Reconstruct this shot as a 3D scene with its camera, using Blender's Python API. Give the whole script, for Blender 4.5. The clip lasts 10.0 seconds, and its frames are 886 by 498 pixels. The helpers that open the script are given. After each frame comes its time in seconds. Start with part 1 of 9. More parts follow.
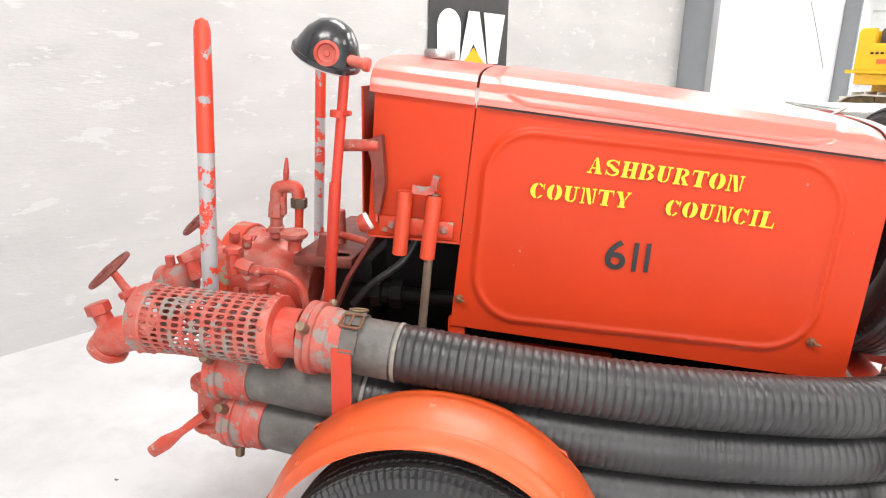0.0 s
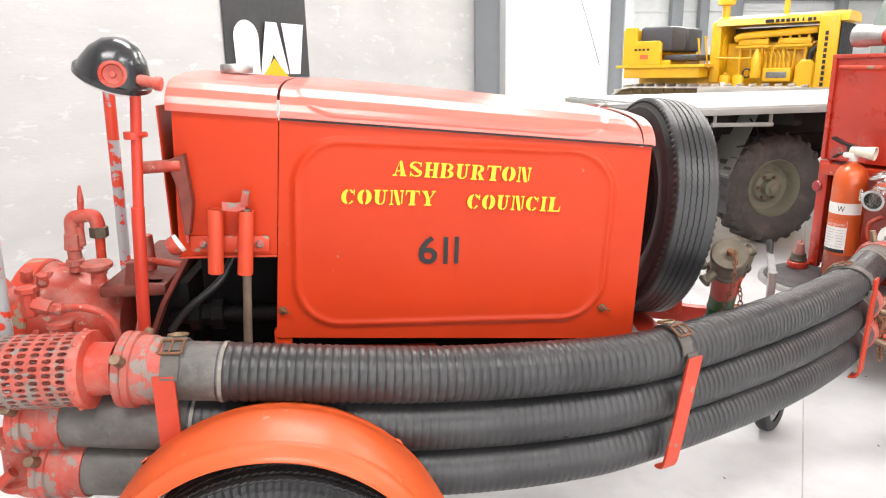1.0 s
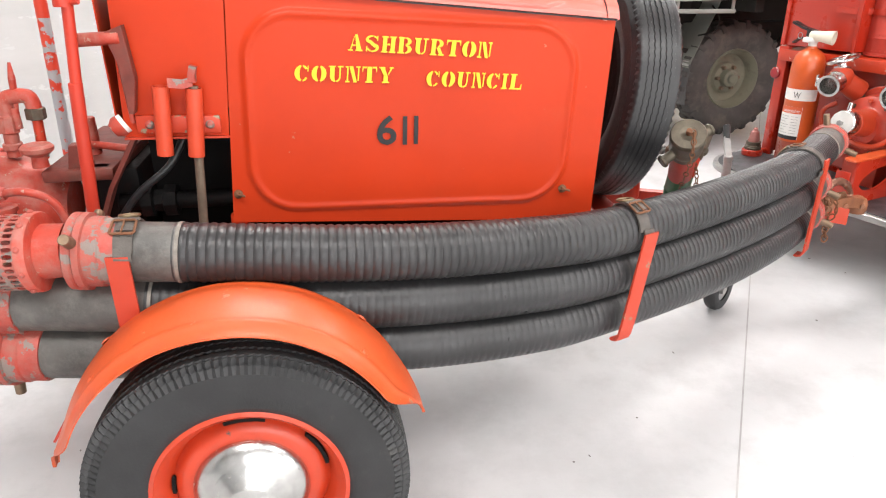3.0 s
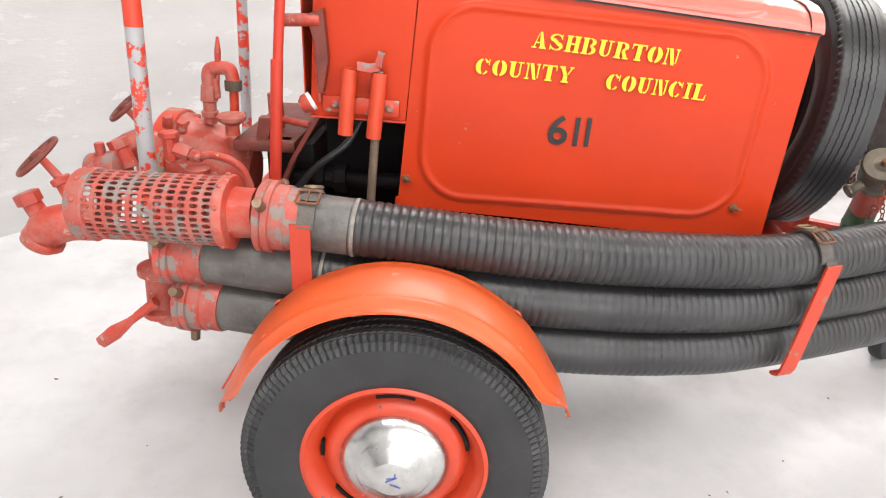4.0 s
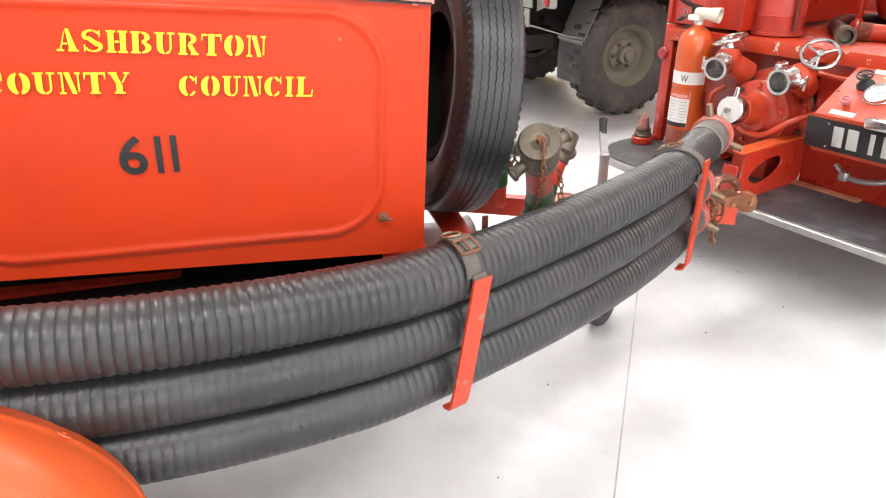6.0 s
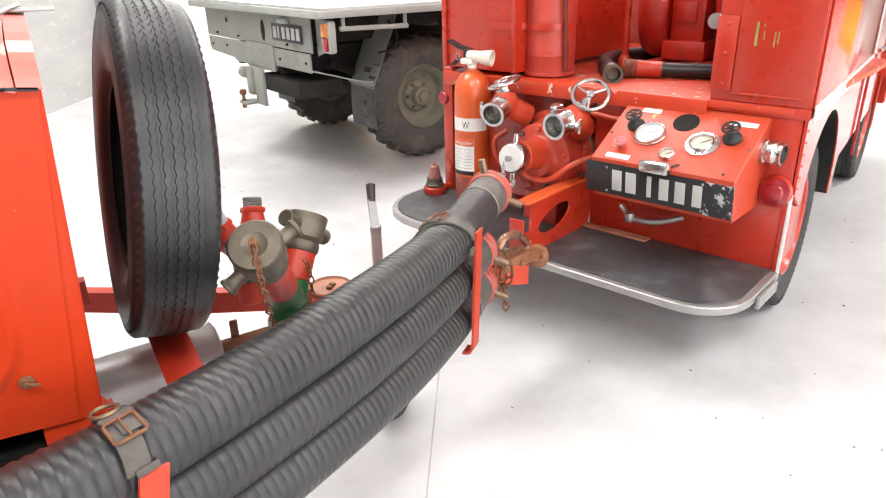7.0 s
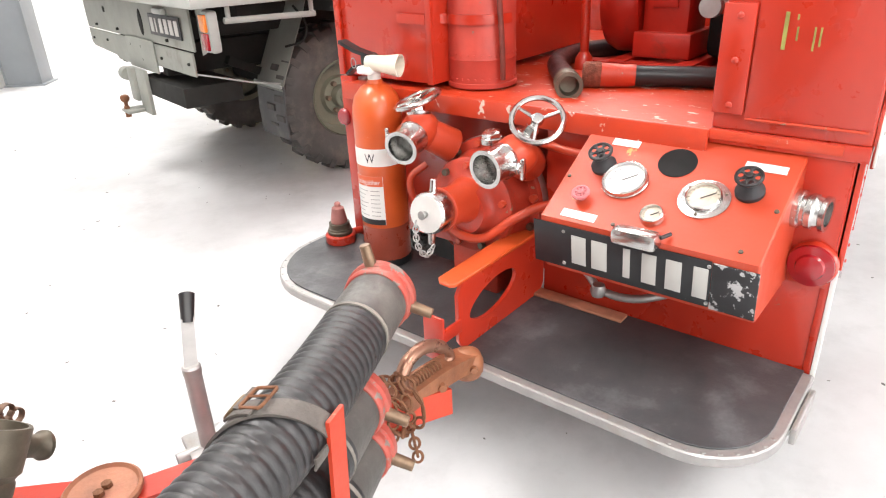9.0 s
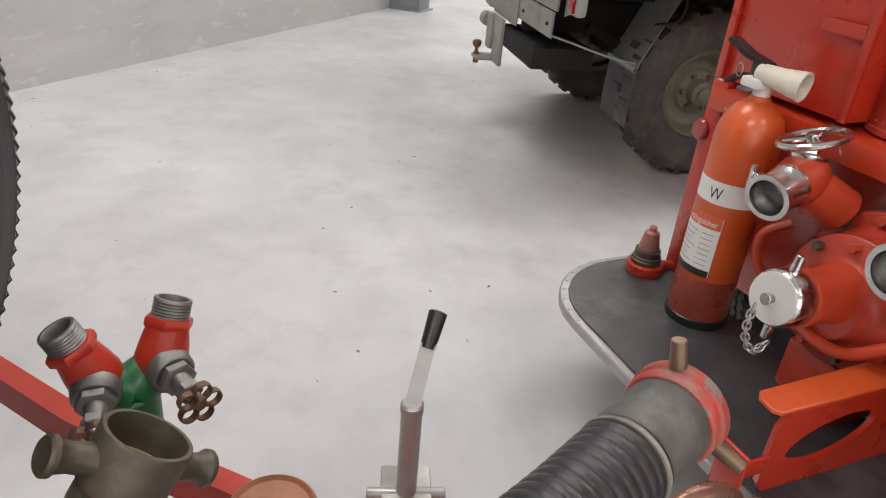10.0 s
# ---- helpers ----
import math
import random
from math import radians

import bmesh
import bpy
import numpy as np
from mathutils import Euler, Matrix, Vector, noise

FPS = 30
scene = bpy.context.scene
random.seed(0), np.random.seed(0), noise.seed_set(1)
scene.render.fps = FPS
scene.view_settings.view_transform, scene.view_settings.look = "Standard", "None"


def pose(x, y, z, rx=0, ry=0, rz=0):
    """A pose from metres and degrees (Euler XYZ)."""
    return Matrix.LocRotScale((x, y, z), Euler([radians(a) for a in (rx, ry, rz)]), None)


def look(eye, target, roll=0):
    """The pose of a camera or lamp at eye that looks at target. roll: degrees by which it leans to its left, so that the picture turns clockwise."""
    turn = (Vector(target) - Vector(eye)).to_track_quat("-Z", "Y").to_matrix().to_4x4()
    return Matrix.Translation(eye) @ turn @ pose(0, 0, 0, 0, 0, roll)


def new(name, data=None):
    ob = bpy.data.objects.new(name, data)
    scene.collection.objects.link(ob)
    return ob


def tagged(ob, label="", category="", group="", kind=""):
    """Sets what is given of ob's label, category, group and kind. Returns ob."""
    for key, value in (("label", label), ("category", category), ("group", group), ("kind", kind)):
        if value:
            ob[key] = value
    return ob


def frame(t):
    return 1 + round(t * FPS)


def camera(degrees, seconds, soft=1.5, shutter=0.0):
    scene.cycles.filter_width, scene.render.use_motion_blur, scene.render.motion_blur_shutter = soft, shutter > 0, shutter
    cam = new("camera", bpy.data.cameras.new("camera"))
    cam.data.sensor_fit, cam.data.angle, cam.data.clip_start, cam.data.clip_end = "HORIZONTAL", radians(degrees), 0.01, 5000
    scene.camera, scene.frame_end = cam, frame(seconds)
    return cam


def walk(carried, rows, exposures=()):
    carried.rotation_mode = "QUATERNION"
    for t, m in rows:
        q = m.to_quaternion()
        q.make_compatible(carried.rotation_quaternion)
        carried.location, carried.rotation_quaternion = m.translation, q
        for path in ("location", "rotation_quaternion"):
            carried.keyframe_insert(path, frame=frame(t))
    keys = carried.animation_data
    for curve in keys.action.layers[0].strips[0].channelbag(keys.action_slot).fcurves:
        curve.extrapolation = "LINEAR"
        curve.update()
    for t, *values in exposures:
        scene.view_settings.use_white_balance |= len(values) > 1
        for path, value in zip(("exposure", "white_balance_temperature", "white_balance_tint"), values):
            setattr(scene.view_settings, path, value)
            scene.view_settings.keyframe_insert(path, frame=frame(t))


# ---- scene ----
cam = camera(66.6, 10.0, soft=1.15)
PATH = [
    (0, (0.292, -0.072, 1.520), (-0.028, 1.829, 0.987), 1.35),
    (0.5, (0.276, -0.126, 1.529), (0.256, 1.801, 0.994), -0.53),
    (1, (0.320, -0.139, 1.531), (0.510, 1.785, 1.018), -1.03),
    (1.5, (0.359, -0.147, 1.530), (0.705, 1.754, 1.015), -1.54),
    (2, (0.368, -0.152, 1.501), (0.801, 1.715, 0.929), -1.37),
    (2.2, (0.359, -0.147, 1.482), (0.765, 1.699, 0.827), -1.46),
    (3.3, (0.294, -0.137, 1.464), (0.534, 1.684, 0.671), 0.34),
    (3.5, (0.272, -0.137, 1.457), (0.453, 1.692, 0.670), 0.97),
    (4, (0.202, -0.136, 1.456), (0.152, 1.701, 0.666), 2.16),
    (4.5, (0.210, -0.117, 1.457), (0.155, 1.717, 0.661), 2.85),
    (5, (0.406, -0.022, 1.468), (0.543, 1.794, 0.641), -0.53),
    (5.5, (0.592, 0.079, 1.462), (0.827, 1.896, 0.660), -1.53),
    (6, (0.726, 0.247, 1.457), (1.213, 1.986, 0.597), -0.48),
    (6.2, (0.786, 0.338, 1.469), (1.441, 2.021, 0.608), -0.45),
    (7.3, (1.257, 0.580, 1.473), (2.187, 2.173, 0.702), -1.65),
    (7.5, (1.322, 0.623, 1.466), (2.258, 2.198, 0.664), -1.62),
    (8, (1.483, 0.830, 1.461), (2.587, 2.277, 0.632), 0.39),
    (8.5, (1.617, 1.019, 1.492), (2.831, 2.379, 0.668), -1.43),
    (9, (1.801, 1.209, 1.448), (2.786, 2.730, 0.602), -2.52),
    (9.5, (1.892, 1.410, 1.425), (2.403, 3.132, 0.545), 1.05),
    (10, (1.923, 1.609, 1.416), (2.115, 3.364, 0.477), 5.02),
]
walk(cam, [(t, look(eye, target, roll)) for t, eye, target, roll in PATH],
     exposures=[(0, 0.05), (2, 0.1), (3.5, 0.02), (4.5, 0.0), (6, 0.14), (7.5, 0.1), (8, 0.24), (8.5, 0.42), (9, 0.3), (9.5, -0.2), (10, -0.9)])

# ---- world and light ----
world = bpy.data.worlds.new("sky")
scene.world = world
world.use_nodes = True
wn = world.node_tree.nodes
sky = wn.new("ShaderNodeTexSky")
sky.sky_type, sky.sun_disc = "NISHITA", False
sky.sun_elevation, sky.sun_rotation = radians(50), radians(200)
world.node_tree.links.new(sky.outputs[0], wn["Background"].inputs[0])
wn["Background"].inputs[1].default_value = 0.1


def area_lamp(name, at, target, sx, sy, watts, colour=(1, 0.97, 0.94)):
    data = bpy.data.lights.new(name, "AREA")
    data.shape, data.size, data.size_y, data.energy, data.color = "RECTANGLE", sx, sy, watts, colour
    ob = new(name, data)
    ob.matrix_world = look(at, target)
    return ob


# added fill lamps standing in for daylight, set in unseen roof and south openings
ROOF_FILLS = [(-0.5, -1.5), (5.0, -2.0), (0.8, 4.4), (5.5, 5.5), (10.0, 1.0), (4.5, 11.0), (10.5, 8.0), (9.5, 16.0), (16.0, 12.0), (7.0, 14.0), (11.0, 22.0), (16.5, 21.0)]
for sx, sy in ROOF_FILLS:
    area_lamp("roof_light_glow", (sx, sy, 5.55), (sx, sy + 0.001, 0), 3.0, 1.6, 260)
area_lamp("door_glow", (2.6, -5.8, 2.4), (2.2, 2, 1.0), 7.0, 4.0, 360)
area_lamp("door_glow", (12.0, -5.8, 2.3), (11.5, 2, 0.6), 6.0, 4.0, 420)


# ---- materials ----
def shader(name, colour, rough=0.5, metal=0.0, vary=0.12, scale=4.0, grain=0.03, grain_scale=90.0,
           chip=None, chip_scale=14.0, chip_amount=0.35, coat=0.0, dirt=None, dirt_amount=0.4, dirt_scale=2.5,
           random=0.0, spread=0.08, stretch=None, specular=0.5, coat_rough=0.15):
    """A surface with cloudy variation, fine relief, and if asked for chipped paint and dirt."""
    m = bpy.data.materials.new(name)
    m.use_nodes = True
    n, l = m.node_tree.nodes, m.node_tree.links
    b = n["Principled BSDF"]
    b.inputs["Specular IOR Level"].default_value = specular
    co = n.new("ShaderNodeTexCoord")
    place = co.outputs["Object"]
    if stretch:
        mp = n.new("ShaderNodeMapping")
        mp.inputs["Scale"].default_value = stretch
        l.new(place, mp.inputs["Vector"])
        place = mp.outputs[0]

    def fog(s, detail=6, r=0.6):
        t = n.new("ShaderNodeTexNoise")
        t.inputs["Scale"].default_value, t.inputs["Detail"].default_value, t.inputs["Roughness"].default_value = s, detail, r
        l.new(place, t.inputs["Vector"])
        return t

    def ramp(src, a, z):
        r = n.new("ShaderNodeMapRange")
        r.inputs[1].default_value, r.inputs[2].default_value = a, z
        l.new(src, r.inputs[0])
        return r.outputs[0]

    def mix(fac, a, c):
        x = n.new("ShaderNodeMix")
        x.data_type = "RGBA"
        if isinstance(fac, float):
            x.inputs["Factor"].default_value = fac
        else:
            l.new(fac, x.inputs["Factor"])
        for slot, v in ((6, a), (7, c)):
            if isinstance(v, tuple):
                x.inputs[slot].default_value = (*v, 1)
            else:
                l.new(v, x.inputs[slot])
        return x.outputs[2]

    lo = tuple(max(0.0, c * (1 - vary)) for c in colour)
    hi = tuple(min(1.0, c * (1 + vary)) for c in colour)
    big = fog(scale)
    out = mix(ramp(big.outputs[0], 0.3, 0.7), lo, hi)
    if random:
        oi = n.new("ShaderNodeObjectInfo")
        out = mix(ramp(oi.outputs["Random"], 0, 1), mix(random, out, (0, 0, 0)), out)
    rough_out = ramp(fog(scale * 3).outputs[0], 0.2, 0.8)
    mr = n.new("ShaderNodeMapRange")
    mr.inputs[3].default_value, mr.inputs[4].default_value = max(0.02, rough - spread), min(1, rough + spread)
    l.new(rough_out, mr.inputs[0])
    l.new(mr.outputs[0], b.inputs["Roughness"])
    if dirt:
        out = mix(ramp(fog(dirt_scale, 8, 0.7).outputs[0], 0.75 - dirt_amount * 0.5, 0.8), out, dirt)
    height = fog(grain_scale, 4).outputs[0]
    metal_value = None
    if chip:
        mask = ramp(fog(chip_scale, 8, 0.65).outputs[0], 0.72 - chip_amount * 0.4, 0.735 - chip_amount * 0.4)
        out = mix(mask, out, chip)
        metal_value = mask
    l.new(out, b.inputs["Base Color"])
    b.inputs["Metallic"].default_value = metal
    if grain:
        bump = n.new("ShaderNodeBump")
        bump.inputs["Strength"].default_value, bump.inputs["Distance"].default_value = grain, 0.01
        l.new(height, bump.inputs["Height"])
        if metal_value is not None:
            bump2 = n.new("ShaderNodeBump")
            bump2.invert = True
            bump2.inputs["Strength"].default_value, bump2.inputs["Distance"].default_value = 0.25, 0.002
            l.new(metal_value, bump2.inputs["Height"])
            l.new(bump.outputs[0], bump2.inputs["Normal"])
            l.new(bump2.outputs[0], b.inputs["Normal"])
        else:
            l.new(bump.outputs[0], b.inputs["Normal"])
    b.inputs["Coat Weight"].default_value, b.inputs["Coat Roughness"].default_value = coat, coat_rough
    return m


RED = (0.52, 0.041, 0.010)
M_BOX = shader("red_panel_paint", RED, 0.36, vary=0.06, scale=2.5, grain=0.03, grain_scale=12, specular=0.22, coat=0.0, chip=(0.42, 0.17, 0.11), chip_scale=22, chip_amount=0.07, dirt=(0.50, 0.050, 0.014), dirt_amount=0.35, dirt_scale=4)
# paler than the side panels: reflected sheen is put into the colour
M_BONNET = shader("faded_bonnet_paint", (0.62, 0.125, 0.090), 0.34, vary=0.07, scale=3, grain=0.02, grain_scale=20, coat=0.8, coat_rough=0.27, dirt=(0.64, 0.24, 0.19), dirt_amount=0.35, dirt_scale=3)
M_RIM = shader("rim_red_paint", (0.50, 0.045, 0.014), 0.34, vary=0.12, scale=6, grain=0.05, coat=0.2, chip=(0.06, 0.05, 0.05), chip_scale=7, chip_amount=0.17)
M_LOGO = shader("faded_blue_print", (0.04, 0.07, 0.35), 0.5, vary=0.3, scale=60)
M_FENDER = shader("orange_red_paint", (0.58, 0.084, 0.017), 0.46, vary=0.09, scale=5, grain=0.06, grain_scale=45, coat=0.12, dirt=(0.42, 0.040, 0.014), dirt_amount=0.45, dirt_scale=5, chip=(0.42, 0.20, 0.12), chip_scale=16, chip_amount=0.16)
M_BRACKET = shader("bracket_red_paint", (0.47, 0.044, 0.017), 0.42, vary=0.1, scale=6, grain=0.06, chip=(0.28, 0.16, 0.10), chip_scale=20, chip_amount=0.12)
# near black that paints the shade in the engine cavity and rim slots
M_SHADE = shader("unlit_cavity", (0.007, 0.006, 0.006), 0.8, vary=0.3, grain=0.1, specular=0.2)
M_PUMP = shader("pump_red_paint", (0.45, 0.052, 0.030), 0.42, vary=0.25, scale=9, grain=0.2, grain_scale=60, dirt=(0.38, 0.22, 0.18), dirt_amount=0.6, dirt_scale=11, chip=(0.42, 0.26, 0.20), chip_scale=24, chip_amount=0.26)
M_FRAME = shader("frame_red_paint", (0.47, 0.034, 0.015), 0.42, vary=0.12, scale=6, grain=0.08, grain_scale=70, chip=(0.2, 0.09, 0.06), chip_scale=18, chip_amount=0.08)
M_POLE = shader("chipped_pole_paint", (0.60, 0.05, 0.02), 0.42, vary=0.1, scale=8, grain=0.06, chip=(0.36, 0.36, 0.37), chip_scale=11, chip_amount=0.60)
M_POLETOP = shader("pole_paint", (0.60, 0.05, 0.02), 0.40, vary=0.08, scale=8, grain=0.05, chip=(0.30, 0.30, 0.31), chip_scale=14, chip_amount=0.3)
M_WORN = shader("worn_dull_red", (0.42, 0.060, 0.042), 0.5, vary=0.25, scale=14, grain=0.25, grain_scale=80, dirt=(0.27, 0.16, 0.13), dirt_amount=0.7, dirt_scale=13, chip=(0.22, 0.18, 0.16), chip_scale=22, chip_amount=0.46)
M_RUBBER = shader("hose_rubber", (0.026, 0.0255, 0.0265), 0.36, vary=0.35, scale=6, grain=0.12, grain_scale=130, dirt=(0.064, 0.060, 0.058), dirt_amount=0.34, dirt_scale=7, spread=0.12)
M_CUFF = shader("hose_cuff_rubber", (0.085, 0.080, 0.074), 0.5, vary=0.3, scale=9, grain=0.2, grain_scale=60, dirt=(0.19, 0.18, 0.165), dirt_amount=0.5, dirt_scale=8, chip=(0.34, 0.34, 0.35), chip_scale=6, chip_amount=0.2)
M_TYRE = shader("tyre_rubber", (0.024, 0.024, 0.025), 0.6, vary=0.3, scale=6, grain=0.1, grain_scale=160, dirt=(0.10, 0.092, 0.082), dirt_amount=0.32, dirt_scale=5)
M_TYREGREY = shader("old_tyre_rubber", (0.019, 0.019, 0.02), 0.36, vary=0.25, scale=8, grain=0.12, grain_scale=160, dirt=(0.075, 0.075, 0.078), dirt_amount=0.2, dirt_scale=6)
M_CHROME = shader("chrome", (0.58, 0.575, 0.56), 0.22, 1.0, vary=0.2, scale=24, grain=0.05, grain_scale=120, spread=0.1)
M_STEEL = shader("dull_steel", (0.42, 0.42, 0.41), 0.42, 0.9, vary=0.2, scale=18, grain=0.08, grain_scale=120)
M_BRASS = shader("tarnished_brass", (0.125, 0.105, 0.078), 0.48, 0.55, vary=0.3, scale=16, grain=0.1, grain_scale=90, dirt=(0.08, 0.065, 0.05), dirt_amount=0.5, dirt_scale=14)
M_BRONZE = shader("bronze_lug", (0.22, 0.15, 0.10), 0.45, 0.7, vary=0.25, scale=30, grain=0.1)
M_GALV = shader("galvanised_tube", (0.42, 0.40, 0.39), 0.45, 0.6, vary=0.12, scale=14, grain=0.05, dirt=(0.42, 0.2, 0.18), dirt_amount=0.3, dirt_scale=6)
M_RUST = shader("rusty_iron", (0.20, 0.085, 0.04), 0.75, 0.2, vary=0.4, scale=30, grain=0.4, grain_scale=120, dirt=(0.09, 0.04, 0.025), dirt_amount=0.5, dirt_scale=30)
M_BLACK = shader("black_enamel", (0.02, 0.021, 0.024), 0.22, vary=0.2, grain=0.03, coat=0.4, dirt=(0.06, 0.06, 0.06), dirt_amount=0.3)
M_PLASTIC = shader("black_plastic", (0.015, 0.015, 0.016), 0.35, vary=0.1, grain=0.02)
# machinery colour taken almost to black to carry the shade around it
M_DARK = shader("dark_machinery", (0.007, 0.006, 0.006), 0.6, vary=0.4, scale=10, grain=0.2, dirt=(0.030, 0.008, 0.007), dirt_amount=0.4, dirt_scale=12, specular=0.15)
M_LEATHER = shader("grey_leather", (0.10, 0.088, 0.078), 0.65, vary=0.3, scale=18, grain=0.3, grain_scale=150, dirt=(0.045, 0.036, 0.03), dirt_amount=0.45, dirt_scale=14)
M_GREEN = shader("green_band_paint", (0.01, 0.12, 0.035), 0.4, vary=0.2, scale=12, grain=0.08, dirt=(0.05, 0.06, 0.03), dirt_amount=0.3, dirt_scale=20)
M_YELLOW = shader("yellow_lettering", (0.85, 0.58, 0.02), 0.45, vary=0.06, scale=30, grain=0.02)
M_INK = shader("black_lettering", (0.012, 0.012, 0.014), 0.4, vary=0.1, grain=0.02)
M_WHITE = shader("white_paint", (0.78, 0.77, 0.75), 0.45, vary=0.06, grain=0.03)
M_CONCRETE = shader("polished_concrete", (0.545, 0.545, 0.55), 0.42, vary=0.14, scale=1.1, grain=0.05, grain_scale=60, dirt=(0.42, 0.42, 0.425), dirt_amount=0.55, dirt_scale=3.0, chip=(0.45, 0.44, 0.43), chip_scale=1.6, chip_amount=0.02, spread=0.12)
M_WALL = shader("rendered_wall", (0.455, 0.45, 0.445), 0.75, vary=0.10, scale=1.4, grain=0.2, grain_scale=30, chip=(0.515, 0.515, 0.51), chip_scale=6, chip_amount=0.34, dirt=(0.35, 0.345, 0.335), dirt_amount=0.35, dirt_scale=3, stretch=(0.55, 1, 1.9))
M_COLUMN = shader("grey_steel_paint", (0.24, 0.255, 0.27), 0.5, vary=0.05, grain=0.03)
M_CLAD = shader("pale_cladding", (0.76, 0.77, 0.77), 0.5, vary=0.06, grain=0.04)
M_CEIL = shader("white_roof_lining", (0.72, 0.72, 0.72), 0.7, vary=0.05, grain=0.04)
M_ENGINE = shader("fire_engine_red", (0.46, 0.030, 0.012), 0.3, vary=0.07, scale=3, grain=0.03, grain_scale=40, coat=0.5, chip=(0.3, 0.1, 0.06), chip_scale=8, chip_amount=0.035)
M_ENGINEOR = shader("control_box_orange_red", (0.50, 0.055, 0.020), 0.36, vary=0.08, scale=4, grain=0.05, coat=0.35, coat_rough=0.25, chip=(0.6, 0.3, 0.08), chip_scale=11, chip_amount=0.09)
M_MAT = shader("ribbed_rubber_mat", (0.05, 0.05, 0.053), 0.42, vary=0.4, scale=4, grain=0.1, dirt=(0.15, 0.15, 0.155), dirt_amount=0.42, dirt_scale=4, spread=0.18)
M_ALLOY = shader("worn_alloy", (0.38, 0.37, 0.36), 0.36, 0.6, vary=0.15, scale=12, grain=0.08, dirt=(0.35, 0.3, 0.24), dirt_amount=0.4, dirt_scale=14)
M_EXT = shader("extinguisher_orange", (0.62, 0.10, 0.02), 0.35, vary=0.08, scale=8, coat=0.4, chip=(0.55, 0.5, 0.42), chip_scale=16, chip_amount=0.06)
M_OLIVE = shader("army_green_paint", (0.26, 0.27, 0.24), 0.55, vary=0.09, scale=4, grain=0.05, dirt=(0.12, 0.115, 0.09), dirt_amount=0.3, dirt_scale=3)
M_UNDER = shader("dark_chassis", (0.022, 0.022, 0.020), 0.7, vary=0.3, grain=0.15, specular=0.2)
M_CAT = shader("machine_yellow", (0.72, 0.40, 0.008), 0.4, vary=0.07, grain=0.04, coat=0.2)
M_CATDARK = shader("track_steel", (0.16, 0.11, 0.05), 0.6, 0.3, vary=0.4, scale=8, grain=0.2)
M_TRAY = shader("pale_tray_boards", (0.50, 0.51, 0.50), 0.55, vary=0.12, scale=3, grain=0.08)
M_VINYL = shader("black_vinyl", (0.05, 0.05, 0.06), 0.5, vary=0.15, grain=0.1)
M_REDLENS = shader("red_lens", (0.30, 0.006, 0.012), 0.15, vary=0.08, coat=0.8)
M_AMBER = shader("amber_lens", (0.7, 0.2, 0.02), 0.2, vary=0.05, coat=0.6)
M_DIAL = shader("gauge_face", (0.80, 0.79, 0.76), 0.3, vary=0.04, coat=0.8)
M_DIALBROWN = shader("aged_gauge_face", (0.58, 0.50, 0.40), 0.3, vary=0.12, scale=30, coat=0.8)
M_PLATE = shader("plate_black", (0.014, 0.015, 0.017), 0.4, vary=0.3, scale=10, chip=(0.3, 0.3, 0.3), chip_scale=60, chip_amount=0.05)
M_PLATEWORN = shader("worn_plate", (0.02, 0.02, 0.022), 0.5, vary=0.3, chip=(0.42, 0.42, 0.42), chip_scale=26, chip_amount=0.40)
M_SILVER = shader("plate_silver", (0.46, 0.455, 0.43), 0.45, vary=0.08)
M_BANNER = shader("black_banner_cloth", (0.03, 0.03, 0.032), 0.6, vary=0.15, grain=0.05)


# ---- mesh tools ----
def bm_new():
    return bmesh.new()


def aim(p0, p1, up=(0, 0, 1)):
    """A pose at p0 whose z points at p1."""
    d = (Vector(p1) - Vector(p0)).normalized()
    u = Vector(up)
    if abs(d.dot(u)) > 0.98:
        u = Vector((1, 0, 0))
    x = u.cross(d).normalized()
    y = d.cross(x)
    m = Matrix((x, y, d)).transposed().to_4x4()
    m.translation = Vector(p0)
    return m


def lathe(bm, prof, m=Matrix(), seg=32, shift=None, close=False):
    """Turns (radius, height) round z. shift(i, j): a sideways offset in height of ring j at step i."""
    rings = []
    for j, (r, h) in enumerate(prof):
        if r < 1e-5:
            rings.append([bm.verts.new(m @ Vector((0, 0, h)))])
        else:
            rings.append([bm.verts.new(m @ Vector((r * math.cos(2 * math.pi * i / seg), r * math.sin(2 * math.pi * i / seg), h + (shift(i, j) if shift else 0))))
                          for i in range(seg)])
    pairs = list(zip(rings, rings[1:]))
    if close:
        pairs.append((rings[-1], rings[0]))
    for a, b in pairs:
        for i in range(seg):
            k = (i + 1) % seg
            if len(a) == 1 and len(b) == 1:
                continue
            if len(a) == 1:
                bm.faces.new((a[0], b[i], b[k]))
            elif len(b) == 1:
                bm.faces.new((a[i], b[0], a[k]))
            else:
                bm.faces.new((a[i], b[i], b[k], a[k]))
    return bm


def rod(bm, p0, p1, r0, r1=None, seg=16, bevel=0.0):
    """A closed round bar from p0 to p1."""
    r1 = r0 if r1 is None else r1
    h = (Vector(p1) - Vector(p0)).length
    c = min(bevel or min(r0, r1) * 0.12, h * 0.3)
    return lathe(bm, [(0, 0), (max(r0 - c, 1e-4), 0), (r0, c), (r1, h - c), (max(r1 - c, 1e-4), h), (0, h)], aim(p0, p1), seg)


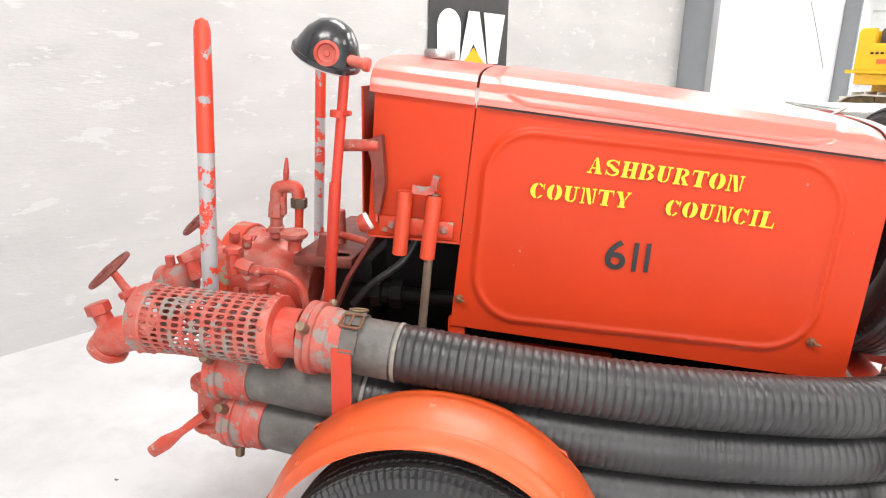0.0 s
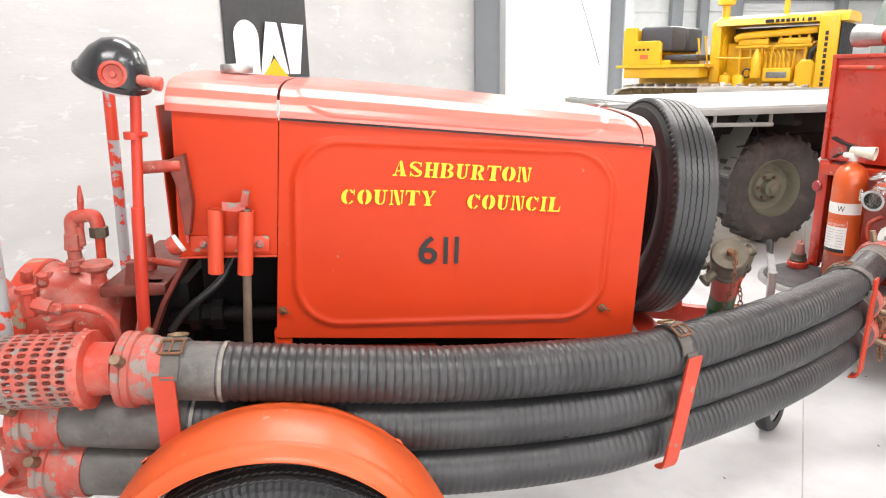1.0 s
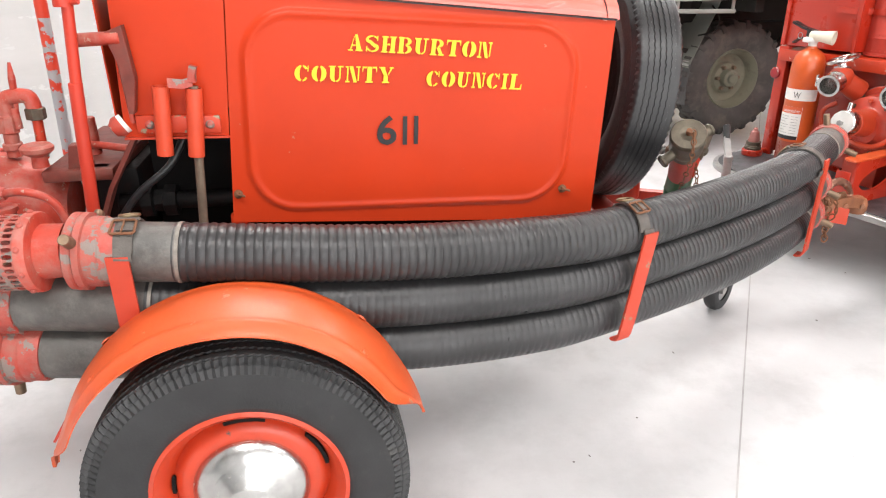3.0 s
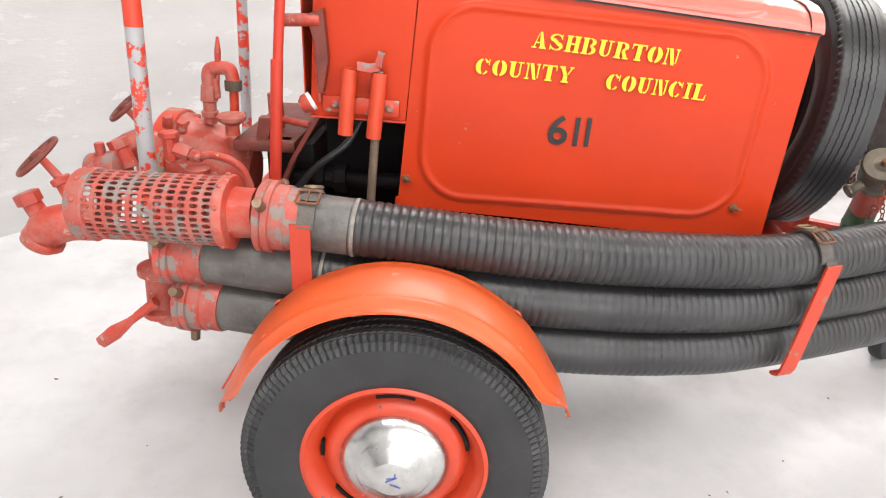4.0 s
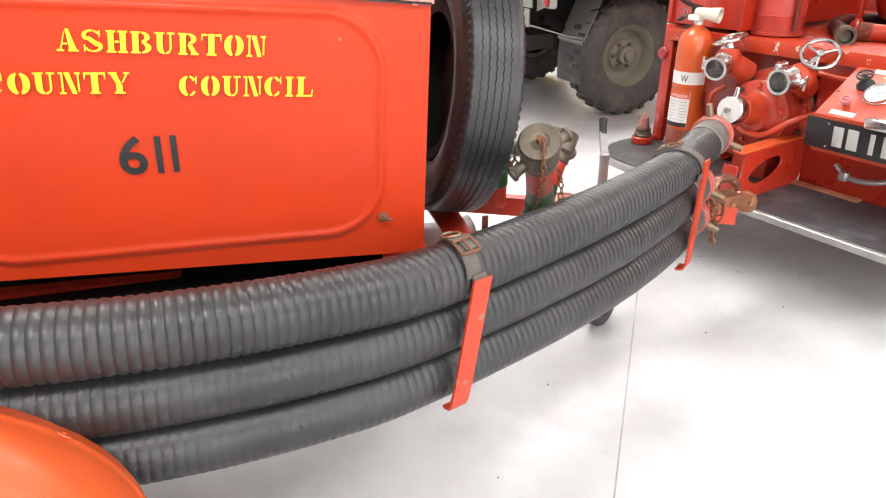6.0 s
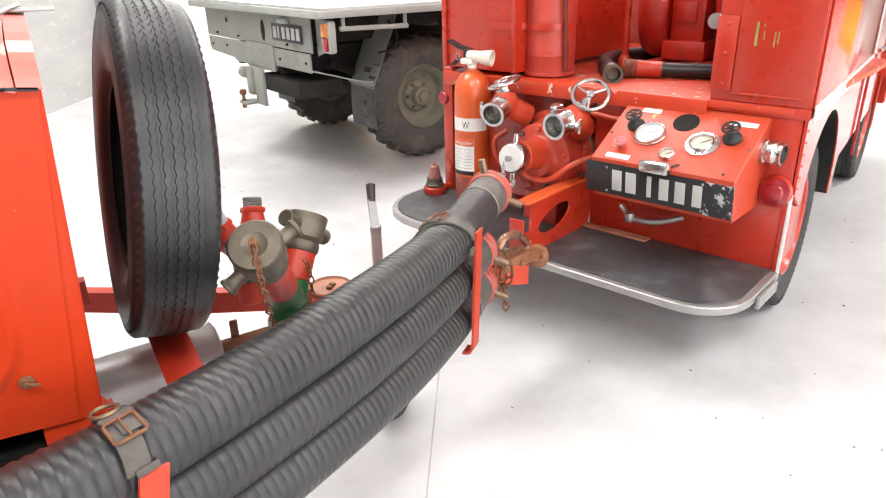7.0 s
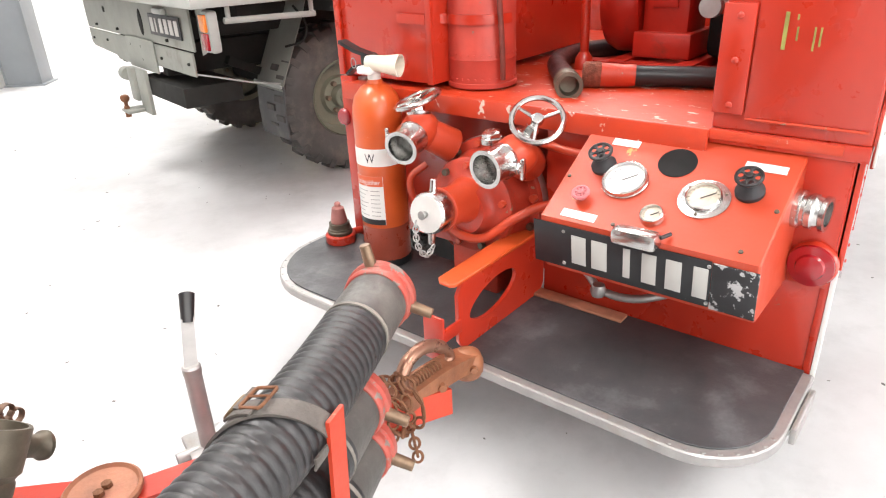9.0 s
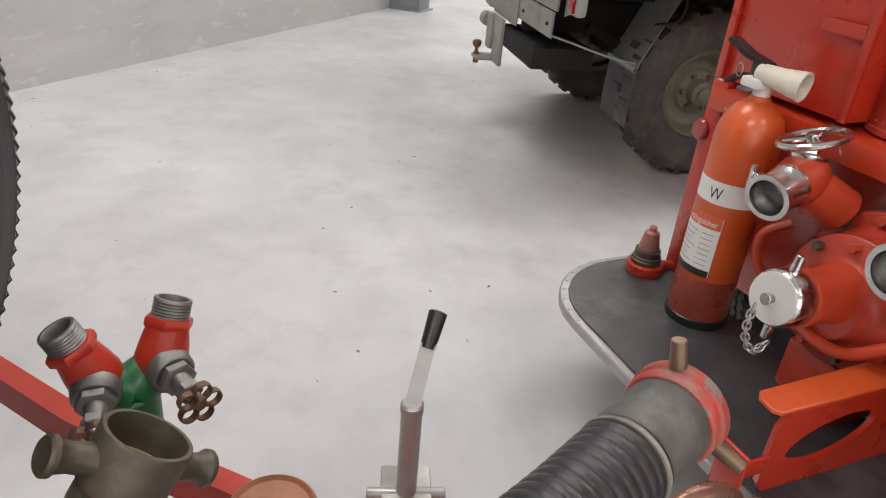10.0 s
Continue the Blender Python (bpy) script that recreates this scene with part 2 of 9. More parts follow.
def box(bm, x0, x1, y0, y1, z0, z1, m=Matrix(), bevel=0.003):
    t = bmesh.new()
    bmesh.ops.create_cube(t, size=1)
    for v in t.verts:
        v.co = Vector(((x0 + x1) / 2 + v.co.x * (x1 - x0), (y0 + y1) / 2 + v.co.y * (y1 - y0), (z0 + z1) / 2 + v.co.z * (z1 - z0)))
    b = min(bevel, 0.3 * min(abs(x1 - x0), abs(y1 - y0), abs(z1 - z0)))
    if b > 0:
        bmesh.ops.bevel(t, geom=t.edges[:], offset=b, segments=2, affect="EDGES", profile=0.5)
    t.transform(m)
    return join(bm, t)


def join(bm, other):
    """Adds the mesh other to bm."""
    tab = {}
    for v in other.verts:
        tab[v] = bm.verts.new(v.co)
    for f in other.faces:
        try:
            bm.faces.new([tab[v] for v in f.verts])
        except ValueError:
            pass
    other.free()
    return bm


def prism(bm, pts, h0, h1, m=Matrix(), bevel=0.002):
    """A flat outline in x, y pulled up from h0 to h1."""
    t = bmesh.new()
    vs = [t.verts.new((x, y, h0)) for x, y in pts]
    f = t.faces.new(vs)
    r = bmesh.ops.extrude_face_region(t, geom=[f])
    for v in r["geom"]:
        if isinstance(v, bmesh.types.BMVert):
            v.co.z = h1
    bmesh.ops.recalc_face_normals(t, faces=t.faces[:])
    if bevel:
        edges = [e for e in t.edges if abs(e.verts[0].co.z - e.verts[1].co.z) < 1e-6]
        bmesh.ops.bevel(t, geom=edges, offset=bevel, segments=1, affect="EDGES")
    t.transform(m)
    return join(bm, t)


def smooth_path(pts, n):
    """n + 1 points on a smooth curve through pts."""
    p = [Vector(q) for q in pts]
    p = [2 * p[0] - p[1]] + p + [2 * p[-1] - p[-2]]
    out = []
    k = len(p) - 3
    for i in range(n + 1):
        s = min(i / n * k, k - 1e-9)
        j = int(s)
        t = s - j
        a, b, c, d = p[j:j + 4]
        out.append(0.5 * ((2 * b) + (c - a) * t + (2 * a - 5 * b + 4 * c - d) * t * t + (3 * b - a - 3 * c + d) * t ** 3))
    return out


def tube(bm, pts, radius, seg=12, caps=True, closed=False):
    """A round tube along pts; radius: a number, or one for every point."""
    p = [Vector(q) for q in pts]
    n = len(p)
    rings, side = [], None
    for i in range(n):
        if closed:
            d = (p[(i + 1) % n] - p[i - 1]).normalized()
        else:
            d = (p[min(i + 1, n - 1)] - p[max(i - 1, 0)]).normalized()
        if side is None:
            side = d.cross(Vector((0.13, 0.31, 0.94))).normalized()
        side = (side - d * side.dot(d)).normalized()
        up = d.cross(side)
        r = radius[i] if isinstance(radius, (list, tuple)) else radius
        rings.append([bm.verts.new(p[i] + r * (math.cos(2 * math.pi * k / seg) * side + math.sin(2 * math.pi * k / seg) * up)) for k in range(seg)])
    loops = list(zip(rings, rings[1:])) + ([(rings[-1], rings[0])] if closed else [])
    for a, b in loops:
        for k in range(seg):
            bm.faces.new((a[k], a[(k + 1) % seg], b[(k + 1) % seg], b[k]))
    if caps and not closed:
        bm.faces.new(rings[0][::-1])
        bm.faces.new(rings[-1])
    return bm


def ribbon(bm, pts, across, width, thick):
    """A flat strap along pts; across: its width's direction."""
    p = [Vector(q) for q in pts]
    a = Vector(across).normalized()
    rings = []
    for i in range(len(p)):
        d = (p[min(i + 1, len(p) - 1)] - p[max(i - 1, 0)]).normalized()
        n = d.cross(a).normalized()
        rings.append([bm.verts.new(p[i] + sa * a * width / 2 + sn * n * thick / 2) for sa, sn in ((-1, -1), (1, -1), (1, 1), (-1, 1))])
    for q, r in zip(rings, rings[1:]):
        for k in range(4):
            bm.faces.new((q[k], q[(k + 1) % 4], r[(k + 1) % 4], r[k]))
    bm.faces.new(rings[0][::-1])
    bm.faces.new(rings[-1])
    return bm


BASE = {}


def thing(name, base, label, category, space=Matrix(), group="", kind=""):
    """An Empty at base, given in the coordinates of space; its parts are built in those coordinates."""
    e = new(name)
    e.empty_display_size = 0.1
    e.matrix_world = space @ Matrix.Translation(base)
    BASE[e.name] = Matrix.Translation(-Vector(base))
    return tagged(e, label, category, group, kind)


def finish(bm, name, material, smooth=40):
    bmesh.ops.recalc_face_normals(bm, faces=bm.faces[:])
    me = bpy.data.meshes.new(name)
    bm.to_mesh(me)
    bm.free()
    for mt in (material if isinstance(material, (list, tuple)) else [material]):
        me.materials.append(mt)
    if smooth:
        me.shade_smooth()
        me.set_sharp_from_angle(angle=radians(smooth))
    return me


def part(name, bm, material, parent, label="", smooth=40):
    root = parent
    while root.parent:
        root = root.parent
    bm.transform(BASE[root.name])
    ob = new(name, finish(bm, name, material, smooth))
    ob.parent = parent
    return tagged(ob, label)


def again(ob, m, parent=None):
    """The same part once more, moved by m."""
    o = new(ob.name.split(".")[0], ob.data)
    o.parent = parent or ob.parent
    o.matrix_basis = m
    if "label" in ob:
        o["label"] = ob["label"]
    return o


def solid(name, bm, material, label, category, space=Matrix(), group="", kind="", smooth=40, base=(0, 0, 0)):
    """A thing that is one mesh."""
    bm.transform(Matrix.Translation(-Vector(base)))
    ob = new(name, finish(bm, name, material, smooth))
    ob.matrix_world = space @ Matrix.Translation(base)
    return tagged(ob, label, category, group, kind)


def writing(text, height, width, m, material, name, parent, label="", thick=0.0012, bold=0.0, shear=0.0):
    """Letters as a thin mesh, scaled to that width and height, their lower left corner at m, facing m's z."""
    cu = bpy.data.curves.new(name, "FONT")
    cu.body, cu.extrude, cu.offset, cu.shear, cu.resolution_u = text, 0.01, bold, shear, 4
    tmp = new(name, cu)
    bpy.context.view_layer.update()
    me = bpy.data.meshes.new_from_object(tmp.evaluated_get(bpy.context.evaluated_depsgraph_get()))
    bpy.data.objects.remove(tmp)
    xs = [v.co.x for v in me.vertices]
    ys = [v.co.y for v in me.vertices]
    sx, sy = width / (max(xs) - min(xs)), height / (max(ys) - min(ys))
    b = bmesh.new()
    b.from_mesh(me)
    bpy.data.meshes.remove(me)
    for v in b.verts:
        v.co = m @ Vector(((v.co.x - min(xs)) * sx, (v.co.y - min(ys)) * sy, thick if v.co.z > 0 else 0.0))
    return part(name, b, material, parent, label, smooth=0)


# ---- the hall ----
WALL_A, WALL_D = Vector((-2.4, 2.861, 0)), Vector((0.4778, 0.8785, 0)).normalized()
WALL_N = Vector((WALL_D.y, -WALL_D.x, 0))
SPACE_WALL = Matrix((WALL_D, -WALL_N, Vector((0, 0, 1)))).transposed().to_4x4()
SPACE_WALL.translation = WALL_A


def hall():
    b = bm_new()
    box(b, -14, 30, -8, 34, -0.3, 0, bevel=0)
    solid("floor", b, M_CONCRETE, "pale grey polished concrete floor with faint stains", "floor", kind="structure")
    b = bm_new()
    box(b, -9, 34, 0, 0.25, 0, 6, bevel=0)
    solid("wall_west", b, M_WALL, "pale grey rendered wall with white trowel marks", "wall", SPACE_WALL, kind="structure")
    b = bm_new()
    box(b, 6, 30, 27, 27.2, 0, 6, bevel=0)
    for z in (1.2, 2.4, 3.6, 4.8):
        box(b, 6, 30, 26.86, 27.0, z, z + 0.06, bevel=0)
    solid("wall_north", b, M_CLAD, "pale metal-clad end wall", "wall", kind="structure")
    b = bm_new()
    for x, w in ((12.1, 0.45), (13.25, 0.36), (14.5, 0.5), (19.0, 0.4), (22.5, 0.4)):
        box(b, x, x + w, 26.55, 26.855, 0, 5.6, bevel=0.004)
    box(b, 15.0, 24.0, 26.70, 26.855, 3.95, 4.35, bevel=0.004)
    solid("trim_north", b, M_COLUMN, "grey steel columns and lintel of the end wall", "steel frame", kind="structure")
    b = bm_new()
    box(b, 24, 24.2, -8, 27, 0, 6, bevel=0)
    solid("wall_east", b, M_CLAD, "pale metal-clad side wall", "wall", kind="structure")
    # wall out of view, added with two openings for the south lamps
    b = bm_new()
    for x0, x1, z0, z1 in ((-10, -1.0, 0, 6), (6.2, 8.8, 0, 6), (15.2, 24, 0, 6), (-1.0, 6.2, 4.6, 6), (8.8, 15.2, 4.5, 6)):
        box(b, x0, x1, -6.2, -6.0, z0, z1, bevel=0)
    solid("wall_south", b, M_CLAD, "unseen pale clad wall with two wide openings for the added lamps", "wall", kind="structure")
    # roof out of view, added with a gap under each roof lamp
    b = bm_new()
    xs = sorted({-14, 30} | {x + d for x, _ in ROOF_FILLS for d in (-1.5, 1.5)})
    ys = sorted({-8, 34} | {y + d for _, y in ROOF_FILLS for d in (-0.8, 0.8)})
    for x0, x1 in zip(xs, xs[1:]):
        for y0, y1 in zip(ys, ys[1:]):
            cx, cy = (x0 + x1) / 2, (y0 + y1) / 2
            if not any(abs(cx - sx) < 1.5 and abs(cy - sy) < 0.8 for sx, sy in ROOF_FILLS):
                box(b, x0, x1, y0, y1, 5.6, 5.7, bevel=0)
    solid("ceiling", b, M_CEIL, "unseen white roof lining with gaps for the added lamps", "ceiling", kind="structure")


hall()


def wall_fittings():
    # steel columns against the long wall
    for s0 in (9.12, 21.9):
        b = bm_new()
        box(b, s0, s0 + 0.30, -0.43, -0.412, 0, 5.6, bevel=0.002)
        box(b, s0, s0 + 0.30, -0.018, -0.003, 0, 5.6, bevel=0.002)
        box(b, s0 + 0.03, s0 + 0.27, -0.412, -0.018, 0, 5.6, bevel=0)
        c = thing("steel_column", (s0 + 0.11, -0.18, 0), "grey painted steel column standing against the wall", "column", SPACE_WALL, "steel columns along the wall")
        part("column_shaft", b, M_COLUMN, c)
        b = bm_new()
        box(b, s0 - 0.04, s0 + 0.34, -0.47, -0.002, 0.0, 0.018, bevel=0.002)
        part("base_plate", b, M_COLUMN, c)
    # white sheet paints the bright light on the wall; ribbed cladding farther on
    b = bm_new()
    box(b, 9.45, 33.5, -0.012, -0.003, 0.0, 5.6, bevel=0)
    solid("wall_cladding", b, M_CLAD, "smooth white sheet painting the bright light on the wall beyond the column", "cladding", SPACE_WALL, kind="structure", smooth=0)
    b = bm_new()
    for k in range(48):
        s0 = 22.3 + 0.25 * k
        prism(b, [(s0, -0.012), (s0 + 0.02, -0.03), (s0 + 0.05, -0.03), (s0 + 0.07, -0.012)], 0.0, 5.6, bevel=0)
    solid("cladding_ribs", b, M_CLAD, "pressed ribs of the white cladding", "cladding", SPACE_WALL, kind="structure", smooth=0)
    e = thing("wall_cable", (19.3, -0.02, 2.1), "thin dark cable hanging down the wall", "cable", SPACE_WALL)
    part("cable_run", tube(bm_new(), smooth_path([(17.2, -0.02, 3.2), (18.2, -0.02, 2.7), (19.3, -0.02, 2.1), (20.2, -0.02, 1.6)], 20), 0.006, 6), M_INK, e)
    # hanging cloth banner with plain shapes
    e = thing("banner", (3.83, -0.01, 1.49), "black cloth banner with pale blocks hanging on the wall", "banner", SPACE_WALL)

    def cloth(s, t, d):
        return (3.23 + 1.19 * s, -0.012 - d - 0.006 * math.sin(9 * s + 2 * t) * (1 - t), 1.49 + 1.75 * t)
    b = bm_new()
    lays = [[[b.verts.new(cloth(i / 30, j / 8, k * 0.002)) for j in range(9)] for i in range(31)] for k in (0, 1)]
    for k in (0, 1):
        for i in range(30):
            for j in range(8):
                b.faces.new((lays[k][i][j], lays[k][i + 1][j], lays[k][i + 1][j + 1], lays[k][i][j + 1]))
    cl = part("cloth", b, M_BANNER, e)
    arch = [(3.33 + 0.165 - 0.165 * math.cos(math.pi * k / 12), 1.82 + 0.145 * math.sin(math.pi * k / 12)) for k in range(13)]
    for shape in ([(3.34, 1.52)] + arch + [(3.65, 1.52)], [(3.655, 1.52), (3.77, 1.965), (3.93, 1.965), (4.07, 1.52), (4.0, 1.52), (3.855, 1.69), (3.73, 1.52)],
                  [(4.0, 1.965), (4.09, 1.52), (4.25, 1.52), (4.345, 1.965)]):
        b = bm_new()
        ring = [b.verts.new((x, -0.0265, z)) for x, z in shape]
        face = b.faces.new(ring)
        bmesh.ops.triangulate(b, faces=[face])
        part("pale_block", b, M_WHITE, cl)
    b = prism(bm_new(), [(3.665, 1.495), (4.06, 1.495), (3.855, 1.655)], 0.028, 0.030, pose(0, 0, 0, 90, 0, 0), 0)
    part("yellow_triangle", b, M_CAT, cl)
    # saw cut in the slab
    d = Vector((0.55, 0.835, 0)).normalized()
    p = Vector((1.54, 1.44, 0))
    b = ribbon(bm_new(), [p + d * (-7 + 0.5 * k) + Vector((0, 0, -0.0005)) for k in range(45)], (d.y, -d.x, 0), 0.006, 0.003)
    solid("floor_joint", b, M_CUT, "thin grey saw cut in the concrete floor", "floor joint", kind="structure", smooth=0)
    # specks of grit
    rnd2 = random.Random(11)
    b = bm_new()
    for _ in range(240):
        x, y = rnd2.uniform(-1.5, 6.5), rnd2.uniform(0.2, 9.5)
        r = rnd2.uniform(0.003, 0.009)
        a0 = rnd2.uniform(0, 360)
        n = rnd2.randint(4, 6)
        prism(b, [(r * rnd2.uniform(0.5, 1.6) * math.cos(2 * math.pi * k / n), r * rnd2.uniform(0.3, 0.8) * math.sin(2 * math.pi * k / n)) for k in range(n)], 0, 0.002, pose(x, y, 0.0002, 0, 0, a0), 0)
    solid("floor_grit", b, M_JOINT, "small dark specks scattered on the floor", "grit", kind="stuff", smooth=0)


M_CUT = shader("grey_saw_cut", (0.36, 0.355, 0.35), 0.8, vary=0.25, scale=5, grain=0.1)
M_JOINT = shader("dark_joint", (0.16, 0.15, 0.145), 0.8, vary=0.3, scale=3, grain=0.1)
wall_fittings()

# ---- trailer pump ----
YC = 2.27          # the trailer's middle line
SIDE = 1.775       # near side of the engine box


def top_z(x):
    return 1.45 - 0.098 * (x + 0.224)


def bottom_z(x):
    return 0.771 - 0.062 * x


def step(a, b, x):
    t = min(1, max(0, (x - a) / (b - a)))
    return t * t * (3 - 2 * t)


def round_rect(px, pz, x0, x1, z0, z1, r):
    """Signed distance to a rounded rectangle; negative inside."""
    cx, cz = (x0 + x1) / 2, (z0 + z1) / 2
    dx, dz = abs(px - cx) - (x1 - x0) / 2 + r, abs(pz - cz) - (z1 - z0) / 2 + r
    return math.hypot(max(dx, 0), max(dz, 0)) + min(max(dx, dz), 0) - r


def grid(bm, nu, nv, f, thick):
    """A sheet f(s, t, side) with two sides and closed edges."""
    rows = [[[bm.verts.new(f(i / nu, j / nv, k * thick)) for j in range(nv + 1)] for i in range(nu + 1)] for k in (0, 1)]
    for k in (0, 1):
        for i in range(nu):
            for j in range(nv):
                bm.faces.new((rows[k][i][j], rows[k][i + 1][j], rows[k][i + 1][j + 1], rows[k][i][j + 1]))
    a, b = rows
    for i in range(nu):
        for j in (0, nv):
            bm.faces.new((a[i][j], a[i + 1][j], b[i + 1][j], b[i][j]))
    for j in range(nv):
        for i in (0, nu):
            bm.faces.new((a[i][j], a[i][j + 1], b[i][j + 1], b[i][j]))
    return bm


trailer = thing("trailer_pump", (0.08, YC, 0), "red fire pump trailer with engine box, hose brackets and drawbar", "trailer")


def side_panel():
    def f(s, t, d):
        xl = 0.008 + (0.066 - 0.008) * t
        xr = 1.062 + 0.068 * t
        x = xl + (xr - xl) * s
        z = bottom_z(x) + (top_z(x) - bottom_z(x)) * t
        low, high = 0.797 - 0.03 * (x - 0.5), 1.325 - 0.07 * (x - 0.5)
        e = round_rect(x - 0.06 * (z - 1.04), (z - low) / (high - low) * 0.53, 0.085, 1.006, 0.0, 0.53, 0.13)
        y = SIDE - 0.007 * step(0.018, -0.004, e) - 0.0055 * math.exp(-((e - 0.001) / 0.010) ** 2) + d
        y += 0.0012 * math.sin(7 * x) * math.sin(5 * z)
        return (x, y, z)
    b = grid(bm_new(), 200, 130, f, 0.003)
    return part("side_panel", b, M_BOX, trailer, "orange-red pressed steel side panel")


panel = side_panel()


def box_rest():
    # front corner strip
    b = bm_new()
    grid(b, 4, 20, lambda s, t, d: (1.050 + 0.068 * t + (0.050 - 0.038 * t) * s, SIDE + 0.004 + d, bottom_z(1.1) - 0.0 + (top_z(1.1) - bottom_z(1.1)) * t), 0.004)
    grid(b, 20, 10, lambda s, t, d: (1.099 + 0.031 * t + d, SIDE + 0.008 + (2 * YC - 2 * SIDE - 0.012) * s, bottom_z(1.1) + (top_z(1.14) - bottom_z(1.1)) * t), 0.004)
    part("front_plate", b, M_BOX, trailer)
    # cover round the tank at the rear, with its lower edge open over the shaft
    b = bm_new()
    grid(b, 24, 30, lambda s, t, d: (-0.243 + 0.024 * t + (0.028 + 0.034 * t + 0.243 - 0.024 * t) * s, SIDE + 0.001 + d,
                                     1.030 - 0.006 * s + (top_z(-0.224 + 0.28 * s) - 0.008 - 1.030 + 0.006 * s) * t), 0.003)
    part("tank_cover", b, M_BOX, trailer, "plain red sheet steel cover")
    b = bm_new()
    box(b, -0.26, -0.256, SIDE + 0.006, 2 * YC - SIDE, 1.04, 1.452, bevel=0)
    part("rear_plate", b, M_BOX, trailer)
    b = bm_new()
    box(b, -0.25, 1.1, 2 * YC - SIDE, 2 * YC - SIDE + 0.004, 0.74, 1.34, bevel=0)
    part("far_side_panel", b, M_BOX, trailer)
    # bonnet
    def top(x0, x1, bead):
        def f(s, t, d):
            x = x0 + (x1 - x0) * s
            w = YC - SIDE + 0.010
            k = 1 - abs(2 * t - 1)
            crown = 0.84 - 0.10 * step(0.2, 1.1, x)
            sec = ((0, 0, 0), (0.08, 0.003, 0.020), (0.18, 0.014, 0.044), (0.28, 0.035, 0.068), (0.38, 0.068, 0.088), (0.48, 0.115, 0.100), (0.64, 0.23, 0.112), (1.0, w, 0.122))
            arc = 0.0
            for (k0, o0, h0), (k1, o1, h1) in zip(sec, sec[1:]):
                f2 = min(1.0, max(0.0, (k - k0) / (k1 - k0)))
                if f2 > 0 or k0 == 0:
                    o, hz = o0 + (o1 - o0) * f2, h0 + (h1 - h0) * f2
                arc += math.hypot(o1 - o0, h1 - h0) * f2
            side = 1 if t < 0.5 else -1
            z = top_z(x) - 0.008 + crown * hz - d
            if bead:
                lift = 0.006 * step(0.010, -0.006, round_rect(x, arc, x0 + 0.05, x1 - 0.10, 0.022, 2.0, 0.10))
                steep = step(0.13, 0.06, arc)
                o -= lift * steep
                z += lift * (1 - steep)
            y = YC - (w - o) * side
            z -= 0.006 * step(x1 - 0.03, x1, x) if bead else 0
            return (x, y, z)
        return grid(bm_new(), 110 if bead else 14, 150, f, 0.003)
    part("bonnet", top(0.068, 1.098, True), M_BONNET, trailer, "red pressed steel bonnet, its colour paled for sheen")
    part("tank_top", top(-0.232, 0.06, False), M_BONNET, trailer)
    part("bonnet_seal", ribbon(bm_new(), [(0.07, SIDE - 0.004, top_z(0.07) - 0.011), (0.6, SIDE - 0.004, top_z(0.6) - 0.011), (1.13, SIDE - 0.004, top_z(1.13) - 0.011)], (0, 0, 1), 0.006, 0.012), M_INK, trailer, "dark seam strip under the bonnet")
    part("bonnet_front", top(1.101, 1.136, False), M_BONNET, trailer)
    b = bm_new()
    box(b, 1.10, 1.19, 2.16, 2.25, 1.402, 1.408, bevel=0.002)
    rod(b, (1.07, 2.12, 1.395), (1.13, 2.17, 1.415), 0.004, seg=8)
    part("bonnet_catch", b, M_STEEL, trailer, "small steel bonnet catch")
    b = lathe(bm_new(), [(0, 0), (0.05, 0), (0.052, 0.004), (0.052, 0.024), (0.048, 0.03), (0, 0.031)], pose(-0.112, YC - 0.09, 1.532), 28)
    part("filler_cap", b, M_STEEL, trailer, "dull steel filler cap")


box_rest()


# ---- wheels ----
def tyre_mesh(R, W, rim, seg=150, ribs=5, zig=0.004, groove=0.008):
    """A ribbed tyre round z; the tread's grooves run zigzag."""
    prof, zz = [], []
    hw = W / 2
    prof += [(rim + 0.002, -hw * 0.62), (rim + 0.012, -hw * 0.80), (rim + 0.03, -hw * 0.90), ((R + rim) / 2, -hw), (R - 0.045, -hw * 0.95),
             (R - 0.040, -hw * 0.965), (R - 0.022, -hw * 0.86), (R - 0.018, -hw * 0.88), (R - 0.006, -hw * 0.80)]
    zz += [0] * 6 + [1.7, 1.7, 1.2]
    tw = hw * 1.56
    for k in range(ribs):
        a, c = -tw / 2 + tw * k / ribs, -tw / 2 + tw * (k + 1) / ribs
        g = 0.0028
        bulge = 0.004 * (1 - (2 * (k + 0.5) / ribs - 1) ** 2)
        prof += [(R - groove, a + g), (R - 0.001 + bulge - 0.003, a + g + 0.001), (R - 0.001 + bulge - 0.003, c - g - 0.001), (R - groove, c - g)]
        zz += [1] * 4
    prof += [(r, -h) for r, h in reversed(prof[:9])]
    zz += zz[:9][::-1]
    return prof, (lambda i, j: zig * (1 if i % 2 else -1) * zz[j])


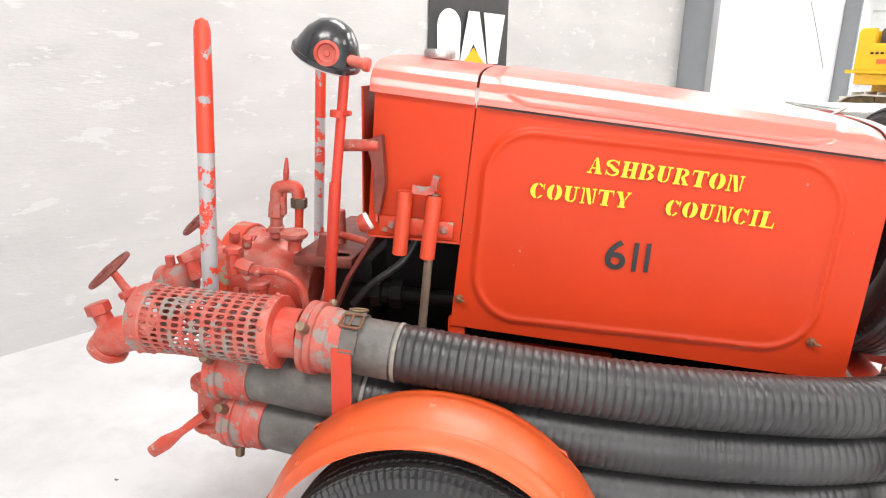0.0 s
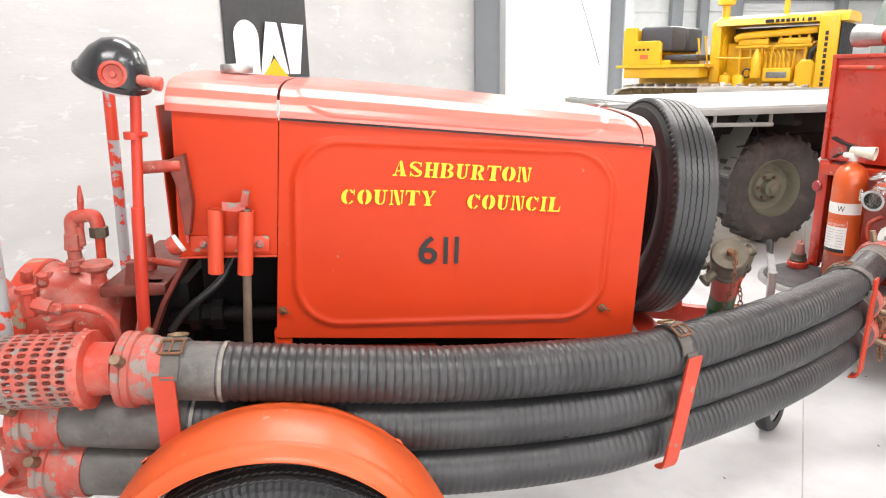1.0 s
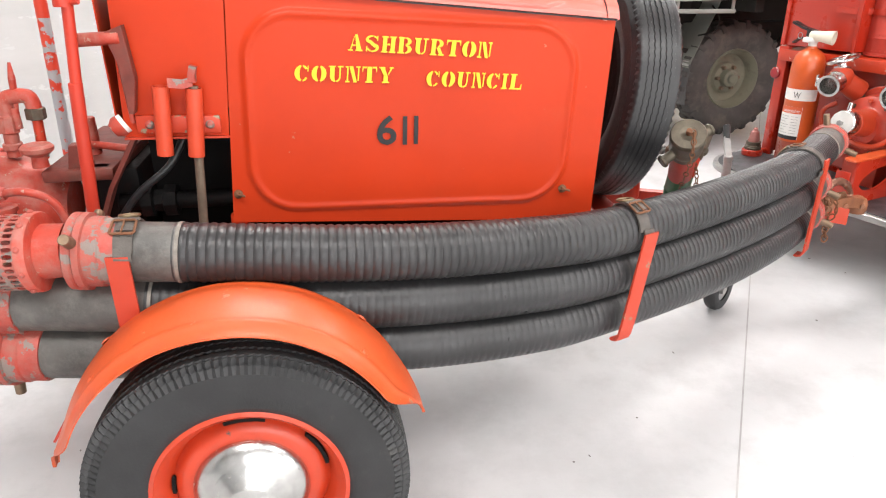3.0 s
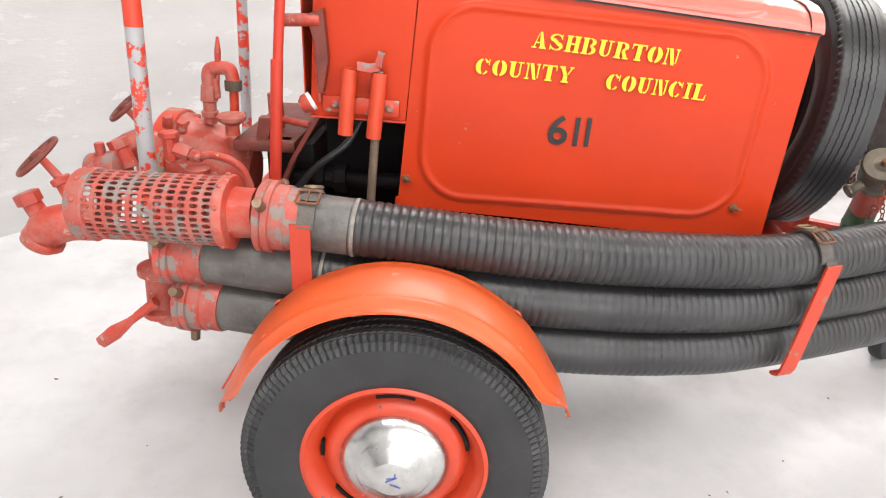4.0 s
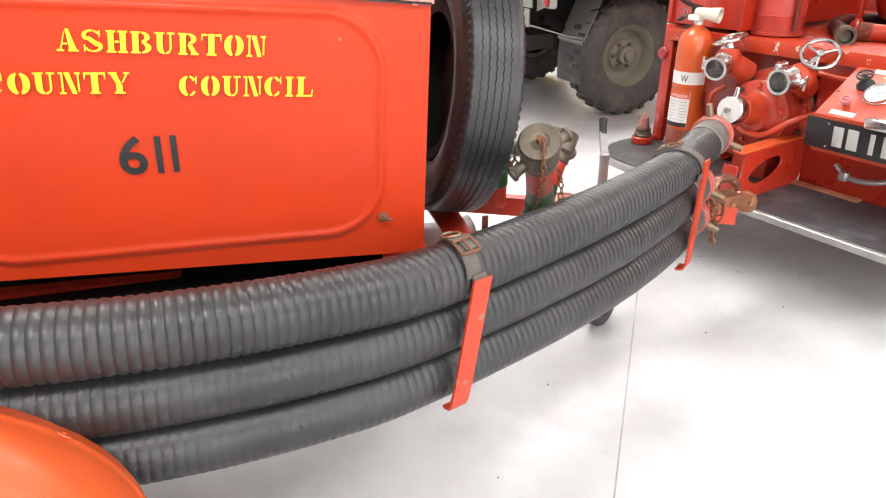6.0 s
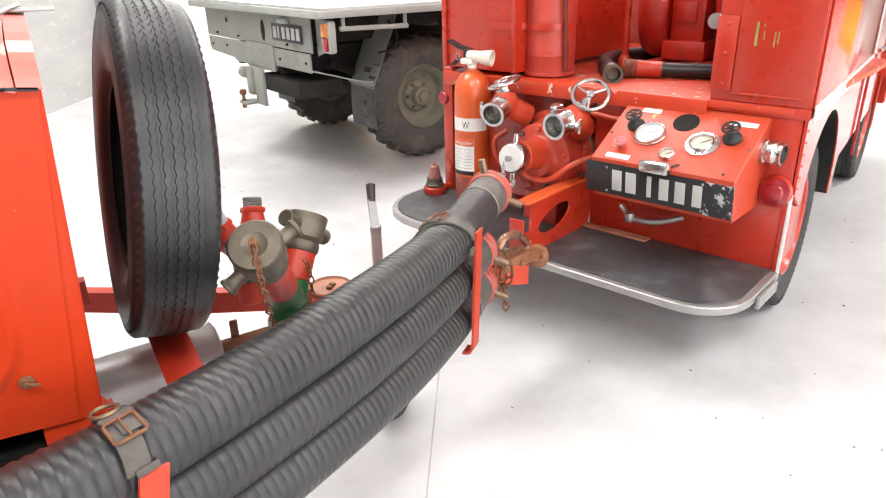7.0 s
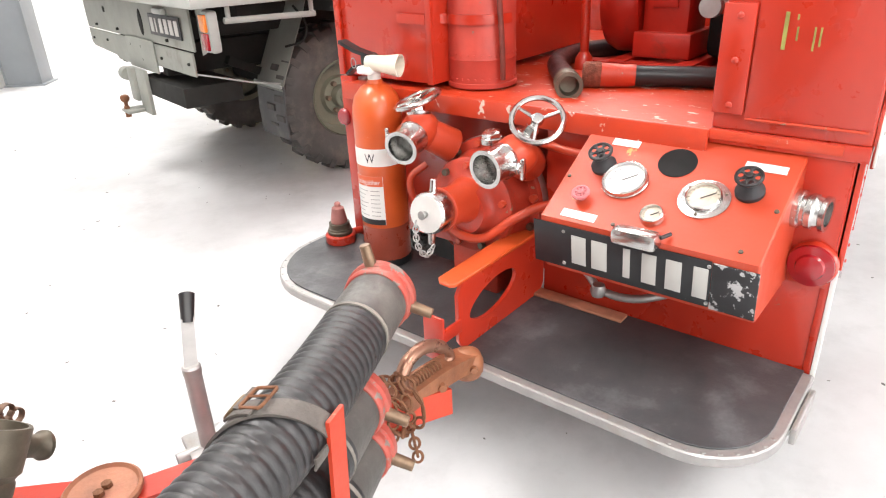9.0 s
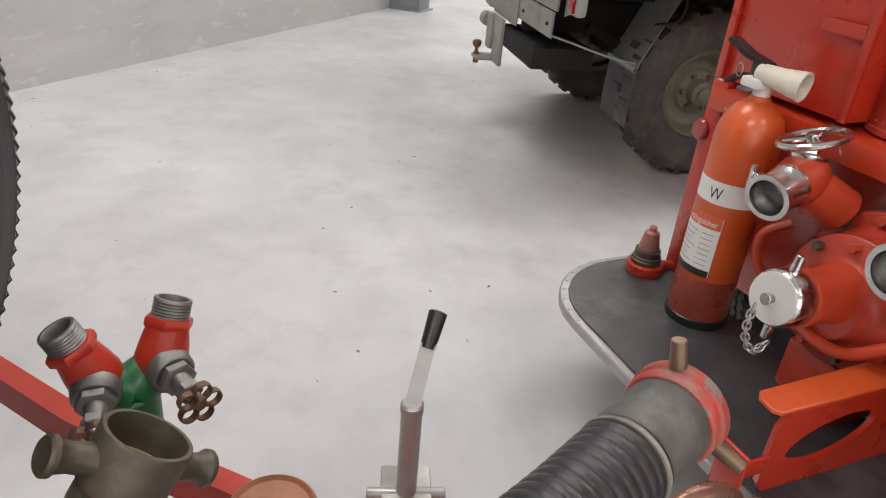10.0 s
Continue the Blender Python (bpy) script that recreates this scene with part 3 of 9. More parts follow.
def road_wheel(name, R, W, rim, m, parent_thing, hub_cap=True, rim_mat=M_RIM, tyre_mat=M_TYRE, ribs=5, seg=150):
    prof, shift = tyre_mesh(R, W, rim, ribs=ribs, zig=0.0026, groove=0.006)
    b = lathe(bm_new(), prof, m, 260, shift)
    for v in b.verts:
        v.co.z = max(v.co.z, 0.0005)
    w = part(name, b, tyre_mat, parent_thing, "black ribbed rubber tyre")
    b = lathe(bm_new(), [(rim * 0.86, -W * 0.34), (rim + 0.012, -W * 0.36), (rim + 0.016, -W * 0.30), (rim + 0.016, W * 0.30), (rim + 0.012, W * 0.40), (rim + 0.002, W * 0.42), (rim - 0.004, W * 0.37),
                           (rim - 0.014, W * 0.32), (rim - 0.024, W * 0.20), (rim - 0.030, W * 0.12), (rim * 0.84, W * 0.10), (rim * 0.82, W * 0.14), (rim * 0.78, W * 0.22), (rim * 0.71, W * 0.265), (rim * 0.64, W * 0.27), (rim * 0.58, W * 0.255), (0, W * 0.24)], m, 64)
    r = part("rim", b, rim_mat, w, "orange-red steel rim")
    # dark ribbons on the disc paint the shade of its open slots
    for a0, a1 in ((75, 105), (168, 182), (215, 245), (10, 42)):
        sl = ribbon(bm_new(), [m @ Vector((rim * 0.835 * math.cos(radians(a0 + (a1 - a0) * k / 8)), rim * 0.835 * math.sin(radians(a0 + (a1 - a0) * k / 8)), W * 0.155)) for k in range(9)], tuple((m.to_3x3() @ Vector((0, 0, 1)))), 0.014, 0.008)
        part("rim_slot", sl, M_SHADE, r, "dark strip painted as the shade of a rim slot")
    if hub_cap:
        k = rim * 0.99
        b = lathe(bm_new(), [(k * 0.62, W * 0.22), (k * 0.63, W * 0.28), (k * 0.62, W * 0.315), (k * 0.57, W * 0.39), (k * 0.50, W * 0.44), (k * 0.44, W * 0.475)] +
                  [(k * (0.42 - 0.011 * i), W * (0.487 + 0.0085 * i) + (0.0009 if i % 2 else 0)) for i in range(18)] + [(k * 0.2, W * 0.645), (k * 0.1, W * 0.66), (0, W * 0.665)], m, 72)
        cap = part("hub_cap", b, M_CHROME, w, "ringed chrome hub cap")
        for x0, y0, l0, a0 in ((-0.014, -0.006, 0.03, 30), (-0.004, -0.012, 0.026, -20), (-0.012, 0.004, 0.022, 5), (0.004, 0.002, 0.018, 75)):
            lb = bm_new()
            box(lb, 0, l0, -0.0012, 0.0012, W * 0.652, W * 0.668, m @ pose(x0, y0, 0, 0, 0, a0), bevel=0)
            part("worn_mark", lb, M_LOGO, cap, "worn blue mark")
    return w


HUB = Vector((0.072, 1.172, 0.362))
WHEEL = Matrix.Translation(HUB) @ pose(0, 0, 0, 90, 0, 0)
wheel = road_wheel("wheel", 0.364, 0.168, 0.209, WHEEL, trailer)
far_wheel = road_wheel("wheel", 0.364, 0.168, 0.209, Matrix.Translation((HUB.x, 2 * YC - HUB.y, HUB.z)) @ pose(0, 0, 0, -90, 0, 0), trailer)
b = rod(bm_new(), (HUB.x, HUB.y + 0.04, HUB.z), (HUB.x, 2 * YC - HUB.y - 0.04, HUB.z), 0.028)
part("axle", b, M_FRAME, trailer)


def mudguard():
    cx, cz = 0.062, 0.402
    a0, a1 = radians(9), radians(176.5)

    def f(s, t, d):
        a = a0 + (a1 - a0) * s
        end = step(0.13, 0.0, s) ** 1.3 + step(0.87, 1.0, s) ** 1.3
        t0 = t
        t = 0.42 + (t - 0.42) * (1 - 0.93 * end)
        y = 1.095 + 0.24 * t
        k = max(0.0, 0.55 - t) / 0.55
        r = 0.406 + 0.018 * min(1.0, end) - 0.037 * k ** 1.7 * (1 - 0.5 * min(1.0, end)) - 0.022 * max(0.0, (t - 0.62) / 0.38) ** 1.6 - d
        flat = 1 - end
        r += flat * (0.0045 * math.exp(-((t0 - 0.17) / 0.03) ** 2) + 0.004 * math.exp(-((t0 - 0.80) / 0.03) ** 2))
        r += 0.004 * step(0.045, 0.0, t0) - 0.004 * step(0.96, 1.0, t0)
        r += 0.0012 * noise.noise(Vector((s * 9, t * 3, 0)))
        return (cx + r * math.cos(a), y, cz + r * math.sin(a))
    g = part("mudguard", grid(bm_new(), 96, 40, f, 0.003), M_FENDER, trailer, "rounded orange-red steel mudguard")
    for s, t in ((0.205, 0.25), (0.215, 0.80), (0.765, 0.25), (0.755, 0.80)):
        p = Vector(f(s, t, 0))
        u, v = Vector(f(s + 0.01, t, 0)) - p, Vector(f(s, t + 0.05, 0)) - p
        n = u.cross(v).normalized()
        n = n if n.z > 0 else -n
        b = lathe(bm_new(), [(0.013, -0.003), (0.013, 0.0006), (0.007, 0.0012), (0.0055, 0.0035), (0, 0.0042)], aim(p, p + n), 18)
        part("rivet", b, M_FENDER, g)
    p, q = Vector(f(0.90, 0.98, 0)), Vector(f(0.965, 0.98, 0))
    part("edge_plate", ribbon(bm_new(), [p + Vector((-0.012, 0.0, 0.012)), q + Vector((-0.012, 0, 0.0))], (0, 1, 0), 0.02, 0.006), M_FRAME, g, "dark red plate on the guard's edge")
    return g


mudguard()

# ---- suction hoses ----
HOSE_R = 0.070
HOSE_XY = [(-0.50, 1.40), (-0.16, 1.365), (0.4, 1.372), (0.80, 1.435), (1.10, 1.53), (1.6, 1.785), (2.03, 2.06), (2.41, 2.40)]
HOSE_Z = [0.885, 0.866, 0.815, 0.782, 0.762, 0.748, 0.742, 0.732]


M_SEAM = shader("worn_seam", (0.22, 0.20, 0.175), 0.7, vary=0.4, scale=20, grain=0.2)


def hose_line(level):
    z_off = (0, -0.141, -0.278)[level]
    spread = (0, 0.02, 0.03)[level]
    pts = [Vector((x, y + spread * (1 if x < 1.5 else 0.3), z + z_off * (0.96 if x > 0.8 else 1.0))) for (x, y), z in zip(HOSE_XY, HOSE_Z)]
    return smooth_path(pts, 700)


def suction_hose(level, x0, x1):
    line = [p for p in hose_line(level) if x0 <= p.x <= x1]
    h = thing("suction_hose", tuple(line[len(line) // 2]), "thick black ribbed rubber suction hose strapped along the trailer", "hose", group="suction hoses on the trailer")
    # even steps along the line
    d = [0.0]
    for p, q in zip(line, line[1:]):
        d.append(d[-1] + (q - p).length)
    total, pitch = d[-1], 0.0205

    def at(s):
        i = max(1, min(len(d) - 1, int(np.searchsorted(d, s))))
        k = (s - d[i - 1]) / (d[i] - d[i - 1])
        return line[i - 1].lerp(line[i], k)
    cuff0 = (0.186, 0.37, 0.33)[level]
    n = int((total - 0.12 - cuff0) / (pitch / 8))
    pts, rad = [], []
    for i in range(n + 1):
        s = cuff0 - 0.011 + (total - 0.12 - cuff0) * i / n
        pts.append(at(s))
        ph = (s / pitch) % 1
        rib = (0.0042, 0.0022, 0.0020)[level]
        rad.append(HOSE_R - rib + rib * math.sin(math.pi * ph) ** 0.55 + 0.0008 * noise.noise(Vector((s * 9, level, 0))))
    part("hose_body", tube(bm_new(), pts, rad, 30), M_RUBBER, h, "ribbed black rubber")
    for a, c in ((0.062, cuff0), (total - 0.145, total - 0.012)):
        p = [at(a + (c - a) * i / 6) for i in range(7)]
        cuff = part("cuff", tube(bm_new(), p, [HOSE_R - 0.001] * 7, 30), M_CUFF, h, "scuffed dark grey rubber cuff")
        e = c if a < 0.1 else a
        part("cuff_seam", tube(bm_new(), [at(e - 0.004), at(e), at(e + 0.004)], HOSE_R + 0.0012, 30), M_SEAM, cuff, "pale worn seam")
    for a, sgn in ((0.0, -1), (total, 1)):
        p, q = at(a), at(a - sgn * 0.06)
        ax = (p - q).normalized()
        if sgn > 0:
            b = lathe(bm_new(), [(0.055, -0.014), (0.072, -0.013), (0.075, -0.010), (0.076, 0.0), (0.074, 0.012), (0.079, 0.016), (0.079, 0.034), (0.075, 0.040), (0.062, 0.042), (0.060, 0.0)], aim(p, p + ax), 36)
        else:
            b = lathe(bm_new(), [(0.055, -0.075), (0.074, -0.074), (0.076, -0.07), (0.076, -0.03), (0.080, -0.026), (0.080, 0.004), (0.088, 0.006), (0.088, 0.020), (0.084, 0.024), (0.088, 0.028), (0.088, 0.040), (0.082, 0.044), (0.062, 0.044), (0.060, 0.0)], aim(p, p + ax), 36)
        c = part("coupling", b, M_WORN, h, "worn red cast coupling")
        m = aim(p, p + ax)
        for k in range(3):
            a2 = 2 * math.pi * k / 3 + (0.6 if sgn < 0 else 1.35)
            o = Vector((math.cos(a2), math.sin(a2), 0))
            b = rod(bm_new(), m @ (o * 0.07 + Vector((0, 0, 0.022))), m @ (o * 0.122 + Vector((0, 0, 0.022))), 0.014, 0.012)
            part("lug", b, M_BRONZE, c, "bronze spanner lug")
    return h


suction_hose(0, -0.238, 2.376)
suction_hose(1, -0.505, 2.225)
suction_hose(2, -0.475, 2.235)


def hose_bracket(x, z_top, z_bot, lean):
    """Flat steel strip that carries the hoses on their outer side and turns in below them."""
    t = smooth_path(HOSE_XY_3, 400)
    p = min(t, key=lambda q: abs(q.x - x))
    i = t.index(p)
    d = (t[min(i + 2, 400)] - t[max(i - 2, 0)]).normalized()
    out = Vector((d.y, -d.x, 0))
    edge = Vector((x, p.y, 0)) + out * (HOSE_R + 0.006)
    up = Vector((0, 0, 1)) + d * lean
    top, bot = edge + up * z_top, edge + up * z_bot
    pts = [top] + [top.lerp(bot, k / 6) for k in range(1, 6)] + [bot + Vector((0, 0, 0.012)), bot - out * 0.008 - Vector((0, 0, 0.004)), bot - out * 0.022 - Vector((0, 0, 0.009)), bot - out * 0.032 - Vector((0, 0, 0.009))]
    part("hose_bracket", ribbon(bm_new(), pts, d, 0.048, 0.007), M_BRACKET, trailer, "orange-red flat steel hose bracket")


HOSE_XY_3 = [(x, y, 0) for x, y in HOSE_XY]
for bx, zt, zb, lean in ((-0.165, 0.886, 0.40, 0.0), (0.985, 0.772, 0.458, 0.20), (2.012, 0.772, 0.402, 0.09)):
    hose_bracket(bx, zt, zb, lean)

# ---- drawbar and chassis ----
for sgn in (-1, 1):
    p0, p1 = Vector((-0.55, YC + sgn * 0.36, 0.66)), Vector((1.12, YC + sgn * 0.36, 0.60))
    part("chassis_rail", ribbon(bm_new(), [p0, p0.lerp(p1, 0.5), p1], (0, 0, 1), 0.075, 0.04), M_FRAME, trailer)
for sgn in (-1, 1):
    b = ribbon(bm_new(), [Vector((1.05, 2.29 + sgn * 0.51, 0.515)), Vector((1.4, 2.30 + sgn * 0.26, 0.515)), Vector((1.80, 2.34 + sgn * 0.02, 0.51))], (0, 0, 1), 0.07, 0.04)
    part("drawbar_arm", b, M_FRAME, trailer, "red painted steel drawbar arm")
b = ribbon(bm_new(), [Vector((1.70, 2.335, 0.505)), Vector((2.0, 2.325, 0.49)), Vector((2.30, 2.335, 0.475))], (0, 0, 1), 0.075, 0.06)
part("drawbar", b, M_FRAME, trailer, "red painted steel drawbar")

# ---- straps over the top hose ----
def torus(bm, m, R, r, seg=24, ring=8, squash=1.0):
    pts = [m @ Vector((R * math.cos(2 * math.pi * i / seg), R * squash * math.sin(2 * math.pi * i / seg), 0)) for i in range(seg)]
    return tube(bm, pts, r, ring, closed=True)


def hose_point(x):
    t = smooth_path([Vector((a[0], a[1], z)) for a, z in zip(HOSE_XY, HOSE_Z)], 400)
    i = min(range(len(t)), key=lambda k: abs(t[k].x - x))
    d = (t[min(i + 2, 400)] - t[max(i - 2, 0)]).normalized()
    return t[i], d


def hose_strap(x, from_angle, to_angle, twist=0.0, turn=0):
    """A leather strap over the top hose; angles from the outer side over the top."""
    c, d = hose_point(x)
    out = Vector((d.y, -d.x, 0)).normalized()
    up = Vector((0, 0, 1))

    def at(a, h, along=0.0):
        a = radians(a)
        return c + (out * math.cos(a) + up * math.sin(a)) * (HOSE_R + h) + d * along
    n = 22
    pts = [at(from_angle + (to_angle - from_angle) * k / n, 0.004, twist * (k / n - 0.4)) for k in range(n + 1)]
    st = part("strap", ribbon(bm_new(), pts, d, 0.040, 0.005), M_LEATHER, trailer, "worn grey leather strap")
    # second layer with a rounded free end
    b = ribbon(bm_new(), [at(a, 0.0095, twist * 0.2 + 0.004) for a in range(58 + turn, 100 + turn, 5)], d, 0.036, 0.004)
    part("strap_end", b, M_LEATHER, st)
    part("strap_keeper", ribbon(bm_new(), [at(84 + turn, 0.012, -0.024), at(84 + turn, 0.013, 0.03)], out, 0.012, 0.004), M_LEATHER, st)
    # buckle
    m = aim(at(64 + turn, 0.012), at(64 + turn, 0.05), d)
    b = tube(bm_new(), [m @ Vector((x, y, 0)) for x, y in ((-0.018, -0.025), (0.016, -0.026), (0.019, -0.022), (0.019, 0.022), (0.016, 0.026), (-0.018, 0.025), (-0.021, 0.021), (-0.021, -0.021))], 0.003, 8, closed=True)
    rod(b, m @ Vector((-0.02, 0, 0.002)), m @ Vector((0.018, 0, 0.003)), 0.0022, seg=8)
    part("buckle", b, M_RUST, st, "tarnished metal buckle")
    p = at(104 + turn, 0.013)
    m = aim(p, p + (p - c), d)
    part("ring", torus(bm_new(), m, 0.023, 0.0035, 20, 8, 0.9), M_BRASSY, st, "brass ring")
    # steel hook that takes the strap on the bracket
    b = ribbon(bm_new(), [at(from_angle + 4, 0.008), at(from_angle - 4, 0.010), at(from_angle - 12, 0.009)], d, 0.038, 0.004)
    part("strap_hook", b, M_LEATHER, st, "worn leather strap tail")


M_BRASSY = shader("dull_brass", (0.24, 0.18, 0.11), 0.45, 0.8, vary=0.2, scale=30, grain=0.05)
hose_strap(-0.155, 20, 168)
hose_strap(1.115, 12, 170, 0.03)
hose_strap(2.025, -6, 185, -0.13, 38)

# ---- strainer basket on the top hose's rear end ----
strainer = thing("suction_strainer", (-0.53, 1.362, 0.805), "worn red perforated metal suction strainer on the hose end", "strainer")
BA, BB = Vector((-0.714, 1.395, 0.874)), Vector((-0.345, 1.372, 0.878))


def basket():
    m = aim(BA, BB)
    L = (BB - BA).length
    b = bm_new()
    nx, na, R = 11, 34, 0.085
    cache = {}

    def vert(s, a, r=R):
        key = (round(s, 5), round(a % (2 * math.pi), 5), r)
        if key not in cache:
            w = r + 0.0025 * noise.noise(Vector((s * 14, math.cos(a) * 2, math.sin(a) * 2)))
            cache[key] = b.verts.new(m @ Vector((w * math.cos(a), w * math.sin(a), s)))
        return cache[key]
    ds, da = (L - 0.05) / nx, 2 * math.pi / na
    for i in range(nx):
        for j in range(na):
            s0, a0 = 0.03 + ds * i, da * j
            outer = [(0, 0), (0.5, 0), (1, 0), (1, 0.5), (1, 1), (0.5, 1), (0, 1), (0, 0.5)]
            inner = [(0.20, 0.22), (0.5, 0.14), (0.76, 0.22), (0.83, 0.5), (0.76, 0.78), (0.5, 0.86), (0.20, 0.78), (0.13, 0.5)]
            o = [vert(s0 + ds * x, a0 + da * y) for x, y in outer]
            q = [vert(s0 + ds * x, a0 + da * y) for x, y in inner]
            dd = [vert(s0 + ds * x, a0 + da * y, R - 0.004) for x, y in inner]
            for k in range(8):
                n = (k + 1) % 8
                b.faces.new((o[k], o[n], q[n], q[k]))
                b.faces.new((q[k], q[n], dd[n], dd[k]))
    part("basket", b, M_WORN, strainer, "perforated sheet worn to bare metal", smooth=50)
    b = lathe(bm_new(), [(0.05, -0.012), (0.088, -0.010), (0.09, 0.0), (0.09, 0.028), (0.086, 0.032)], m, 40)
    part("end_band", b, M_WORN, strainer)
    b = lathe(bm_new(), [(0.086, L - 0.022), (0.0905, L - 0.02), (0.0905, L - 0.002), (0.088, L + 0.002), (0.062, L + 0.004), (0.060, L + 0.06), (0.066, L + 0.062), (0.05, L + 0.062)], m, 40)
    part("neck", b, M_PUMP, strainer)
    rv = lathe(bm_new(), [(0.007, -0.001), (0.007, 0.003), (0.004, 0.006), (0, 0.006)], Matrix(), 10)
    first = None
    for s in (0.012, L - 0.011):
        for j in range(10):
            a = 2 * math.pi * (j + 0.3) / 10
            o = Vector((math.cos(a), math.sin(a), 0))
            p, q = m @ (o * 0.0895 + Vector((0, 0, s))), m @ (o * 0.2 + Vector((0, 0, s)))
            if first is None:
                f = rv.copy()
                f.transform(aim(p, q))
                first = part("rivet", f, M_WORN, strainer)
                first_m = BASE[strainer.name] @ aim(p, q)
            else:
                again(first, (BASE[strainer.name] @ aim(p, q)) @ first_m.inverted())
    rv.free()


basket()


def hand_wheel(b, m, R, r=0.007, spokes=3, squash=1):
    torus(b, m, R, r, 32, 8)
    lathe(b, [(0, -0.008), (0.016, -0.008), (0.018, 0.0), (0.016, 0.012), (0.008, 0.014), (0, 0.014)], m, 16)
    for k in range(spokes):
        a = 2 * math.pi * k / spokes + 0.4
        rod(b, m @ Vector((0.01 * math.cos(a), 0.01 * math.sin(a), 0)), m @ Vector((R * math.cos(a), R * math.sin(a), 0)), 0.006, 0.005, 8)
    return b


def hexagon(b, p0, p1, r):
    return lathe(b, [(0, 0), (r * 0.9, 0), (r, 0.002), (r, (Vector(p1) - Vector(p0)).length - 0.002), (r * 0.9, (Vector(p1) - Vector(p0)).length), (0, (Vector(p1) - Vector(p0)).length)], aim(p0, p1), 6)


def pump_end():
    P = M_PUMP
    # delivery valve at the rear, with its hand wheel
    Y = 1.5
    b = tube(bm_new(), smooth_path([(-0.79, Y + 0.02, 0.80), (-0.86, Y, 0.805), (-0.915, Y - 0.01, 0.79), (-0.95, Y - 0.015, 0.745)], 14), [0.05] * 6 + [0.052] * 5 + [0.048] * 4, 24)
    lathe(b, [(0, 0), (0.052, 0), (0.055, 0.004), (0.055, 0.016), (0.05, 0.02), (0, 0.02)], aim((-0.93, Y - 0.012, 0.765), (-0.96, Y - 0.017, 0.72)), 24)
    v = part("delivery_valve", b, P, trailer, "red cast delivery valve with hand wheel")
    b = rod(bm_new(), (-0.825, Y, 0.84), (-0.86, Y, 0.915), 0.027, 0.02)
    rod(b, (-0.86, Y, 0.912), (-0.868, Y, 0.93), 0.026, 0.026)
    rod(b, (-0.865, Y, 0.925), (-0.91, Y, 0.985), 0.012, 0.01)
    part("stem", b, P, v)
    part("hand_wheel", hand_wheel(bm_new(), aim((-0.915, Y, 0.982), (-0.955, Y - 0.02, 1.035)), 0.062, 0.0075), M_RUSTRED, v, "worn dark red hand wheel")
    b = rod(bm_new(), (-0.93, Y, 0.80), (-0.955, Y - 0.005, 0.862), 0.026, 0.024)
    hexagon(b, (-0.954, Y - 0.005, 0.855), (-0.963, Y - 0.006, 0.885), 0.033)
    part("plug", b, P, v)
    # second valve behind
    Y = 1.85
    b = tube(bm_new(), smooth_path([(-0.72, Y + 0.05, 0.90), (-0.80, Y, 0.93), (-0.87, Y - 0.02, 0.90)], 10), 0.05, 20)
    v = part("delivery_valve", b, P, trailer, "red cast delivery valve with hand wheel")
    b = rod(bm_new(), (-0.775, Y, 0.95), (-0.81, Y, 1.0), 0.022, 0.018)
    rod(b, (-0.81, Y, 1.0), (-0.845, Y, 1.04), 0.01)
    part("stem", b, P, v)
    part("hand_wheel", hand_wheel(bm_new(), aim((-0.848, Y, 1.042), (-0.885, Y - 0.02, 1.09)), 0.052, 0.007), M_RUSTRED, v, "worn dark red hand wheel")
    Y = 1.72
    b = lathe(bm_new(), [(0, 0), (0.055, 0), (0.058, 0.005), (0.058, 0.03), (0.05, 0.035), (0.05, 0.06), (0.056, 0.062), (0.056, 0.09), (0.05, 0.095), (0, 0.095)], aim((-0.90, Y, 0.872), (-0.78, Y, 0.90)), 28)
    rod(b, (-0.868, Y, 0.90), (-0.872, Y, 0.965), 0.014, seg=12)
    part("blank_outlet", b, M_WORN, trailer)
    b = hexagon(rod(bm_new(), (-0.80, Y + 0.02, 0.89), (-0.822, Y + 0.02, 0.955), 0.024, 0.022), (-0.82, Y + 0.02, 0.945), (-0.83, Y + 0.02, 0.972), 0.03)
    part("plug", b, P, trailer)
    # casing
    ax0, ax1 = Vector((-0.86, 1.97, 0.845)), Vector((-0.50, 1.97, 0.82))
    b = lathe(bm_new(), [(0, 0), (0.08, 0.0), (0.10, 0.02), (0.105, 0.06), (0.165, 0.065), (0.17, 0.07), (0.17, 0.135), (0.165, 0.14), (0.155, 0.15), (0.15, 0.20), (0.135, 0.26), (0.10, 0.31), (0.08, 0.36), (0, 0.36)], aim(ax0, ax1), 44)
    c = part("pump_casing", b, P, trailer, "dusty red cast pump casing")
    b = lathe(bm_new(), [(0.172, 0.075), (0.178, 0.078), (0.178, 0.128), (0.172, 0.132)], aim(ax0, ax1), 44)
    part("casing_band", b, M_CHIPPED, trailer, "chipped orange-red band round the pump")
    m = aim(ax0, ax1)
    for k in range(10):
        a = 2 * math.pi * k / 10
        o = Vector((math.cos(a), math.sin(a), 0)) * 0.152
        part("bolt", hexagon(bm_new(), m @ (o + Vector((0, 0, 0.137))), m @ (o + Vector((0, 0, 0.162))), 0.014), P, c)
    # riser with elbow
    Y = 1.95
    b = rod(bm_new(), (-0.628, Y, 0.98), (-0.625, Y, 1.05), 0.02)
    rod(b, (-0.627, Y, 1.0), (-0.627, Y, 1.02), 0.028, seg=8)
    rod(b, (-0.626, Y, 1.05), (-0.622, Y, 1.10), 0.028, 0.026, 8)
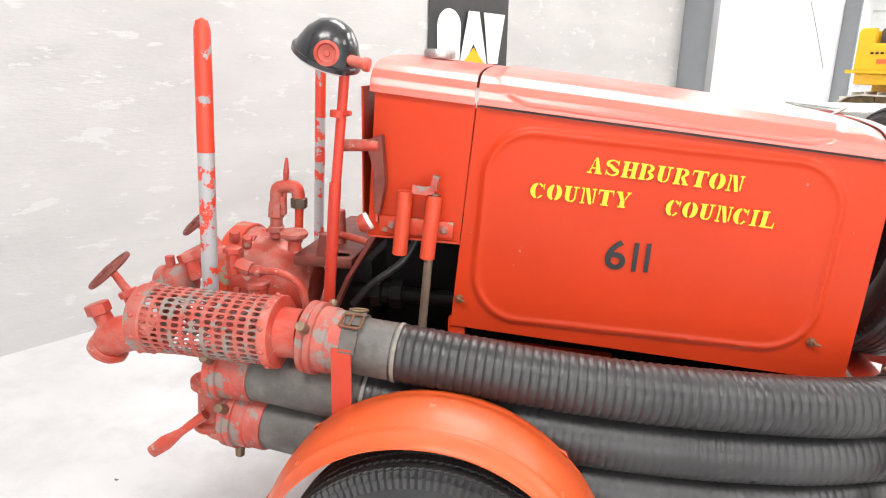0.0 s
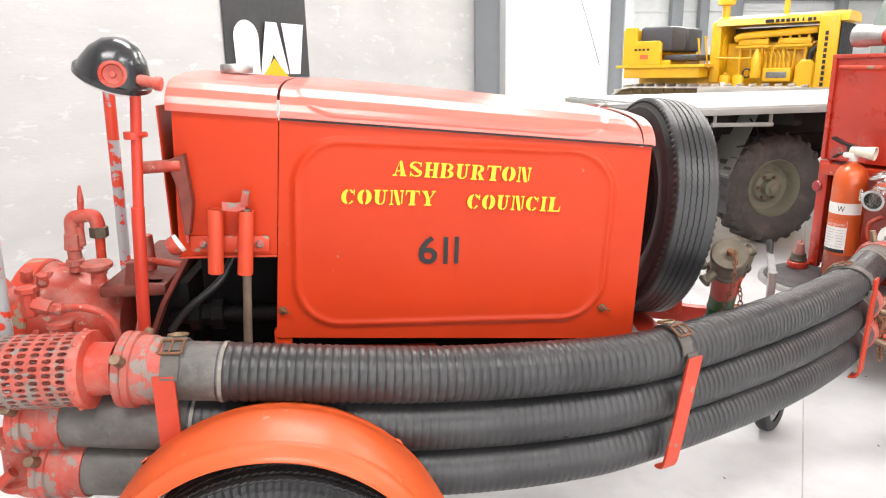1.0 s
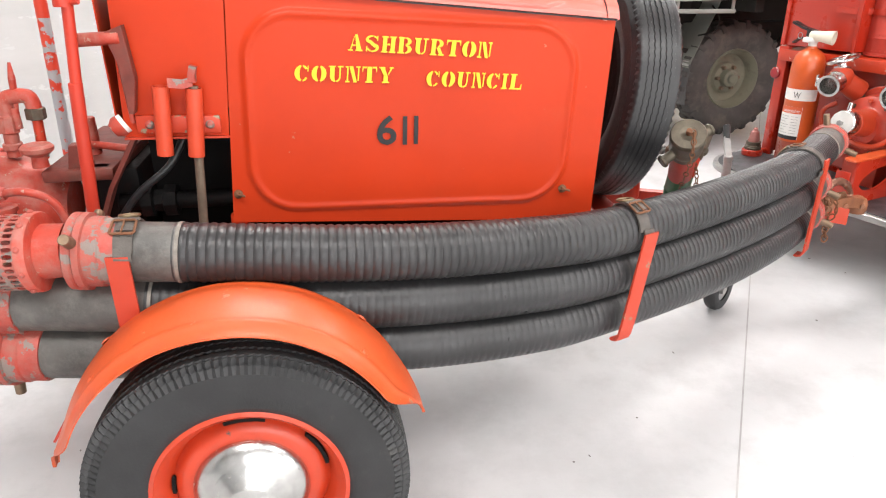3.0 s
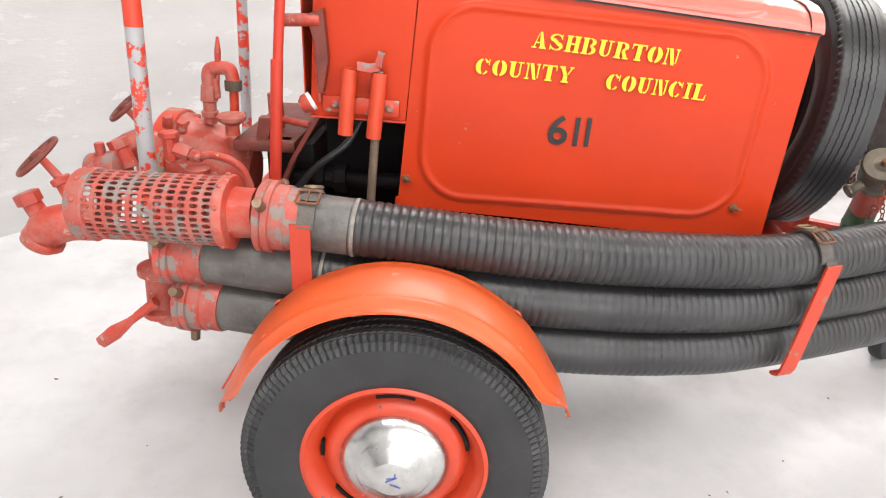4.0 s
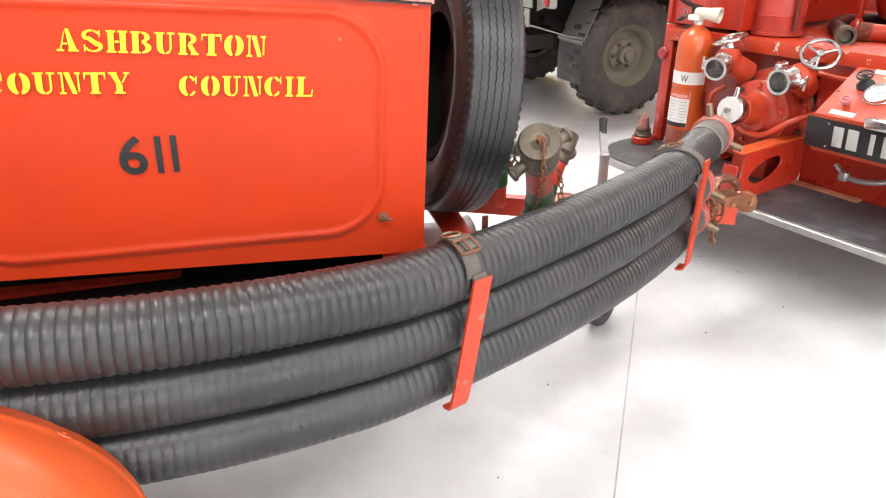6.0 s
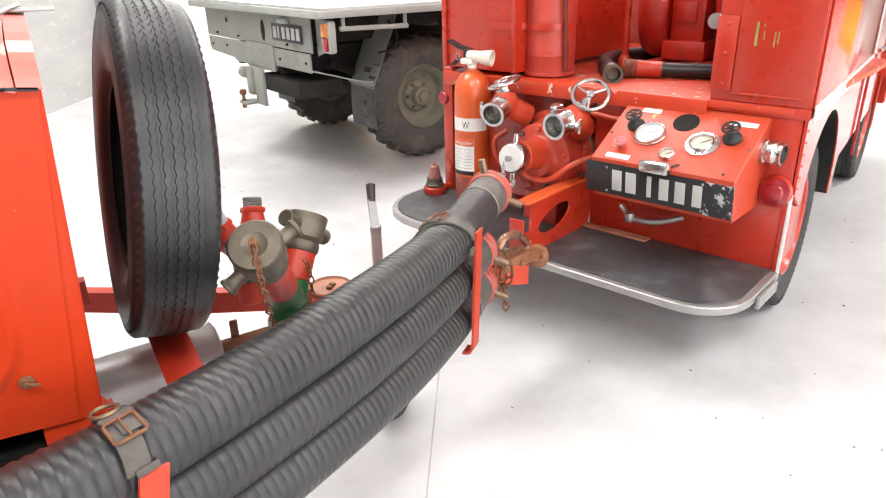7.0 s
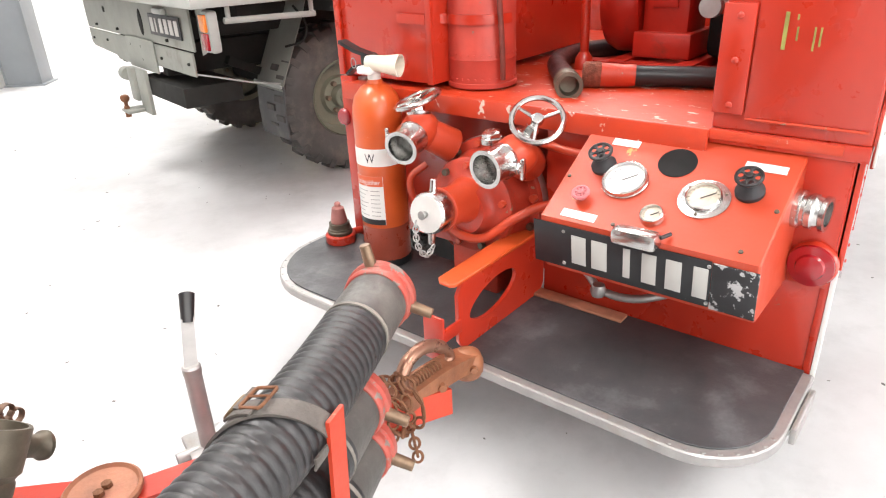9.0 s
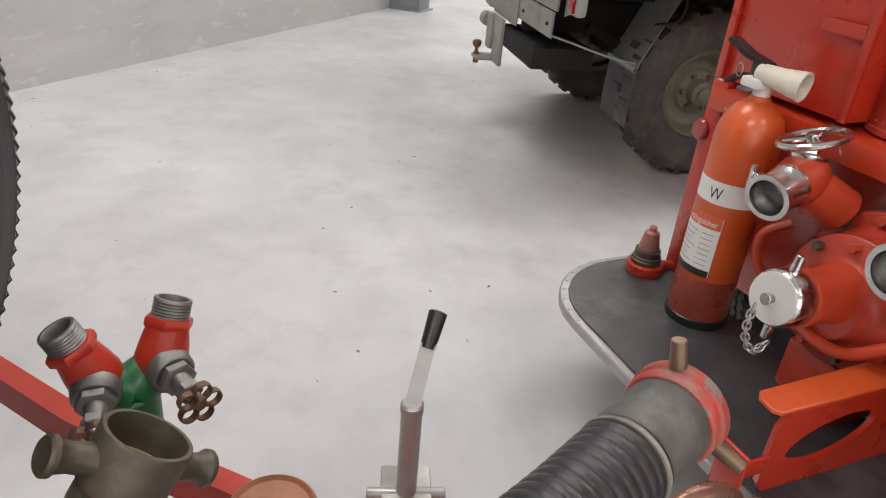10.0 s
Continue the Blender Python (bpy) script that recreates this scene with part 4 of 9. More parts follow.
    tube(b, smooth_path([(-0.622, Y, 1.09), (-0.62, Y, 1.135), (-0.605, Y, 1.15), (-0.56, Y, 1.152), (-0.548, Y, 1.135), (-0.545, Y, 1.10)], 20), 0.021, 14)
    riser = part("riser_pipe", b, P, trailer)
    b = hexagon(bm_new(), (-0.545, Y, 1.118), (-0.546, Y, 1.085), 0.027)
    part("nut", b, M_BRASS, riser, "tarnished brass nut")
    part("drop_pipe", rod(bm_new(), (-0.545, Y, 1.09), (-0.552, Y, 0.97), 0.014), M_CHIPPED, riser)
    b = rod(bm_new(), (-0.60, Y, 1.06), (-0.60, Y, 1.12), 0.012)
    rod(b, (-0.595, Y, 1.1), (-0.585, Y, 1.2), 0.006, 0.01, 10)
    rod(b, (-0.585, Y, 1.2), (-0.582, Y, 1.245), 0.010, 0.004, 10)
    part("tap_lever", b, P, riser)
    # knobs and small pipe
    b = lathe(bm_new(), [(0, 0), (0.022, 0), (0.02, 0.03), (0.03, 0.036), (0.042, 0.045), (0.044, 0.056), (0.036, 0.064), (0, 0.066)], pose(-0.525, 1.85, 0.972), 20)
    part("grease_cap", b, P, trailer)
    b = lathe(bm_new(), [(0, 0), (0.03, 0), (0.03, 0.02), (0.036, 0.024), (0.036, 0.036), (0.03, 0.04), (0, 0.04)], pose(-0.60, 1.737, 0.86), 20)
    part("grease_cap", b, P, trailer)
    b = tube(bm_new(), smooth_path([(-0.655, 1.70, 0.965), (-0.60, 1.70, 0.945), (-0.52, 1.69, 0.95), (-0.46, 1.69, 0.925), (-0.432, 1.69, 0.87), (-0.43, 1.69, 0.80)], 24), 0.011, 12)
    hexagon(b, (-0.60, 1.70, 0.945), (-0.565, 1.697, 0.945), 0.018)
    hexagon(b, (-0.645, 1.70, 0.962), (-0.60, 1.70, 0.948), 0.022)
    part("cooling_pipe", b, P, trailer)
    b = rod(bm_new(), (-0.655, 1.70, 0.93), (-0.655, 1.70, 1.0), 0.022, 0.02, 8)
    hexagon(b, (-0.655, 1.70, 0.995), (-0.655, 1.70, 1.012), 0.028)
    part("pipe_tee", b, P, trailer)
    for x, z in ((-0.70, 1.0), (-0.66, 0.985), (-0.69, 0.95)):
        part("bolt", hexagon(bm_new(), (x, 1.80, z), (x + 0.008, 1.79, z + 0.035), 0.016), P, trailer)
    # gearbox under the knob, and mounting plates
    b = bm_new()
    box(b, -0.52, -0.33, 1.82, 2.4, 0.93, 0.965, bevel=0.008)
    part("gearbox_plate", b, M_RUSTRED, trailer, "rust-stained plate")
    # gearbox in a colour darkened for the shade under the pump
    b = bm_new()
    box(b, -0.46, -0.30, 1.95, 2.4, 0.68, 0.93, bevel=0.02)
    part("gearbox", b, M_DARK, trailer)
    b = bm_new()
    prism(b, [(-0.46, 0.93), (-0.44, 1.03), (-0.40, 1.03), (-0.415, 0.965), (-0.35, 0.965), (-0.35, 0.93)], -0.02, 0.02, pose(0, 1.86, 0, 90, 0, 0))
    part("angle_bracket", b, M_RUSTRED, trailer)
    part("belt_guard", ribbon(bm_new(), [(-0.40, 1.80, 0.76), (-0.33, 1.80, 0.92), (-0.245, 1.80, 1.06)], (0, 1, 0), 0.05, 0.012), M_RUSTRED, trailer, "rust-stained steel brace")
    part("pipe_stub", rod(bm_new(), (-0.43, 2.0, 0.95), (-0.432, 2.0, 1.075), 0.024), P, trailer)
    b = rod(bm_new(), (-0.43, 1.98, 1.0), (-0.30, 1.9, 1.0), 0.011)
    part("control_rod", b, P, trailer)
    m = aim((-0.262, 1.775, 1.10), (-0.305, 1.76, 1.075))
    b = lathe(bm_new(), [(0, -0.003), (0.027, -0.003), (0.027, 0.008), (0, 0.008)], m, 24)
    c2 = part("tank_cap", b, M_WHITE, trailer, "white-collared red cap")
    part("cap_top", lathe(bm_new(), [(0.0285, 0.008), (0.0285, 0.022), (0.018, 0.036), (0, 0.038)], m, 24), P, c2)
    # arm between lamp post and box
    b = rod(bm_new(), (-0.345, 1.74, 1.318), (-0.225, 1.745, 1.322), 0.017)
    part("lamp_arm", b, P, trailer)
    b = prism(bm_new(), [(-0.262, 1.335), (-0.215, 1.352), (-0.205, 1.22), (-0.222, 1.13), (-0.235, 1.13), (-0.24, 1.26)], -0.006, 0.03, pose(0, 1.765, 0, 90, 0, 0))
    part("arm_bracket", b, M_RUSTRED, trailer)
    part("arm_stay", rod(bm_new(), (-0.245, 1.77, 1.28), (-0.238, 1.77, 1.10), 0.006), P, trailer)
    # drain valve and its lever below
    b = lathe(bm_new(), [(0, 0), (0.05, 0), (0.055, 0.006), (0.055, 0.02), (0.04, 0.03), (0.04, 0.12), (0.058, 0.13), (0.058, 0.15), (0, 0.15)], aim((-0.655, 1.52, 0.53), (-0.645, 1.52, 0.72)), 24)
    lathe(b, [(0, 0), (0.062, 0), (0.066, 0.005), (0.066, 0.02), (0.05, 0.028), (0, 0.03)], pose(-0.61, 1.53, 0.518), 28)
    d = part("drain_valve", b, P, trailer)
    b = rod(bm_new(), (-0.64, 1.46, 0.60), (-0.70, 1.455, 0.553), 0.015, 0.012)
    lathe(b, [(0, 0), (0.011, 0.0), (0.012, 0.03), (0.022, 0.09), (0.018, 0.15), (0, 0.16)], aim((-0.695, 1.455, 0.556), (-0.83, 1.455, 0.45)) @ Matrix.Diagonal((0.5, 1, 1, 1)), 14)
    part("lever", b, P, d, "red paddle-shaped lever")
    # body of the intake below the basket
    b = rod(bm_new(), (-0.64, 1.54, 0.60), (-0.5, 1.6, 0.62), 0.05)
    part("intake_pipe", b, P, trailer)
    b = bm_new()
    box(b, -0.62, -0.26, 1.7, 2.6, 0.60, 0.66, bevel=0.006)
    box(b, -0.85, -0.5, 1.9, 2.15, 0.58, 0.72, bevel=0.01)
    part("pump_bed", b, M_FRAME, trailer)


M_RUSTRED = shader("rust_stained_red", (0.16, 0.03, 0.02), 0.55, vary=0.35, scale=14, grain=0.15, dirt=(0.09, 0.045, 0.03), dirt_amount=0.5, dirt_scale=12)
M_CHIPPED = shader("chipped_red", (0.50, 0.045, 0.016), 0.45, vary=0.12, scale=8, grain=0.08, chip=(0.26, 0.22, 0.15), chip_scale=16, chip_amount=0.36)
known = set(trailer.children)
pump_end()
for ob in trailer.children:
    if ob not in known:
        ob.location += Vector((0.024, 0, -0.027))


# ---- poles and lamp ----
def uprights():
    for p0, p1, r in ((Vector((-0.677, 1.62, 0.60)), Vector((-0.635, 1.62, 1.618)), 0.0225), (Vector((-0.76, 2.75, 0.60)), Vector((-0.72, 2.75, 1.63)), 0.0225)):
        L = (p1 - p0).length
        b = lathe(bm_new(), [(0, 0), (r, 0), (r, L * 0.25), (r, L * 0.66), (r * 0.9, L * 0.66 + 0.001)], aim(p0, p1), 24)
        lp = part("ladder_post", b, M_POLE, trailer, "red tube post with paint chipped to grey metal")
        b = lathe(bm_new(), [(r * 0.9, L * 0.66 - 0.001), (r + 0.0006, L * 0.66), (r, L - 0.10), (r * 0.95, L - 0.03), (r * 0.7, L - 0.008), (0, L)], aim(p0, p1), 24)
        part("post_top", b, M_POLETOP, lp)
    b = rod(bm_new(), (-0.345, 1.662, 0.60), (-0.300, 1.662, 1.20), 0.0165)
    rod(b, (-0.300, 1.662, 1.18), (-0.266, 1.662, 1.518), 0.0135)
    lathe(b, [(0, 0), (0.022, 0), (0.022, 0.018), (0, 0.018)], aim((-0.289, 1.662, 1.375), (-0.288, 1.662, 1.40)), 16)
    rod(b, (-0.288, 1.662, 1.383), (-0.25, 1.65, 1.387), 0.007, seg=8)
    post = part("lamp_post", b, M_FRAME, trailer, "red tubular lamp post")
    b = rod(bm_new(), (-0.345, 1.60, 0.86), (-0.29, 1.60, 0.78), 0.012)
    part("post_stay", b, M_FRAME, post)
    m = aim((-0.311, 1.68, 1.562), (-0.346, 1.70, 1.482))
    b = lathe(bm_new(), [(0, -0.062), (0.02, -0.060), (0.045, -0.048), (0.068, -0.022), (0.083, 0.012), (0.088, 0.028), (0.094, 0.03), (0.094, 0.042), (0.088, 0.046)], m, 36)
    lamp = part("lamp_shell", b, M_BLACK, post, "black enamelled lamp shell tilted down")
    b = lathe(bm_new(), [(0.086, 0.044), (0.08, 0.052), (0.05, 0.062), (0, 0.067)], m, 36)
    part("lamp_glass", b, M_LAMPGLASS, post)
    m = aim((-0.294, 1.602, 1.534), (-0.276, 1.52, 1.542))
    b = lathe(bm_new(), [(0, -0.03), (0.016, -0.03), (0.018, 0.0), (0.030, 0.004), (0.032, 0.016), (0.024, 0.020), (0.022, 0.010), (0.008, 0.008), (0.007, 0.016), (0, 0.017)], m, 24)
    part("swivel", b, M_PUMP, post)
    b = rod(bm_new(), (-0.286, 1.655, 1.527), (-0.201, 1.65, 1.51), 0.015, 0.013)
    rod(b, (-0.216, 1.65, 1.512), (-0.198, 1.65, 1.509), 0.018)
    part("lamp_handle", b, M_PUMP, post)


M_LAMPGLASS = shader("lamp_glass", (0.75, 0.77, 0.8), 0.1, vary=0.05, coat=1.0)
uprights()


# ---- holder and crank on the tank cover ----
def crank_holder():
    b = bm_new()
    box(b, -0.205, 0.012, 1.758, 1.772, 1.038, 1.086, pose(0, 0, 0) @ Matrix(((1, 0, 0, 0), (0, 1, 0, 0), (-0.04, 0, 1, 0), (0, 0, 0, 1))), bevel=0.004)
    h = part("holder_plate", b, M_CHIPPED, trailer)
    for x in (-0.17, -0.015):
        part("bolt", lathe(bm_new(), [(0.012, 0), (0.012, 0.004), (0.006, 0.01), (0, 0.01)], aim((x, 1.759, 1.062 - 0.04 * x), (x, 1.7, 1.062 - 0.04 * x)), 14), M_WORN, h)
    for x0, z0, x1, z1 in ((-0.123, 1.172, -0.139, 0.989), (-0.040, 1.164, -0.059, 0.982)):
        p, q = Vector((x1, 1.74, z1)), Vector((x0, 1.74, z0))
        L = (q - p).length
        b = lathe(bm_new(), [(0.017, 0), (0.0215, 0), (0.0215, L), (0.017, L), (0.017, 0)], aim(p, q), 24)
        part("holder_tube", b, M_CHIPPED2, h, "orange-red tube holder")
    b = rod(bm_new(), (-0.040, 1.74, 1.170), (-0.074, 1.735, 0.70), 0.0125)
    c = part("crank_handle", b, M_CRANK, trailer, "worn steel rod with bent flat top")
    b = ribbon(bm_new(), [(-0.040, 1.735, 1.181), (-0.039, 1.735, 1.201), (-0.032, 1.735, 1.221)], (0, 1, 0), 0.028, 0.018)
    ribbon(b, [(-0.040, 1.735, 1.181), (-0.065, 1.73, 1.176), (-0.10, 1.725, 1.182)], (0, 0.2, 1), 0.024, 0.02)
    part("crank_top", b, M_WORN, c)
    # drip edge under the cover
    b = ribbon(bm_new(), [(-0.243, 1.772, 1.031), (-0.1, 1.772, 1.028), (0.03, 1.772, 1.024)], (0, 0, 1), 0.006, 0.012)
    part("cover_edge", b, M_CHIPPED, trailer)
    for x, z in ((0.032, 0.856), (1.0, 0.812)):
        b = lathe(bm_new(), [(0.013, 0), (0.013, 0.003), (0.006, 0.006), (0.006, 0.014), (0, 0.015)], aim((x, 1.772, z), (x, 1.7, z)), 16)
        rod(b, (x, 1.758, z + 0.003), (x + 0.02, 1.757, z - 0.004), 0.0035, seg=8)
        part("latch", b, M_RUST, trailer, "rusty panel latch")
    # feet of the box
    b = bm_new()
    box(b, 0.0, 0.05, 1.782, 1.81, 0.60, 0.79)
    part("box_foot", b, M_BOX, trailer)
    b = bm_new()
    box(b, 1.0, 1.11, 1.782, 1.81, 0.56, 0.72)
    part("box_foot", b, M_BOX, trailer)
    # the engine inside; its near-black colour paints the shade of the cavity
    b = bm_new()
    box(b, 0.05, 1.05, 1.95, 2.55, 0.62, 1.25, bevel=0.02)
    part("engine_block", b, M_SHADE, trailer)
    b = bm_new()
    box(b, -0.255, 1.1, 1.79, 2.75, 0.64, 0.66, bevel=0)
    part("floor_tray", b, M_SHADE, trailer)
    # sheets added behind and above to keep the opening in painted shade
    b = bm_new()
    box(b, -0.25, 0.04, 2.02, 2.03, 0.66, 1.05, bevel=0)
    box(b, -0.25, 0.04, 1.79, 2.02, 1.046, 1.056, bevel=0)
    part("fire_wall", b, M_SHADE, trailer)
    # shaft colour darkened for the shade of the cavity
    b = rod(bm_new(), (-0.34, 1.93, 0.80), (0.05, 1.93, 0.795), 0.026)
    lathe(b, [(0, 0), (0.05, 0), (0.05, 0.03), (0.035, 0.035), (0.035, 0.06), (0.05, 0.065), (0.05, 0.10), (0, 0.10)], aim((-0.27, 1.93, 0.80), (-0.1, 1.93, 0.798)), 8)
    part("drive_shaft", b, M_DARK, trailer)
    b = tube(bm_new(), smooth_path([(-0.30, 1.8, 0.80), (-0.24, 1.80, 0.87), (-0.15, 1.82, 0.94), (-0.10, 1.86, 1.03)], 16), 0.011, 10)
    part("cable", b, M_PLASTIC, trailer, "black rubber cable")


M_CHIPPED2 = shader("holder_orange_red", (0.60, 0.065, 0.025), 0.42, vary=0.08, scale=12, grain=0.05, chip=(0.3, 0.15, 0.1), chip_scale=25, chip_amount=0.06)
M_CRANK = shader("brown_steel_rod", (0.20, 0.15, 0.11), 0.5, 0.5, vary=0.25, scale=20, grain=0.12)
crank_holder()


# ---- lettering on the panel ----
def glyph(b, ch, w, h, m):
    """One broad stencil letter with thick stems and thin slab ends."""
    S, t, g = 0.34, 0.085, 0.045

    def quad(*p):
        prism(b, [(x * w, y * h) for x, y in p], 0, 0.0010 + 0.00004 * (len(b.verts) // 8 % 24), m, 0)

    def bar(x0, y0, x1, y1):
        quad((x0, y0), (x1, y0), (x1, y1), (x0, y1))

    def stem(x0, x1, lo=True, hi=True, ext=0.09):
        bar(x0, 0, x1, 1)
        for y, on in ((0, lo), (1 - t, hi)):
            if on:
                bar(max(0, x0 - ext), y, x0, y + t)
                bar(x1, y, min(1, x1 + ext), y + t)

    def bow(cx, cy, rx, ry, a0, a1, fat, n=14):
        o = [(cx + rx * math.cos(radians(a0 + (a1 - a0) * k / n)), cy + ry * math.sin(radians(a0 + (a1 - a0) * k / n))) for k in range(n + 1)]
        i = [(cx + (rx - fat) * math.cos(radians(a0 + (a1 - a0) * k / n)), cy + (ry - t) * math.sin(radians(a0 + (a1 - a0) * k / n))) for k in range(n + 1)]
        for k in range(n):
            quad(o[k], o[k + 1], i[k + 1], i[k])
    if ch == "A":
        quad((0.42, 1), (0.58, 1), (0.92, t), (0.58, t))
        quad((0.36, 0.86), (0.42, 0.95), (0.22, t), (0.14, t))
        bar(0.0, 0, 0.34, t); bar(0.52, 0, 1, t); bar(0.27, 0.3, 0.5, 0.38)
    elif ch in "SC" or ch == "O":
        if ch == "O":
            bow(0.5 - g / 2, 0.5, 0.5 - g / 2, 0.5, 100, 260, S)
            bow(0.5 + g / 2, 0.5, 0.5 - g / 2, 0.5, -80, 80, S)
        elif ch == "C":
            bow(0.5, 0.5, 0.5, 0.5, 100, 260, S)
            bow(0.52, 0.5, 0.42, 0.5, 35, 85, 0.2)
            bow(0.52, 0.5, 0.42, 0.5, -85, -35, 0.16)
            bar(0.86, 0.62, 0.93, 0.98)
        else:
            bow(0.45, 0.74, 0.42, 0.26, 75, 235, 0.2)
            bow(0.55, 0.26, 0.42, 0.26, -105, 60, 0.2)
            quad((0.1, 0.66), (0.36, 0.72), (0.92, 0.34), (0.66, 0.26))
            bar(0.80, 0.68, 0.87, 0.98); bar(0.1, 0.02, 0.17, 0.34)
            bow(0.45, 0.74, 0.42, 0.26, 20, 70, 0.1); bow(0.55, 0.26, 0.42, 0.26, 195, 250, 0.1)
    elif ch == "H":
        stem(0.08, 0.36); stem(0.64, 0.92); bar(0.4, 0.45, 0.6, 0.55)
    elif ch == "B":
        stem(0.08, 0.38)
        bow(0.5, 0.75, 0.42, 0.25, -85, 85, 0.26); bow(0.5, 0.27, 0.48, 0.27, -85, 85, 0.28)
    elif ch == "U":
        bar(0.1, 0.3, 0.4, 1); bar(0, 1 - t, 0.48, 1)
        bow(0.5, 0.32, 0.4, 0.32, 180, 265, 0.3); bow(0.5, 0.32, 0.32, 0.32, 275, 360, 0.1)
        bar(0.72, 0.3, 0.82, 1); bar(0.6, 1 - t, 0.98, 1)
    elif ch == "R":
        stem(0.08, 0.38)
        bow(0.48, 0.74, 0.42, 0.26, -85, 85, 0.26)
        quad((0.44, 0.46), (0.68, 0.48), (0.92, t), (0.66, t)); bar(0.6, 0, 1, t)
    elif ch == "T":
        stem(0.34, 0.66, True, False); bar(0, 0.9, 0.31, 1); bar(0.69, 0.9, 1, 1)
        quad((0, 0.9), (0.08, 0.9), (0.04, 0.68), (0, 0.68)); quad((0.92, 0.9), (1, 0.9), (1, 0.68), (0.96, 0.68))
    elif ch == "N":
        bar(0.1, 0, 0.2, 1); bar(0, 0, 0.3, t); bar(0, 1 - t, 0.2, 1)
        quad((0.24, 1), (0.5, 1), (0.8, 0), (0.58, 0)); bar(0.84, 0.1, 0.93, 1); bar(0.72, 1 - t, 1, 1)
    elif ch == "Y":
        quad((0.04, 1), (0.36, 1), (0.6, 0.46), (0.36, 0.46)); quad((0.86, 1), (0.96, 1), (0.66, 0.48), (0.62, 0.56))
        bar(0.34, 0, 0.64, 0.44); bar(0.24, 0, 0.76, t); bar(0, 1 - t, 0.42, 1); bar(0.72, 1 - t, 1, 1)
    elif ch == "I":
        stem(0.25, 0.75, ext=0.2)
    elif ch == "L":
        stem(0.1, 0.42, True, True); bar(0.45, 0, 0.94, t); quad((0.84, t), (0.94, t), (0.96, 0.36), (0.9, 0.36))


def panel_word(word, x0, x1, z0, z1, h):
    b = bm_new()
    widths = [0.5 if c == "I" else 1.0 for c in word]
    unit = (x1 - x0) / (sum(widths) + 0.14 * (len(word) - 1))
    ang = math.atan2(z1 - z0, x1 - x0)
    x = 0.0
    for c, wd in zip(word, widths):
        m = Matrix.Translation((x0, SIDE - 0.0125, z0)) @ Matrix.Rotation(-ang, 4, "Y") @ pose(0, 0, 0, 90, 0, 0) @ Matrix.Translation((x, 0, 0)) @ Matrix(((1, 0.06, 0, 0), (0, 1, 0, 0), (0, 0, 1, 0), (0, 0, 0, 1)))
        glyph(b, c, unit * wd, h, m)
        x += unit * (wd + 0.14)
    part("lettering", b, M_YELLOW, panel, "yellow stencilled lettering", smooth=0)


panel_word("ASHBURTON", 0.368, 0.764, 1.245, 1.212, 0.043)
panel_word("COUNTY", 0.219, 0.486, 1.169, 1.154, 0.043)
panel_word("COUNCIL", 0.578, 0.856, 1.142, 1.122, 0.043)
tilt = Matrix.Rotation(radians(2.5), 4, "Y") @ pose(0, 0, 0, 90, 0, 0)
writing("6", 0.085, 0.056, Matrix.Translation((0.434, SIDE - 0.0105, 0.981)) @ tilt, M_INK, "fleet_number", panel, "black painted number", bold=0.016)
for k in range(2):
    b = prism(bm_new(), [(0, 0), (0.0125, 0), (0.0125, 0.082), (0, 0.082)], 0, 0.0012, Matrix.Translation((0.508 + 0.032 * k, SIDE - 0.0105, 0.978)) @ tilt, 0)
    part("fleet_number", b, M_INK, panel, "black painted number", smooth=0)

# ---- spare ----
SP = Matrix.Translation((1.31, 2.225, 1.032)) @ pose(0, 0, 0, 0, 98, 0)
spare = thing("spare_tyre", (1.24, 2.225, 0.645), "worn black spare tyre upright at the front of the engine box", "tyre")
prof, shift = tyre_mesh(0.39, 0.175, 0.235, ribs=7, zig=0.0020, groove=0.0032)
part("tyre_casing", lathe(bm_new(), prof, SP, 200, shift), M_TYREGREY, spare)
# rim near black: the shade inside the tyre is put into its colour
b = lathe(bm_new(), [(0.20, -0.06), (0.232, -0.062), (0.235, -0.055), (0.235, 0.055), (0.232, 0.062), (0.215, 0.06), (0.2, 0.03), (0.08, 0.0), (0, 0.0)], SP, 48)
part("rim", b, M_DARK, spare, "steel rim, its colour blackened for the shade inside the tyre")
b = ribbon(bm_new(), smooth_path([(1.27, 2.34, 0.632), (1.272, 2.14, 0.628), (1.276, 1.99, 0.612), (1.28, 1.925, 0.595), (1.28, 1.905, 0.55)], 16), (1, 0.05, 0), 0.088, 0.008)
part("spare_cradle", b, M_FRAME, trailer, "red flat steel cradle under the spare")
b = ribbon(bm_new(), [(1.12, 1.905, 0.55), (1.28, 1.905, 0.545), (1.40, 2.02, 0.535)], (0, 0, 1), 0.05, 0.01)
part("spare_cradle", b, M_FRAME, trailer)

# silencer below the drawbar
b = lathe(bm_new(), [(0, 0), (0.075, 0), (0.085, 0.006), (0.082, 0.02), (0.078, 0.05), (0.078, 0.33), (0.085, 0.345), (0.075, 0.35), (0, 0.35)], aim((1.06, 2.30, 0.455), (1.40, 2.315, 0.462)), 32)
part("silencer", b, M_GALV, trailer, "dull aluminium-coated silencer")
part("tail_pipe", tube(bm_new(), smooth_path([(1.40, 2.315, 0.462), (1.50, 2.31, 0.468), (1.60, 2.30, 0.475)], 8), 0.024, 14), M_RUST, trailer)
part("pipe_hanger", ribbon(bm_new(), [(1.462, 2.32, 0.54), (1.462, 2.325, 0.43)], (1, 0, 0), 0.022, 0.006), M_RUST, trailer, "rusty flat pipe hanger")


